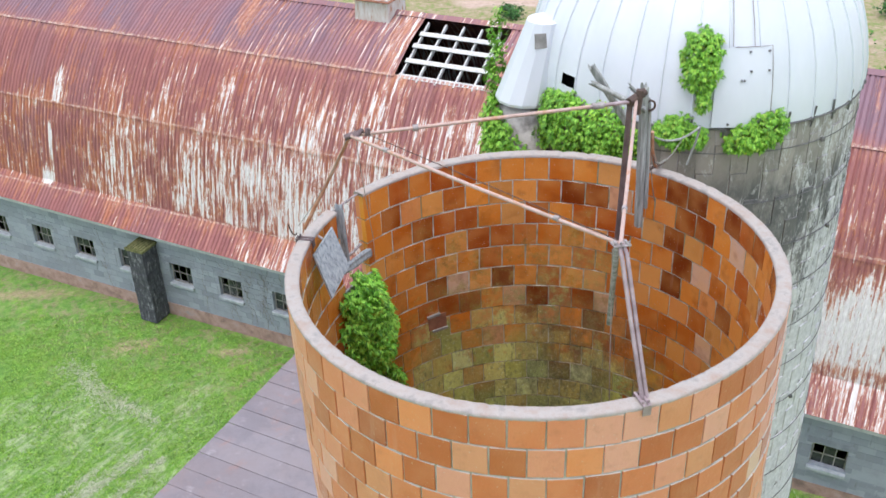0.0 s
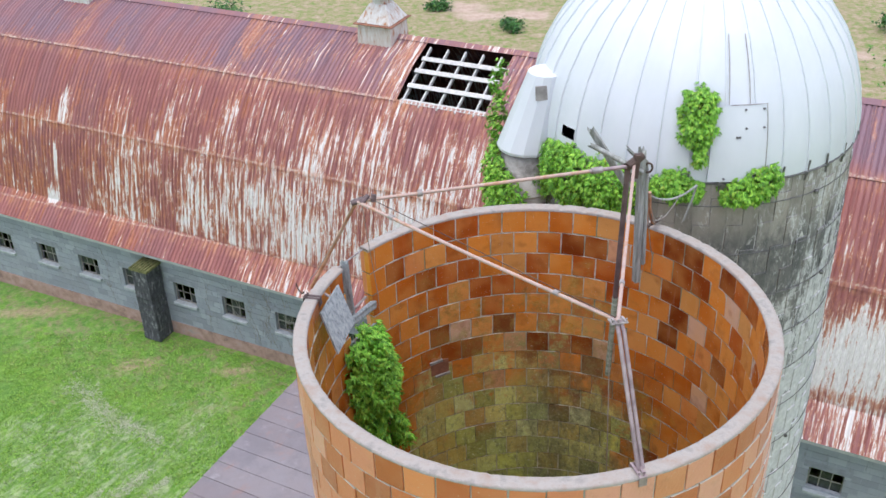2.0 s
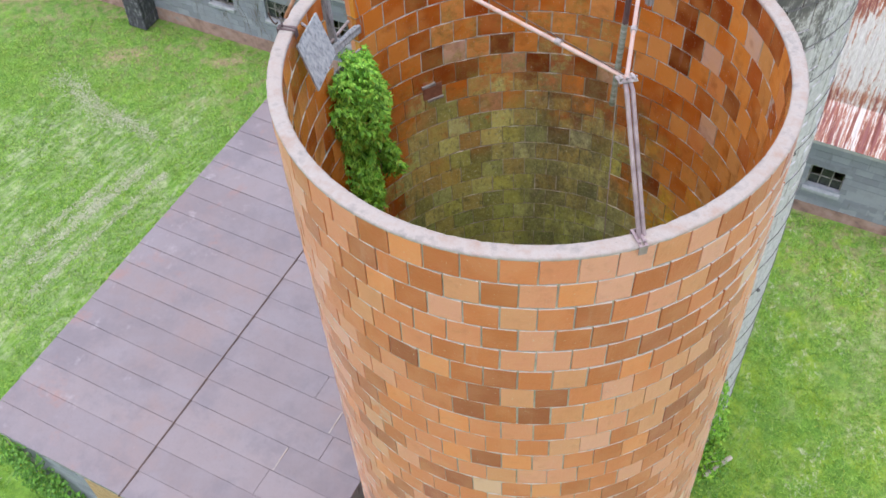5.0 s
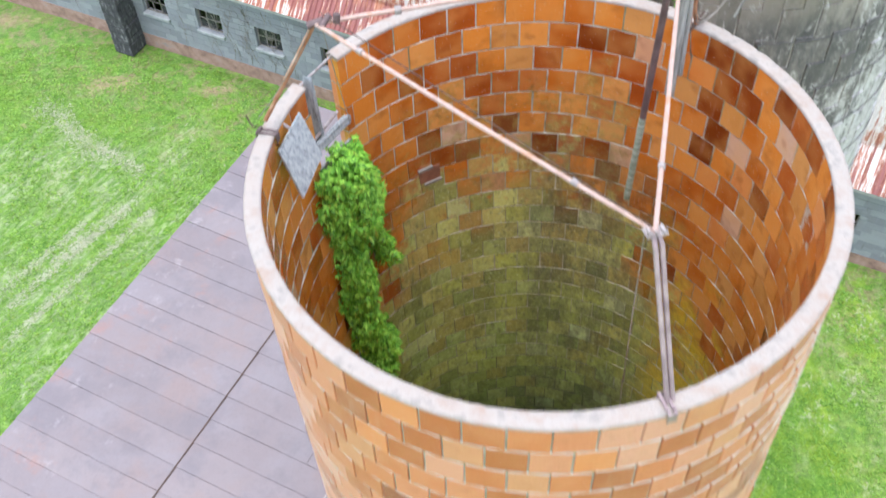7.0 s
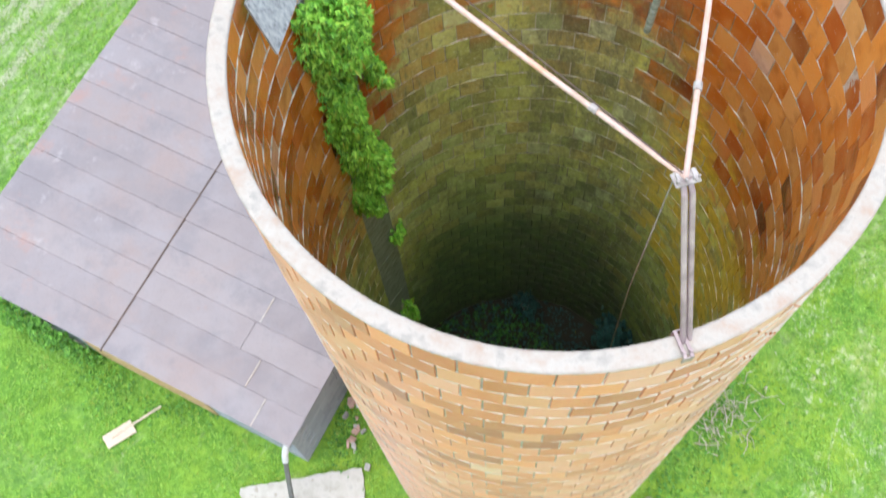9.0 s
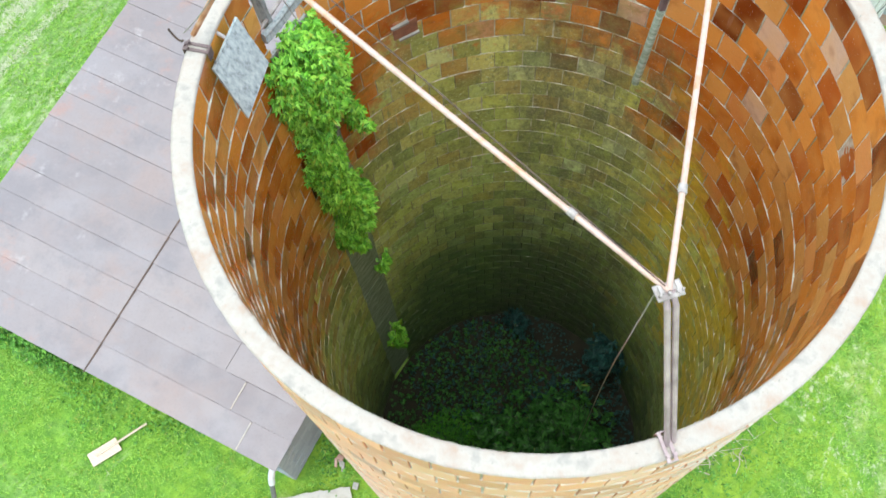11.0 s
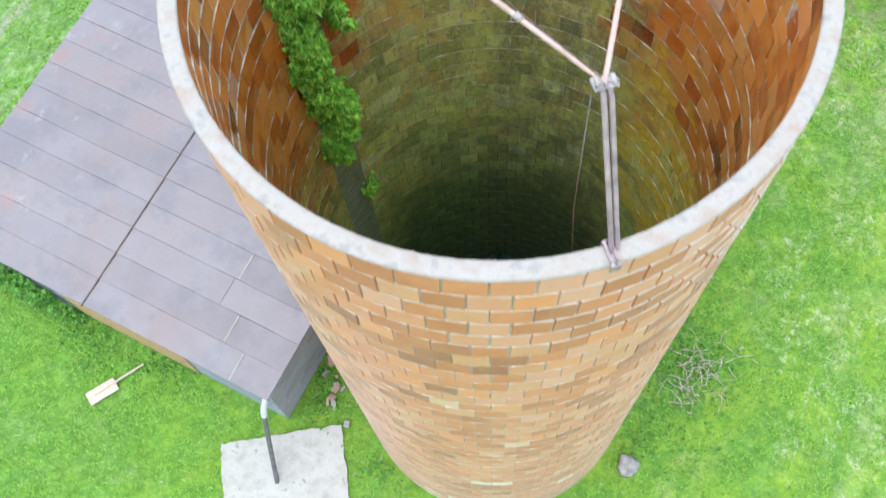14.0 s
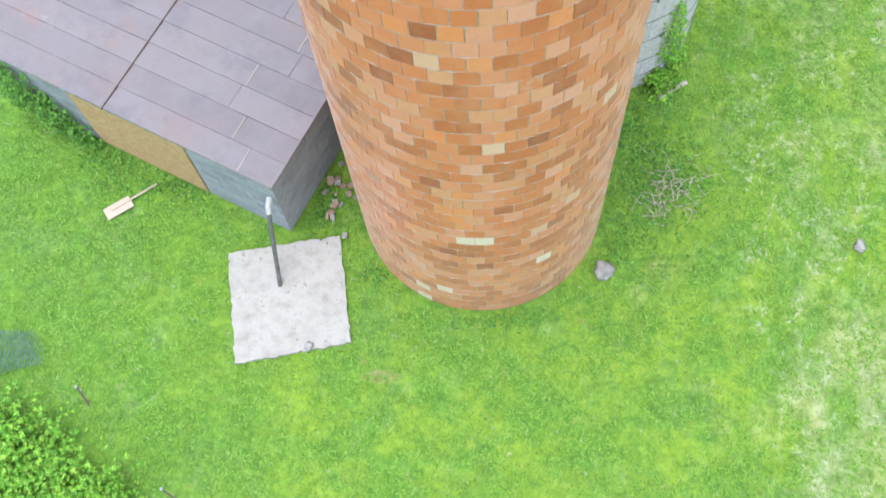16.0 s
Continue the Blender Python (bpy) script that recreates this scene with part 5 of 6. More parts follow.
for label, spots, count, seed, surf in (
        ("bright creeper wrapped round the filling chute", [(200, 12.2, 60, 0.55), (170, 12.5, 40, 0.5), (150, 13.15, 22, 0.45), (140, 13.7, 12, 0.35)], 1300, 41, chute_outside),
        ("thick bright creeper spilling over the silo rim", [(-146, 12.85, 15, 0.45), (-128, 12.85, 11, 0.4), (-148, 13.05, 7, 0.2), (-165, 12.55, 9, 0.4)], 1700, 42, stave_outside),
        ("bright creeper tuft hanging from the dome edge", [(-107, 13.1, 8, 0.22), (-101, 13.05, 3, 0.12)], 360, 43, stave_outside),
        ("bright yellow-green creeper tuft hanging from the dome edge", [(-86, 13.05, 7.5, 0.2), (-80, 13.15, 6.5, 0.25)], 460, 44, stave_outside),
        ("creeper growing out over the white dome", [(-101.5, 23.0, 6.5, 5.0), (-102, 16.5, 6.0, 5.0), (-100.5, 9.5, 2.2, 4.0)], 560, 45, dome_outside)):
    vine("creeper", label, spots, int(count * 1.9), LEAF, surf, 0.062, 0.24, seed, stems=surf is not chute_outside)


# ---------------------------------------------------------------- barn
BARN = pose(0, 0, 0, 0, 0, -26)     # local x along the barn, local y across it
WALL_Y, RIDGE = 11.75, (16.45, 9.18)
S0, S1 = -36.0, 16.0
PROFILE = [(11.45, 2.96), (12.15, 3.62), (12.28, 4.3), (12.42, 4.98), (12.58, 5.63), (12.8, 6.25), (13.1, 6.8), (13.46, 7.3), (13.86, 7.78), (14.3, 8.2), (15.3, 8.76), RIDGE]
ROWS_OF_SHEETS = [(0, 1), (1, 5), (5, 9), (9, 11)]


def fall(s, z):
    """The old barn has settled: its eave drops along its length."""
    w = min(1.0, z / 1.5) if z < 3.2 else max(0.0, (6.5 - z) / 3.3)
    return -0.022 * (s + 14) * w


def bpoint(s, n, z):
    return BARN @ Vector((s, n, z + fall(s, z)))


barn = thing("barn", "long grey block barn with a rusted red gothic roof", "barn", bpoint(-14, 16.45, 0))
WINDOWS = [-29.9, -28.0, -26.05, -24.1, -22.14, -20.35, -18.5, -16.5, -14.65, -12.72, -10.66, -8.6, -6.6, -4.7, 2.62, 4.6, 6.55, 8.5]
WIN_W, WIN_TOP, WIN_LOW = 0.82, 1.94, 1.24


def build_barn_wall():
    """The wall with real openings: strips between, above and below the windows, 0.2 thick."""
    bm = bmesh.new()

    def slab(s0, s1, z0, z1, n0=WALL_Y, n1=WALL_Y + 0.2):
        co = [bpoint(s, n, z) for z in (z0, z1) for s, n in ((s0, n0), (s1, n0), (s1, n1), (s0, n1))]
        v = [bm.verts.new(c) for c in co]
        for q in ((0, 1, 2, 3), (7, 6, 5, 4), (0, 4, 5, 1), (1, 5, 6, 2), (2, 6, 7, 3), (3, 7, 4, 0)):
            bm.faces.new([v[k] for k in q])

    edges = [S0] + [e for s in WINDOWS for e in (s, s + WIN_W)] + [S1]
    for a, b in zip(edges[::2], edges[1::2]):
        slab(a, b, 0, WIN_LOW)
        slab(a, b, WIN_LOW, WIN_TOP)
        slab(a, b, WIN_TOP, 2.95)
    for s in WINDOWS:
        slab(s, s + WIN_W, 0, WIN_LOW)
        slab(s, s + WIN_W, WIN_TOP, 2.95)
    wall = part("front_wall", bm, BLOCK_MORTAR, barn, "grey concrete block wall")
    bm = bmesh.new()
    for k in range(26):
        a = S0 + 2.0 * k
        for z0, z1, n0 in ((-0.1, 0.4, WALL_Y - 0.02),):
            co = [bpoint(s, n, z) for z in (z0, z1) for s, n in ((a, n0), (a + 2, n0), (a + 2, WALL_Y + 0.02), (a, WALL_Y + 0.02))]
            v = [bm.verts.new(c) for c in co]
            for q in ((0, 1, 2, 3), (7, 6, 5, 4), (0, 4, 5, 1)):
                bm.faces.new([v[k2] for k2 in q])
    bmesh.ops.remove_doubles(bm, verts=bm.verts, dist=0.001)
    part("plinth", bm, PLINTH, barn, "red clay stained foot of the wall")
    bm = bmesh.new()
    for s0, s1, n in ((S0, S1, WALL_Y + 9.4),):
        co = [bpoint(s, n, z) for s, z in ((s0, 0), (s1, 0), (s1, 3.0), (s0, 3.0))]
        bm.faces.new([bm.verts.new(c) for c in co])
    for s in (S0, S1):
        co = [bpoint(s, n, z) for n, z in [(WALL_Y, 0)] + [(WALL_Y + 0.05, 2.9)] + PROFILE[1:] + [(2 * RIDGE[0] - n, z) for n, z in PROFILE[-2:0:-1]] + [(WALL_Y + 9.4, 2.9), (WALL_Y + 9.4, 0)]]
        bm.faces.new([bm.verts.new(c) for c in co])
    part("back_wall", bm, BLOCK_MORTAR, barn)
    bm = bmesh.new()
    co = [bpoint(s, n, 2.3) for s, n in ((S0, WALL_Y + 0.2), (S1, WALL_Y + 0.2), (S1, WALL_Y + 9.2), (S0, WALL_Y + 9.2))]
    bm.faces.new([bm.verts.new(c) for c in co])
    part("loft_floor", bm, DARK_IN, barn)
    return wall


barn_wall = build_barn_wall()


def build_barn_windows():
    rng = random.Random(5)
    frame_bm = bmesh.new()
    w, h = WIN_W, WIN_TOP - WIN_LOW
    ring = [[frame_bm.verts.new((x, y, z)) for x, z in ((i, i), (w - i, i), (w - i, h - i), (i, h - i))] for y in (-0.02, 0.02) for i in (0.0, 0.035)]
    for k in range(4):
        q = (k + 1) % 4
        for a, b in ((0, 1), (1, 3), (3, 2), (2, 0)):
            frame_bm.faces.new((ring[a][k], ring[a][q], ring[b][q], ring[b][k]))
    upright_mesh = mesh_of(box(0.022, 0.03, h - 0.07), "muntin", STEEL_SASH)
    cross_mesh = mesh_of(box(w - 0.07, 0.026, 0.022), "muntin", STEEL_SASH)
    frame_mesh = mesh_of(frame_bm, "window_frame", STEEL_SASH)
    pane_mesh = mesh_of(box(w / 3 - 0.03, 0.004, h / 2 - 0.04), "pane", GLASS)
    sill_mesh = mesh_of(box(w + 0.08, 0.27, 0.1, 0.012), "sill", SILL)
    lintel_mesh = mesh_of(box(w + 0.3, 0.03, 0.19, 0.004), "lintel", LINTEL)
    for s in WINDOWS:
        z = WIN_LOW + fall(s, 1.6)
        tilt = BARN @ pose(s, WALL_Y + 0.1, z, 0, 1.26, 0)
        win = piece("window", frame_mesh, tilt, barn)
        for i in range(3):
            for j in range(2):
                if rng.random() < 0.42:
                    continue
                pane = new("pane", pane_mesh)
                pane.matrix_basis = Matrix.Translation((w * (i + 0.5) / 3, 0.0, h * (0.25 + 0.5 * j))) @ pose(0, 0, 0, rng.uniform(-2, 2), 0, rng.uniform(-2, 2))
                pane.parent = win
        for mesh, dx, dy, dz in ((upright_mesh, w / 3, 0, h / 2), (upright_mesh, 2 * w / 3, 0, h / 2), (cross_mesh, w / 2, 0, h / 2), (sill_mesh, w / 2, -0.06, -0.052), (lintel_mesh, w / 2, -0.103, h + 0.1)):
            ob = new(mesh.name.split(".")[0], mesh)
            ob.matrix_basis = Matrix.Translation((dx, dy, dz))
            ob.parent = win


build_barn_windows()


def build_barn_roof():
    roof_v, roof_f = [], []
    # far slope and the ridge, one sheet each
    far = [(2 * RIDGE[0] - n, z) for n, z in PROFILE]
    for n, z in far:
        roof_v += [bpoint(S0, n, z), bpoint(S1, n, z)]
    for k in range(len(far) - 1):
        roof_f.append((2 * k, 2 * k + 1, 2 * k + 3, 2 * k + 2))
    roof = raw("roof", roof_v, roof_f, ROOF_IRON, barn, "rusted red corrugated iron roof")
    bm = bmesh.new()
    for side in (-1, 1):
        co = [bpoint(s, RIDGE[0] + side * n, RIDGE[1] + z) for s, n, z in ((S0, 0, 0.05), (S1, 0, 0.05), (S1, 0.2, -0.03), (S0, 0.2, -0.03))]
        bm.faces.new([bm.verts.new(c) for c in co])
    part("ridge_cap", bm, ROOF_IRON, barn)
    # fascia under the eave
    bm = bmesh.new()
    for a in np.arange(S0, S1, 4.0).tolist():
        co = [bpoint(s, n, z) for z in (2.83, 2.95) for s, n in ((a, 11.5), (a + 4, 11.5), (a + 4, 11.53), (a, 11.53))]
        v = [bm.verts.new(c) for c in co]
        for q in ((0, 1, 2, 3), (7, 6, 5, 4), (0, 4, 5, 1), (2, 6, 7, 3)):
            bm.faces.new([v[k] for k in q])
        co = [bpoint(s, n, 2.94) for s, n in ((a, 11.5), (a + 4, 11.5), (a + 4, 11.75), (a, 11.75))]
        bm.faces.new([bm.verts.new(c) for c in co])
    part("fascia", bm, TRIM, barn, "grey eave board")
    return roof


barn_roof = build_barn_roof()
HOLE = (-9.43, -6.73)               # sheets missing here, on the top row
PITCH, RIBS = 0.66, 5


def sheet_mesh(row, s):
    """A corrugated sheet of one row of the roof at s; lapped over the one below."""
    a, b = ROWS_OF_SHEETS[row]
    prof = list(PROFILE[a:b + 1])
    verts, faces = [], []
    n = RIBS * 4
    for j, (pn, pz) in enumerate(prof):
        lift = 0.012 + 0.012 * (1 - j / (len(prof) - 1))
        i0, i1 = max(0, j - 1), min(len(prof) - 1, j + 1)
        t = Vector((prof[i1][0] - prof[i0][0], prof[i1][1] - prof[i0][1])).normalized()
        out = Vector((-t.y, t.x))
        if j == 0 and row > 0:
            pn, pz = pn - t.x * 0.08, pz - t.y * 0.08
        for k in range(n + 1):
            rib = -0.024 if k % 4 == 2 else 0.006
            q = s + (PITCH + 0.02) * k / n
            verts.append(bpoint(q, pn + out.x * (lift + rib), pz + out.y * (lift + rib)))
    for j in range(len(prof) - 1):
        faces += [(j * (n + 1) + k, j * (n + 1) + k + 1, (j + 1) * (n + 1) + k + 1, (j + 1) * (n + 1) + k) for k in range(n)]
    return verts, faces


def build_sheets():
    count = int((S1 - S0) / PITCH)
    for row in range(4):
        for k in range(count):
            s = S0 + PITCH * k
            if row == 3 and HOLE[0] - 0.25 < s < HOLE[1] - 0.3:
                continue
            v, f = sheet_mesh(row, s)
            raw("roof_sheet", v, f, ROOF_IRON, barn_roof)


def build_roof_hole():
    """Bare rafters and purlins where the sheets have gone."""
    lo, hi = PROFILE[9], RIDGE
    for k in range(6):
        s = HOLE[0] + (HOLE[1] - HOLE[0]) * k / 5
        part("rafter", beam(bpoint(s, lo[0] - 0.1, lo[1] - 0.12), bpoint(s, hi[0] - 0.25, hi[1] - 0.16), 0.05, 0.1, 0, 0), RAFTER, barn)
    for f in (0.0, 0.26, 0.51, 0.76):
        n, z = lo[0] + (hi[0] - 0.3 - lo[0]) * f, 0
        z = (lo[1] + (8.76 - lo[1]) * (n - lo[0]) / 1.0) if n < 15.3 else 8.76 + (hi[1] - 8.76) * (n - 15.3) / 1.15
        part("purlin", beam(bpoint(HOLE[0] - 0.05, n, z - 0.02), bpoint(HOLE[1] + 0.1, n, z - 0.02), 0.15, 0.03, 26, 0), RAFTER, barn)


build_roof_hole()


def build_cupola(s, label):
    c = thing("roof_cupola", label, "cupola", bpoint(s, RIDGE[0], RIDGE[1]), "ridge ventilators")

    def frustum(name, z0, z1, a, b, material):
        bm = bmesh.new()
        rings = []
        for z, h in ((z0, a), (z1, b)):
            rings.append([bm.verts.new(bpoint(s + dx * h, RIDGE[0] + dy * h, z)) for dx, dy in ((-1, -1), (1, -1), (1, 1), (-1, 1))])
        for k in range(4):
            bm.faces.new((rings[0][k], rings[0][(k + 1) % 4], rings[1][(k + 1) % 4], rings[1][k]))
        bm.faces.new(rings[0][::-1])
        bm.faces.new(rings[1])
        bmesh.ops.bevel(bm, geom=list(bm.edges), offset=0.012, segments=1, affect="EDGES")
        part(name, bm, material, c)

    z = RIDGE[1]
    frustum("curb", z - 0.45, z + 0.38, 0.57, 0.52, CUPOLA_ZINC)
    frustum("band", z + 0.382, z + 0.42, 0.63, 0.62, CUPOLA_RUST)
    frustum("hood", z + 0.422, z + 0.92, 0.55, 0.25, CUPOLA_ZINC)
    bm = tube([bpoint(s, RIDGE[0], z + 0.9), bpoint(s, RIDGE[0], z + 1.15)], 0.25, 16)
    part("neck", bm, CUPOLA_ZINC, c)
    bm = bmesh.new()
    bmesh.ops.create_uvsphere(bm, u_segments=18, v_segments=8, radius=0.46, matrix=Matrix.Translation(bpoint(s, RIDGE[0], z + 1.33)) @ Matrix.Diagonal((1, 1, 0.55, 1)))
    part("rotor_cap", bm, CUPOLA_RUST, c, "rusty domed ventilator cap", True)


for s_pos, text in ((-11.1, "streaked zinc roof ventilator with a rusty cap"), (-22.25, "streaked zinc roof ventilator further along the ridge"), (-33.4, "zinc ridge ventilator at the barn's far end")):
    build_cupola(s_pos, text)


def build_pillar():
    p = thing("wall_buttress", "black stained block buttress with a mossy top against the barn wall", "buttress", bpoint(-17.15, 11.38, 0))
    courses = 13
    rng = random.Random(3)
    for k in range(courses):
        bm = bmesh.new()
        z = 0.2 * k
        add_box(bm, BARN @ pose(-17.15 + rng.uniform(-0.01, 0.01), 11.39 + rng.uniform(-0.01, 0.01), z + 0.1, 0, 0, rng.uniform(-0.6, 0.6)), 0.64 - 0.004 * k, 0.66, 0.193, 0.015)
        part("block_course", bm, PILLAR, p)
    bm = box(0.7, 0.7, 0.1, 0.02, BARN @ pose(-17.15, 11.38, 2.65))
    part("cap_slab", bm, MOSS, p, "moss covered cap")
    for k in range(6):
        part("cap_bar", box(0.03, 0.7, 0.04, 0.0, BARN @ pose(-17.41 + 0.105 * k, 11.37, 2.722)), MOSS, p)


build_pillar()


def build_dead_creeper():
    rng = random.Random(21)
    d = thing("dead_creeper", "bare dead creeper stems on the block wall", "vine", bpoint(-13.3, 11.7, 0))
    for s in (-15.2, -14.3, -13.9, -13.6, -13.4, -13.1, -12.9, -12.7, -12.4, -12.2, -11.8, -11.5, -10.2, -19.2, -9.4):
        x, pts = s, []
        for k in range(9):
            pts.append(bpoint(x, 11.735, 0.1 + 0.3 * k))
            x += rng.uniform(-0.16, 0.16)
        bm = tube(pts, 0.006, 4, 0.5)
        for _ in range(16):
            k = rng.randrange(2, 8)
            a = pts[k]
            add_tube(bm, [a, a + BARN.to_3x3() @ Vector((rng.uniform(-0.35, 0.35), 0, rng.uniform(0.1, 0.5)))], 0.004, 4, 0.4)
        part("stem", bm, STEEL_SASH, d)


build_dead_creeper()

# ---------------------------------------------------------------- low shed at the foot of the silo
U, V = Vector((-0.883, 0.469, 0)), Vector((0.469, 0.883, 0))   # along the shed's front, and back toward the barn
ROOF_U, ROOF_V, COURSE_V = (3.0, 10.05), (-2.64, 8.6), 0.535


def shed_point(u, v, z):
    return U * u + V * v + Vector((0, 0, z))


def roof_z(v):
    return 2.6 + 0.016 * (v - ROOF_V[0])


SHED = Matrix(((U.x, V.x, 0, 0), (U.y, V.y, 0, 0), (0, 0, 1, 0), (0, 0, 0, 1)))


def sheet_box(bm, u0, u1, v0, v1, z0, z1):
    co = [shed_point(u, v, z) for z in (z0, z1) for u, v in ((u0, v0), (u1, v0), (u1, v1), (u0, v1))]
    vs = [bm.verts.new(c) for c in co]
    for q in ((0, 3, 2, 1), (4, 5, 6, 7), (0, 1, 5, 4), (1, 2, 6, 5), (2, 3, 7, 6), (3, 0, 4, 7)):
        bm.faces.new([vs[k] for k in q])


def build_shed():
    shed = thing("shed", "low grey block shed with a flat purple-grey sheet roof", "shed", shed_point(6.6, 3, 0))
    bm = bmesh.new()
    sheet_box(bm, 3.17, 5.15, -2.5, -2.3, 0, 2.52)
    sheet_box(bm, 7.86, 9.8, -2.5, -2.3, 0, 2.52)
    sheet_box(bm, 5.15, 7.86, -2.5, -2.3, 2.3, 2.52)
    front = part("front_wall", bm, BLOCK_MORTAR, shed)
    bm = bmesh.new()
    sheet_box(bm, 3.17, 3.37, -2.3, 8.3, 0, 2.52)
    end = part("end_wall", bm, BLOCK_MORTAR, shed)
    bm = bmesh.new()
    sheet_box(bm, 9.6, 9.8, -2.3, 8.3, 0, 2.52)
    sheet_box(bm, 3.37, 9.6, 8.1, 8.3, 0, 2.52)
    part("back_wall", bm, BLOCK_MORTAR, shed)
    for k in range(3):
        bm = bmesh.new()
        u0 = 5.16 + 0.9 * k
        sheet_box(bm, u0, u0 + 0.893, -2.53, -2.5, 0.06, 2.44)
        part("plywood_sheet", bm, PLYWOOD, shed, "yellow plywood sheet closing the doorway")
    bm = bmesh.new()
    sheet_box(bm, 3.02, 10.03, -2.62, -2.585, 2.46, 2.585)
    part("eave_board", bm, OLD_WOOD, shed)
    bm = bmesh.new()
    sheet_box(bm, 3.04, 3.075, -2.58, 8.55, 2.5, 2.585)
    part("verge_board", bm, RIMCAP, shed)
    bm = bmesh.new()
    sheet_box(bm, 3.1, 9.95, -2.55, 8.5, 2.53, 2.575)
    deck = part("roof_deck", bm, IRON, shed)
    bm = bmesh.new()
    vs = [bm.verts.new(shed_point(u, v, roof_z(v) + up)) for up in (0.0, 0.026) for u, v in ((6.717, ROOF_V[0] - 0.03), (6.743, ROOF_V[0] - 0.03), (6.743, ROOF_V[1]), (6.717, ROOF_V[1]))]
    for q in ((4, 5, 6, 7), (0, 1, 5, 4), (1, 2, 6, 5), (2, 3, 7, 6), (3, 0, 4, 7)):
        bm.faces.new([vs[k] for k in q])
    part("roof_seam", bm, IRON, shed)
    # ventilation slit in the end wall: a near-black strip painted as its inner shade
    bm = bmesh.new()
    sheet_box(bm, 3.16, 3.175, -1.1, -1.0, 1.1, 1.9)
    part("wall_slit", bm, DARK_IN, shed)
    return shed, front, end, deck


shed, shed_front, shed_end, shed_deck = build_shed()


def build_shed_roof_sheets():
    rng = random.Random(14)
    k = 0
    v = ROOF_V[0]
    while v < ROOF_V[1] - 0.05:
        v1 = min(v + COURSE_V, ROOF_V[1])
        cut = 4.15 + rng.uniform(-0.5, 0.5)
        for u0, u1 in ((ROOF_U[0], cut), (cut, 6.73), (6.73, ROOF_U[1])):
            verts, faces, t = [], [], 0.012 + rng.uniform(0, 0.004)
            # each course laps over the one in front of it; its front edge stands proud and runs a little uneven
            cells = max(2, int((u1 - u0) / 0.3))
            for c in range(cells + 1):
                u = u0 + 0.004 + (u1 - u0 - 0.008) * c / cells
                nose, lift = v + rng.uniform(-0.002, 0.006), 0.012 + rng.uniform(0.0, 0.006)
                for up in (0.0, t):
                    verts += [shed_point(u, nose, roof_z(nose) - 0.01 + lift + up), shed_point(u, v1 + 0.001, roof_z(v1) - 0.01 + up)]
            for c in range(cells):
                i = 4 * c
                faces += [(i, i + 1, i + 5, i + 4), (i + 2, i + 6, i + 7, i + 3), (i, i + 4, i + 6, i + 2), (i + 1, i + 3, i + 7, i + 5)]
            faces += [(0, 2, 3, 1), (4 * cells, 4 * cells + 1, 4 * cells + 3, 4 * cells + 2)]
            raw("roofing_sheet", verts, faces, SHED_ROOF, shed_deck)
        if k in (0, 1, 3, 5, 8):
            bm = bmesh.new()
            vs = [bm.verts.new(shed_point(u, vv, roof_z(vv) + up)) for up in (0.0, 0.022) for u, vv in ((cut - 0.012, v + 0.02), (cut + 0.012, v + 0.02), (cut + 0.012, v1 - 0.02), (cut - 0.012, v1 - 0.02))]
            for q in ((4, 5, 6, 7), (0, 1, 5, 4), (1, 2, 6, 5), (2, 3, 7, 6), (3, 0, 4, 7)):
                bm.faces.new([vs[c] for c in q])
            part("joint_strip", bm, RIMCAP, shed)
        v = v1
        k += 1


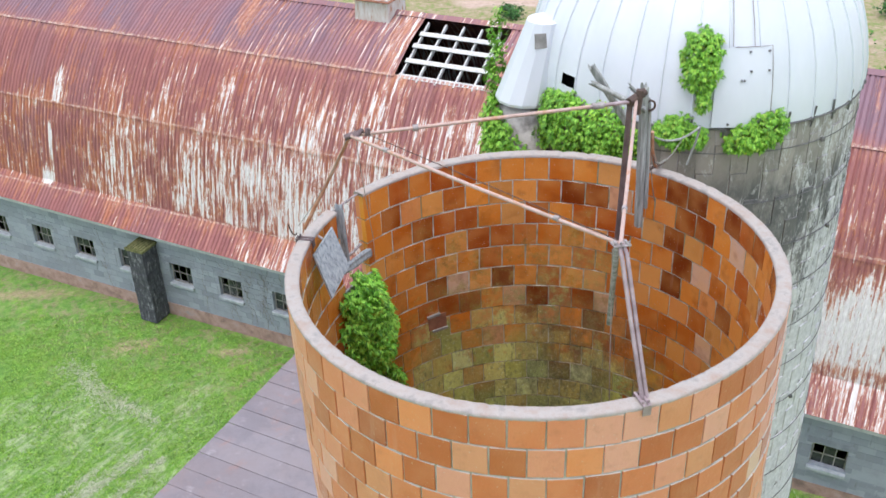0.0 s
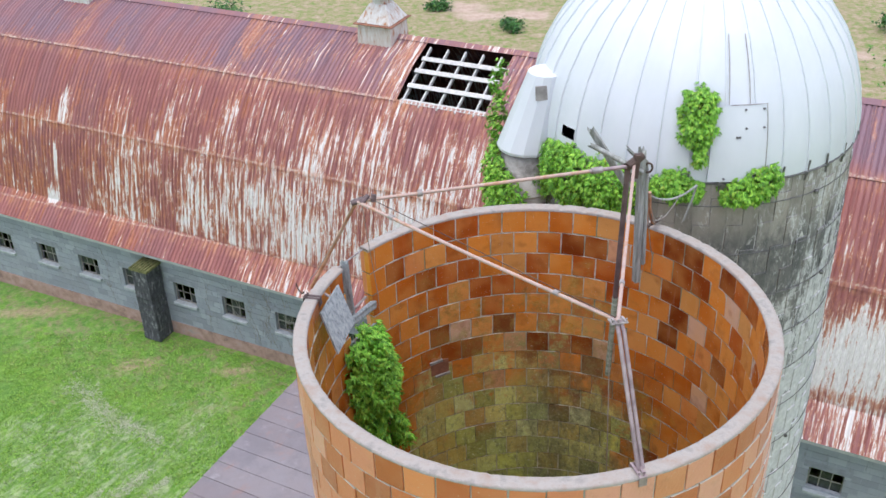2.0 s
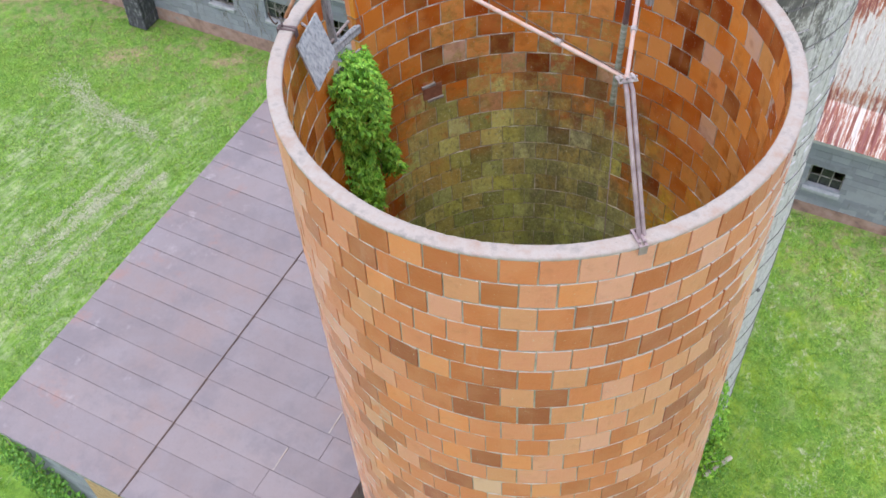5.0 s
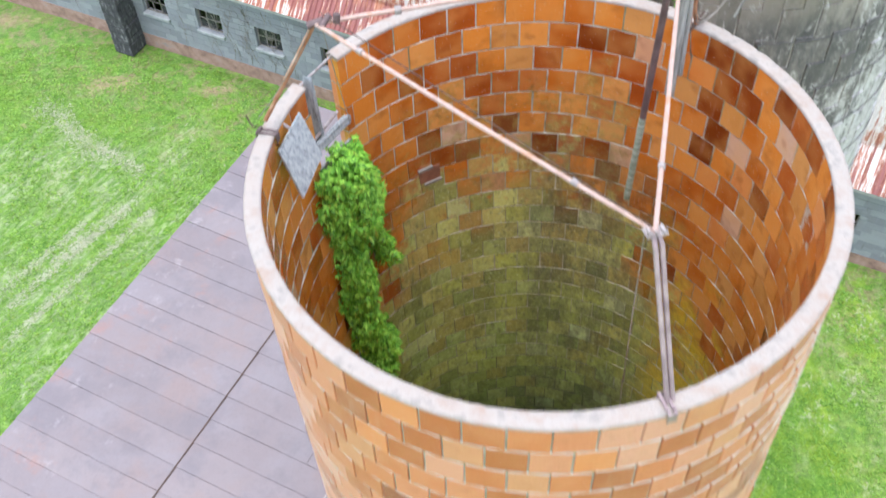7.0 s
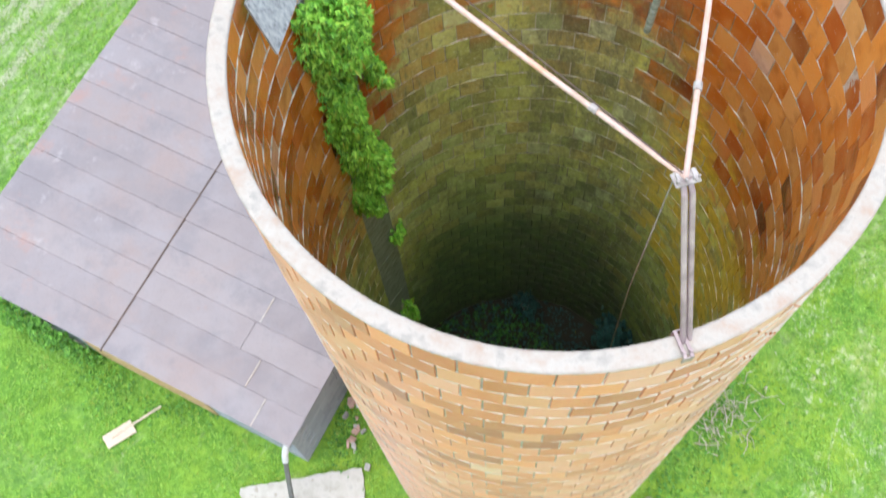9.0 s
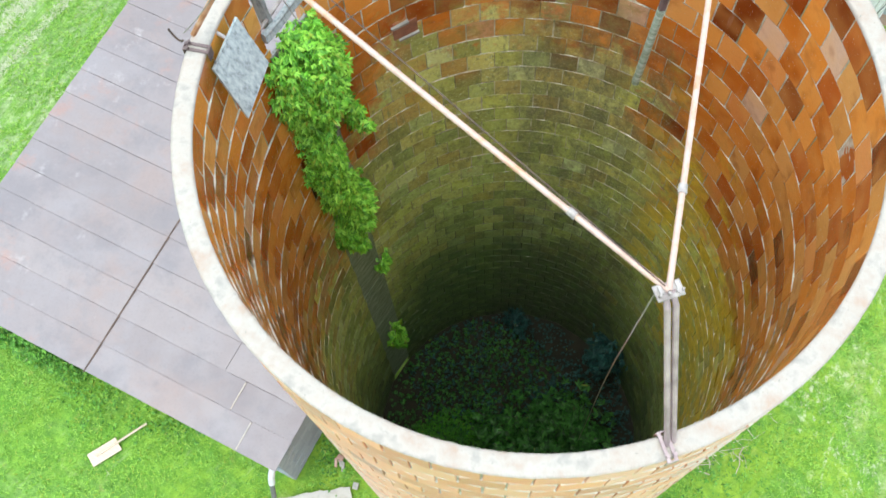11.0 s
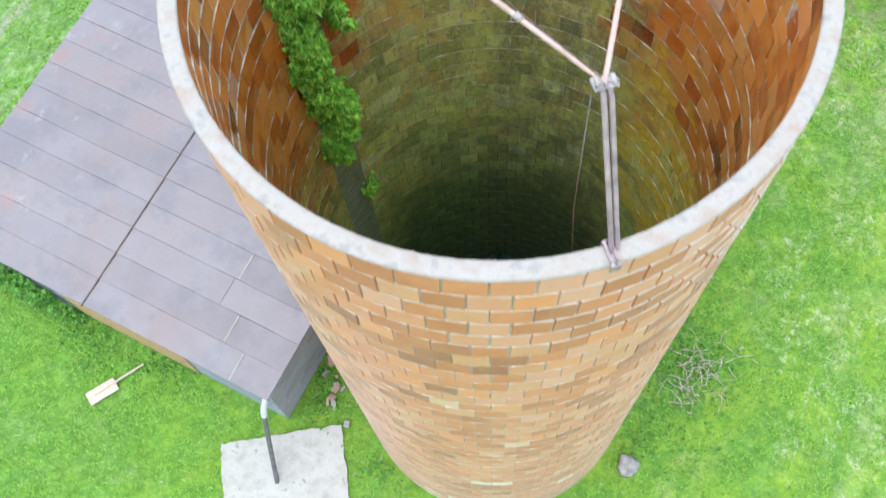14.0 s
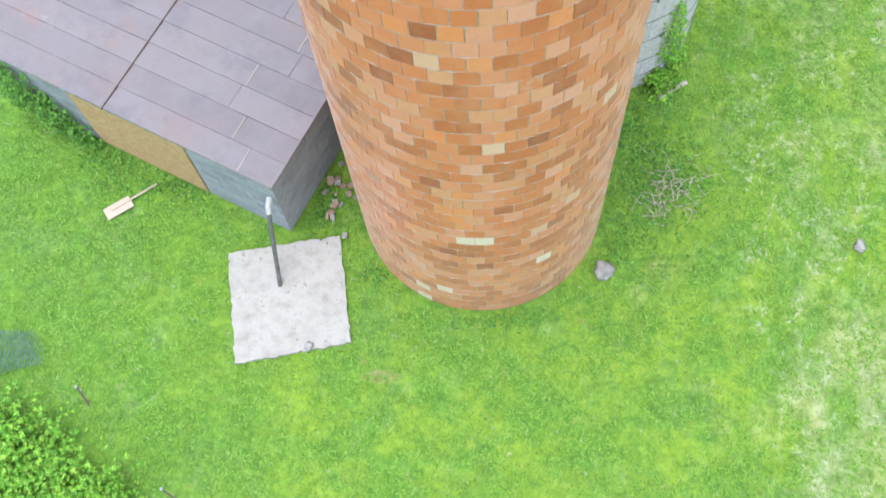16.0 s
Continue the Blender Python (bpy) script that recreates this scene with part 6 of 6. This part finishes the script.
# ---------------------------------------------------------------- yard
def build_yard():
    slab = thing("concrete_pad", "pale square concrete pad set in the lawn", "concrete pad", (-3.95, -2.2, 0))
    rng = random.Random(6)
    c = [Vector((-5.24, -1.2, 0)), Vector((-2.95, -0.85, 0)), Vector((-2.68, -3.13, 0)), Vector((-4.97, -3.54, 0))]
    rim = []
    for a, b in zip(c, c[1:] + c[:1]):
        rim += [a.lerp(b, k / 28) + Vector((rng.uniform(-0.022, 0.022), rng.uniform(-0.022, 0.022), 0)) for k in range(28)]
    bm = bmesh.new()
    lo, hi = [bm.verts.new(p + Vector((0, 0, -0.1))) for p in rim], [bm.verts.new(p + Vector((0, 0, 0.05))) for p in rim]
    bm.faces.new(hi)
    for k in range(len(rim)):
        bm.faces.new((lo[k], lo[(k + 1) % len(rim)], hi[(k + 1) % len(rim)], hi[k]))
    part("slab", bm, CONCRETE_PAD, slab)
    pipe = thing("leaning_pipe", "grey steel service pipe leaning from the pad to the shed corner", "pipe", (-4.14, -1.92, 0.05))
    part("pipe", tube([(-4.14, -1.92, 0.02), (-4.13, -1.2, 1.25), (-4.12, -0.98, 1.62)], 0.045, 12), SERVICE_PIPE, pipe)
    part("elbow", tube([(-4.12, -0.98, 1.6), (-4.12, -0.9, 1.7), (-4.1, -0.7, 1.72)], 0.06, 12), TRIM, pipe, "pale elbow into the wall")
    board = thing("loose_board", "pale bare board with a stick lying on the grass", "board", (-7.6, -0.13, 0.0))
    part("board", box(0.6, 0.27, 0.03, 0.004, pose(-7.62, -0.13, 0.05, 3, 0, 32)), NEW_WOOD, board)
    part("stick", tube([(-7.75, -0.2, 0.085), (-6.86, 0.4, 0.06)], 0.022, 7), NEW_WOOD, board)
    for name, label, p, size, seed in (("boulder", "pale lumpy boulder beside the silo foot", (2.45, -1.75, 0.08), 0.2, 1), ("stone", "small pale stone on the lawn", (7.64, -1.32, 0.04), 0.12, 2),
                                       ("stone", "small stone lying on the pad", (-3.5, -3.2, 0.08), 0.09, 4)):
        bm = bmesh.new()
        bmesh.ops.create_icosphere(bm, subdivisions=3, radius=size)
        for v in bm.verts:
            v.co *= 1 + 0.5 * noise.noise(v.co / size * 0.9 + Vector((seed, 0, 0))) + 0.3 * noise.noise(v.co / size * 2.6 + Vector((0, seed, 0)))
            v.co.z *= 0.6
        bmesh.ops.translate(bm, verts=bm.verts, vec=p)
        tagged(part(name, bm, ROCK, None, "", True), label, "stone")
    branches = thing("branch_pile", "heap of dead grey branches on the grass", "branches", (3.95, -0.1, 0))
    for k in range(60):
        x, y = 3.95 + rng.gauss(0, 0.36), -0.05 + rng.gauss(0, 0.36)
        a, n = rng.uniform(0, 6.28), rng.uniform(0.25, 0.75)
        pts = [Vector((x + math.cos(a) * n * f, y + math.sin(a) * n * f, 0.06 + 0.12 * math.sin(3 * f) + rng.uniform(-0.03, 0.03))) for f in (-0.5, -0.15, 0.2, 0.5)]
        pts[1] += Vector((rng.uniform(-0.08, 0.08), rng.uniform(-0.08, 0.08), 0))
        pts[2] += Vector((rng.uniform(-0.1, 0.1), rng.uniform(-0.1, 0.1), 0))
        part("branch", tube(pts, rng.uniform(0.006, 0.016), 5, 0.4), TWIG, branches)
    log = thing("fallen_post", "short grey post lying in the grass", "post", (4.2, 2.35, 0))
    part("log", tube([(3.88, 2.15, 0.05), (4.2, 2.36, 0.06), (4.52, 2.56, 0.05)], 0.05, 8), TWIG, log)
    heap = thing("rubble", "broken tile rubble between the shed and the silo", "rubble", (-3.0, 0.45, 0))
    for k in range(26):
        bm = box(rng.uniform(0.06, 0.18), rng.uniform(0.05, 0.14), rng.uniform(0.03, 0.07), 0.008, pose(-3.03 + rng.gauss(0, 0.13), 0.2 + rng.gauss(0, 0.5), 0.05, rng.uniform(-25, 25), rng.uniform(-25, 25), rng.uniform(0, 180)))
        part("fragment", bm, PLINTH if k % 3 else ROCK, heap)
    net = thing("wire_netting", "crumpled blue-green netting on the lawn", "netting", (-9.2, -3.2, 0))
    bm = bmesh.new()
    for k in range(18):
        t = k / 17
        add_tube(bm, [(-10.3 + 1.5 * t, -3.9 + 0.5 * t, 0.05), (-10.0 + 1.2 * t, -3.3 + 0.1 * t, 0.16 + 0.07 * math.sin(5 * t)), (-10.2 + 1.1 * t, -2.75, 0.05)], 0.006, 4)
        add_tube(bm, [(-10.3, -3.8 + 1.05 * t, 0.08), (-9.5, -3.6 + 0.8 * t, 0.17 + 0.04 * math.sin(9 * t)), (-8.8 - 0.4 * t, -3.45 + 0.6 * t, 0.07)], 0.006, 4)
    part("mesh", bm, TARP, net)
    for p, q in (((-7.78, -4.3, 0), (-7.98, -3.98, 0.3)), ((-5.9, -6.15, 0), (-6.15, -5.95, 0.3))):
        st = thing("stake", "short dark stake with a white top standing in the lawn", "stake", p)
        part("shaft", tube([p, q], 0.018, 6), PIPE_DARK, st)
        part("cap", tube([q, (q[0] + 0.02, q[1] - 0.02, q[2] + 0.05)], 0.03, 6), SILL, st)


build_yard()
bush("shrub", "leafy green shrub at the lawn's edge", (-8.6, -5.9, 0), 1.5, 0.9, 3200, LEAF, 0.1, 51)
bush("shrub", "leafy green shrub at the lawn's edge", (-9.7, -5.0, 0), 1.2, 0.8, 2000, LEAF, 0.1, 52)
bush("shrub", "leafy green shrub at the lawn's edge", (-7.3, -6.4, 0), 1.0, 0.7, 1500, LEAF, 0.09, 53)
vine("creeper", "dark green creeper over the end of the shed front", [(9.3, 1.3, 0.55, 0.9), (8.7, 0.8, 0.5, 0.7), (8.2, 0.4, 0.4, 0.4), (9.8, 1.9, 0.35, 0.5)], 1500, LEAF_WEED,
     lambda u, z, off: (shed_point(u, -2.53 - off, max(0.04, z)), -V), 0.08, 0.4, 54)
vine("creeper", "bright creeper climbing the foot of the stave silo", [(-52, 1.6, 7, 1.1), (-44, 0.5, 8, 0.6)], 420, LEAF, stave_outside, 0.08, 0.25, 56)
bush("weeds", "weeds growing at the stave silo foot", (3.9, 2.4, 0), 0.45, 0.6, 300, LEAF, 0.08, 55, 5, "weeds")
for bx, by, bs in ((-13.5, 49.0, 1.5), (3.0, 46.0, 0.8), (-1.0, 50.0, 0.7), (24.0, 44.0, 1.2), (7.5, 44.0, 0.7)):
    bush("field_bush", "low bush in the rough field behind the barn", (bx, by, 0), bs, bs * 0.7, 500, LEAF_DIM, 0.16, int(bx * 7 + 200), 3)


SWATHS = (((-11.4, 7.4), (-8.7, 11.3), 0.06), ((-11.7, 8.3), (-9.2, 11.7), 0.07), ((-11.5, 14.4), (-9.2, 12.6), 0.1), ((-10.9, 9.6), (-9.4, 11.4), 0.12), ((-12.4, 8.2), (-10.4, 10.9), 0.06), ((-12.5, 15.5), (-10.5, 13.2), 0.2))


def build_grass():
    """Tufts of blades over the lawn, denser near the buildings."""
    rng = random.Random(77)
    for name, material, count, label in (("grass", GRASS_TUFT, 100000, "short green lawn grass"), ("dry_grass", DRY_TUFT, 4200, "dry mown hay on the lawn")):
        verts, faces = [], []
        made = 0
        while made < count:
            x, y = rng.uniform(-16, 12), rng.uniform(-9, 18)
            if 0.438 * x + 0.899 * y > 11.6 or math.hypot(x, y) < 2.6 or math.hypot(x - 2.5, y - 4.6) < 2.3:
                continue
            u, v = U.x * x + U.y * y, V.x * x + V.y * y
            if 3.0 < u < 10 and -2.6 < v < 8.5 or (-5.02 < x < -2.9 and -3.2 < y < -1.16):
                continue
            if material is DRY_TUFT and noise.noise((x * 0.45 + 3, y * 0.9, 1.7)) < 0.18:
                if rng.random() > 0.02:
                    continue
            if material is GRASS_TUFT and noise.noise((x * 1.6, y * 1.6, 5.2)) + 0.5 * noise.noise((x * 4.5, y * 4.5, 1.2)) < rng.uniform(-0.6, 0.35):
                continue
            made += 1
            if material is DRY_TUFT and made % 12:
                a, b, wide = rng.choices(SWATHS, [math.dist(q[0], q[1]) * (q[2] + 0.1) for q in SWATHS])[0]
                f = rng.random()
                x, y = a[0] + (b[0] - a[0]) * f + rng.gauss(0, wide), a[1] + (b[1] - a[1]) * f + rng.gauss(0, wide)
            h = rng.uniform(0.02, 0.07) if material is GRASS_TUFT else rng.uniform(0.01, 0.03)
            z = ground_height(x, y)
            for _ in range(3):
                a, n = rng.uniform(0, 6.28), rng.uniform(0.04, 0.11)
                i = len(verts)
                c, s = math.cos(a), math.sin(a)
                verts += [(x - s * 0.009, y + c * 0.009, z), (x + s * 0.009, y - c * 0.009, z), (x + c * n, y + s * n, z + h)]
                faces.append((i, i + 1, i + 2))
        tagged(raw(name, verts, faces, material), label, "grass", kind="stuff")


build_grass()


def build_weeds(name, label, patches, material, size, height, seed):
    """Broad-leaved weeds thickly strewn over oval patches (x, y, rx, ry, how many)."""
    rng = random.Random(seed)
    verts, faces = [], []
    for cx, cy, rx, ry, count in patches:
        for _ in range(count):
            x, y = cx + rng.gauss(0, rx * 0.5), cy + rng.gauss(0, ry * 0.5)
            if math.hypot(x, y) < 2.58:
                continue
            p = Vector((x, y, ground_height(x, y) + height * rng.random() ** 1.6))
            palmate(verts, faces, rng, p, (rng.uniform(-0.5, 0.5), rng.uniform(-0.5, 0.5), 1.6), size * rng.uniform(0.6, 1.4), 3)
    tagged(raw(name, verts, faces, material), label, "weeds", kind="stuff")


build_weeds("weeds", "rank green weeds round the silo and shed foot",
            ((3.6, 0.3, 1.1, 1.6, 1500), (3.1, 1.6, 0.6, 0.8, 500), (2.6, -1.3, 0.5, 0.5, 160), (-3.3, 0.0, 0.35, 1.0, 380), (-6.5, 0.4, 1.9, 0.35, 420), (-8.0, 1.0, 0.8, 0.4, 260),
             (-2.2, -1.7, 0.5, 0.3, 140), (0.3, -2.75, 1.4, 0.2, 160), (3.9, 2.5, 0.5, 0.6, 300)), LEAF_WEED, 0.07, 0.14, 61)
build_weeds("field_weeds", "sparse weeds over the rough field behind the barn",
            [(-30 + 5.5 * k + 3 * math.sin(k * 2.3), 29 + 1.6 * k * (k < 4) + 5 * math.sin(k * 1.7) + (26 - k) * 0.45, 5.0, 4.0, 150) for k in range(14)], LEAF_WEED, 0.2, 0.3, 62)

# ---------------------------------------------------------------- counted pieces of walls and roofs
build_sheets()
build_shed_roof_sheets()


# tiles that stand out from the rest: course from the top, place round the ring
TONE_SETS = {
    "orange": ((0, 0), (0, 1), (0, 49), (1, 0), (1, 49), (2, 1), (3, 0)),
    "dark": ((1, 22), (1, 23), (1, 31), (2, 30), (5, 29), (6, 23), (6, 25), (6, 28), (7, 22), (7, 25), (8, 24), (0, 14), (0, 16), (1, 17), (3, 18), (2, 19), (4, 16)),
    "red": ((0, 28), (0, 29), (0, 48), (1, 45), (1, 47), (2, 43), (0, 6), (1, 3), (1, 4), (2, 2), (2, 15), (0, 15)),
    "pale": ((1, 21), (5, 28), (6, 22), (6, 26), (8, 27), (6, 17), (1, 15), (3, 17)),
    "bright": ((1, 27), (8, 23), (3, 13), (2, 46), (1, 1)),
    "pink": ((1, 42), (2, 48), (4, 43), (0, 2), (0, 3), (0, 5), (1, 12), (1, 19), (4, 17)),
    "tan": ((1, 48), (2, 0), (3, 45), (0, 4), (2, 5), (5, 16)),
    "white": ((30, 0), (30, 1), (35, 4), (39, 48), (40, 47), (42, 47)),
}
TONE_OF = {spot: tone for tone, spots in TONE_SETS.items() for spot in spots}
BROKEN = ((113.4, 119.8, 10.79, 11.0, 0.008, CUPOLA_RUST), (115.6, 120.2, 10.99, 11.025, 0.03, ROCK), (113.2, 118.6, 10.76, 10.79, 0.03, ROCK))


def build_tiles():
    """The top six courses tile by tile; the courses below in one mesh."""
    gap = 0.32
    width = 2 * math.sin(radians((STEP - gap) / 2)) * R_TOP
    inner = width * (R_TOP - WALL) / R_TOP
    bm = bmesh.new()
    h = COURSE - 0.012
    v = [bm.verts.new(c) for z in (-h / 2, h / 2) for c in ((0, -width / 2, z), (0, width / 2, z), (-WALL, inner / 2, z), (-WALL, -inner / 2, z))]
    for q in ((0, 3, 2, 1), (4, 5, 6, 7), (0, 1, 5, 4), (1, 2, 6, 5), (2, 3, 7, 6), (3, 0, 4, 7)):
        bm.faces.new([v[k] for k in q])
    bmesh.ops.bevel(bm, geom=list(bm.edges), offset=0.004, segments=1, affect="EDGES")
    plain_tile = mesh_of(bm, "tile", TILES["orange"])
    meshes = {}
    for tone in GLAZE:
        meshes[tone] = plain_tile.copy()
        meshes[tone].materials[0] = TILES[tone]
    rng = random.Random(12)
    lower, jambs = {tone: ([], []) for tone in GLAZE}, {tone: ([], []) for tone in GLAZE}
    for k in range(COURSES):
        top = COURSES - 1 - k
        z = (top + 0.5) * COURSE
        start = -100.2 + (0 if k % 2 == 0 else STEP / 2)
        for j in range(PER_RING):
            dice = rng.random()
            tone = TONE_OF.get((k, j)) or ("dark" if dice < 0.035 + 0.06 * (4 < k < 9) else "red" if dice < 0.19 else "tan" if dice < 0.27 else "pink" if dice < 0.32 else "bright" if dice < 0.37 else "pale" if dice < 0.378 else "orange")
            a0 = (start + j * STEP - SLOT_B) % 360 + SLOT_B
            a1 = a0 + STEP
            end = SLOT_A + 360
            if a0 > end:
                # the tile that starts inside the slot: keep what lies beyond its far jamb
                a0, a1 = SLOT_B, a1 - 360
                if a1 - a0 < 0.6:
                    continue
            elif a1 > end:
                a1 = end
                if a1 - a0 < 0.6:
                    continue
            full = a1 - a0 > STEP - 0.01
            off = rng.uniform(-0.003, 0.002)
            if full and k < 6:
                mid = (a0 + a1) / 2
                p = silo_point(mid, 0, z)
                c = silo_point(mid + 1, 0, z) - silo_point(mid - 1, 0, z)
                turn = math.degrees(math.atan2(c.y, c.x)) - 90
                piece("tile", meshes[tone], Matrix.Translation(p + Vector((0, 0, rng.uniform(-0.004, 0.004)))) @ pose(off, 0, 0, rng.uniform(-0.7, 0.7), 0, turn + rng.uniform(-0.5, 0.5)), silo_wall)
            else:
                sink = rng.uniform(-0.005, 0.003) * (1.0 if k < 22 else 0.25) if k >= 6 else 0.0
                z0, z1 = z - h / 2 + rng.uniform(-0.004, 0.004), z + h / 2 + rng.uniform(-0.004, 0.004)
                wedge(*(lower if k >= 6 else jambs)[tone], a0 + (gap / 2 + rng.uniform(-0.08, 0.08) if a0 > SLOT_B + 0.01 else 0), a1 - (gap / 2 + rng.uniform(-0.08, 0.08) if a1 < end - 0.01 else 0), z0, z1, -WALL + sink, off)
    for a0, a1, z0, z1, proud, mat in BROKEN:
        v, f = [], []
        wedge(v, f, a0, a1, z0, z1, -WALL - proud, -WALL + 0.01)
        raw("broken_tile", v, f, mat, silo_wall, "broken tile with pale shards")
    for tone in GLAZE:
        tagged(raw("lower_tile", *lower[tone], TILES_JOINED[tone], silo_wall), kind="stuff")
        if jambs[tone][0]:
            tagged(raw("jamb_tile", *jambs[tone], TILES_JOINED[tone], silo_wall), kind="stuff")


def build_staves():
    rng = random.Random(22)
    cols, height = 66, 0.76
    step = 360 / cols
    width = 2 * (STAVE_R) * math.sin(radians(step / 2)) - 0.007
    mesh = mesh_of(box(0.03, width, height - 0.005, 0.003), "stave", STAVE)
    verts, faces = [], []
    for c in range(cols):
        a = -180 + step * c
        z = -0.38 * (c % 2)
        while z < STAVE_H - 0.03:
            z0, z1 = max(0.0, z), min(STAVE_H - 0.02, z + height)
            off = rng.uniform(-0.0012, 0.0012)
            if z1 - z0 > 0.1:
                if z0 > 6.5 and -125 < a < -10 and z1 - z0 > height - 0.01:
                    p = stave_point(a, off, (z0 + z1) / 2)
                    piece("stave", mesh, Matrix.Translation(p) @ pose(0, 0, 0, 0, 0, a), stave_wall)
                else:
                    i = len(verts)
                    da = step / 2 - 0.09
                    verts += [stave_point(q, o, y) for y in (z0 + 0.006, z1 - 0.006) for q, o in ((a - da, 0.015 + off), (a + da, 0.015 + off), (a + da, -0.02), (a - da, -0.02))]
                    faces += [(i, i + 1, i + 5, i + 4), (i + 1, i + 2, i + 6, i + 5), (i + 3, i, i + 4, i + 7), (i + 4, i + 5, i + 6, i + 7), (i, i + 3, i + 2, i + 1)]
            z += height
    tagged(raw("far_stave", verts, faces, STAVE_JOINED, stave_wall), kind="stuff")


def build_blocks():
    mesh = mesh_of(box(0.392, 0.02, 0.19), "block", BLOCK)
    verts, faces = [], []
    made = 0
    for k in range(13):
        z = 0.44 + 0.2 * k
        zc = z + 0.1
        if zc > 2.9:
            continue
        s = S0 + (0.2 if k % 2 else 0)
        while s < S1:
            spans = [(s, s + 0.4)]
            for w in WINDOWS:
                pad = 0.15 if zc > WIN_TOP else 0.04 if zc < WIN_LOW else 0.0
                if WIN_LOW - 0.11 < zc < WIN_TOP + 0.2 and w - pad < s + 0.4 and w + WIN_W + pad > s:
                    spans = [(a, min(b, w - pad)) for a, b in spans] + [(max(a, w + WIN_W + pad), b) for a, b in spans]
            spans = [(a, b) for a, b in spans if b - a > 0.03]
            for a, b in spans:
                mid = (a + b) / 2
                if b - a > 0.399 and (-14.2 < mid < -8.0 and made < 150 or 1.6 < mid < 6.5 and made < 300):
                    made += 1
                    m = BARN @ pose(mid, WALL_Y - 0.001, zc + fall(mid, zc), 0, 1.26, 0)
                    piece("block", mesh, m, barn_wall)
                else:
                    i = len(verts)
                    e = (b - a) / 2 - 0.004
                    verts += [bpoint(q, n, y) for y in (zc - 0.095, zc + 0.095) for q, n in ((mid - e, WALL_Y - 0.011), (mid + e, WALL_Y - 0.011), (mid + e, WALL_Y + 0.005), (mid - e, WALL_Y + 0.005))]
                    faces += [(i, i + 1, i + 5, i + 4), (i + 1, i + 2, i + 6, i + 5), (i + 3, i, i + 4, i + 7), (i + 4, i + 5, i + 6, i + 7), (i, i + 3, i + 2, i + 1)]
            s += 0.4
    tagged(raw("wall_block", verts, faces, BLOCK_JOINED, barn_wall), kind="stuff")
    # shed walls
    for k in range(12):
        z = 0.1 + 0.2 * k
        for j in range(26):
            v = -2.28 + 0.4 * j + (0.2 if k % 2 else 0)
            if v < 7.9:
                piece("block", mesh, SHED @ pose(3.168, v + 0.2, z + 0.1, 0, 0, 90), shed_end)
        for u0, u1 in ((3.19, 5.12), (7.9, 9.75)):
            u = u0 + (0.2 if k % 2 else 0)
            while u + 0.39 < u1:
                piece("block", mesh, SHED @ pose(u + 0.2, -2.502, z + 0.1, 0, 0, 0), shed_front)
                u += 0.4


build_tiles()
build_staves()
build_blocks()
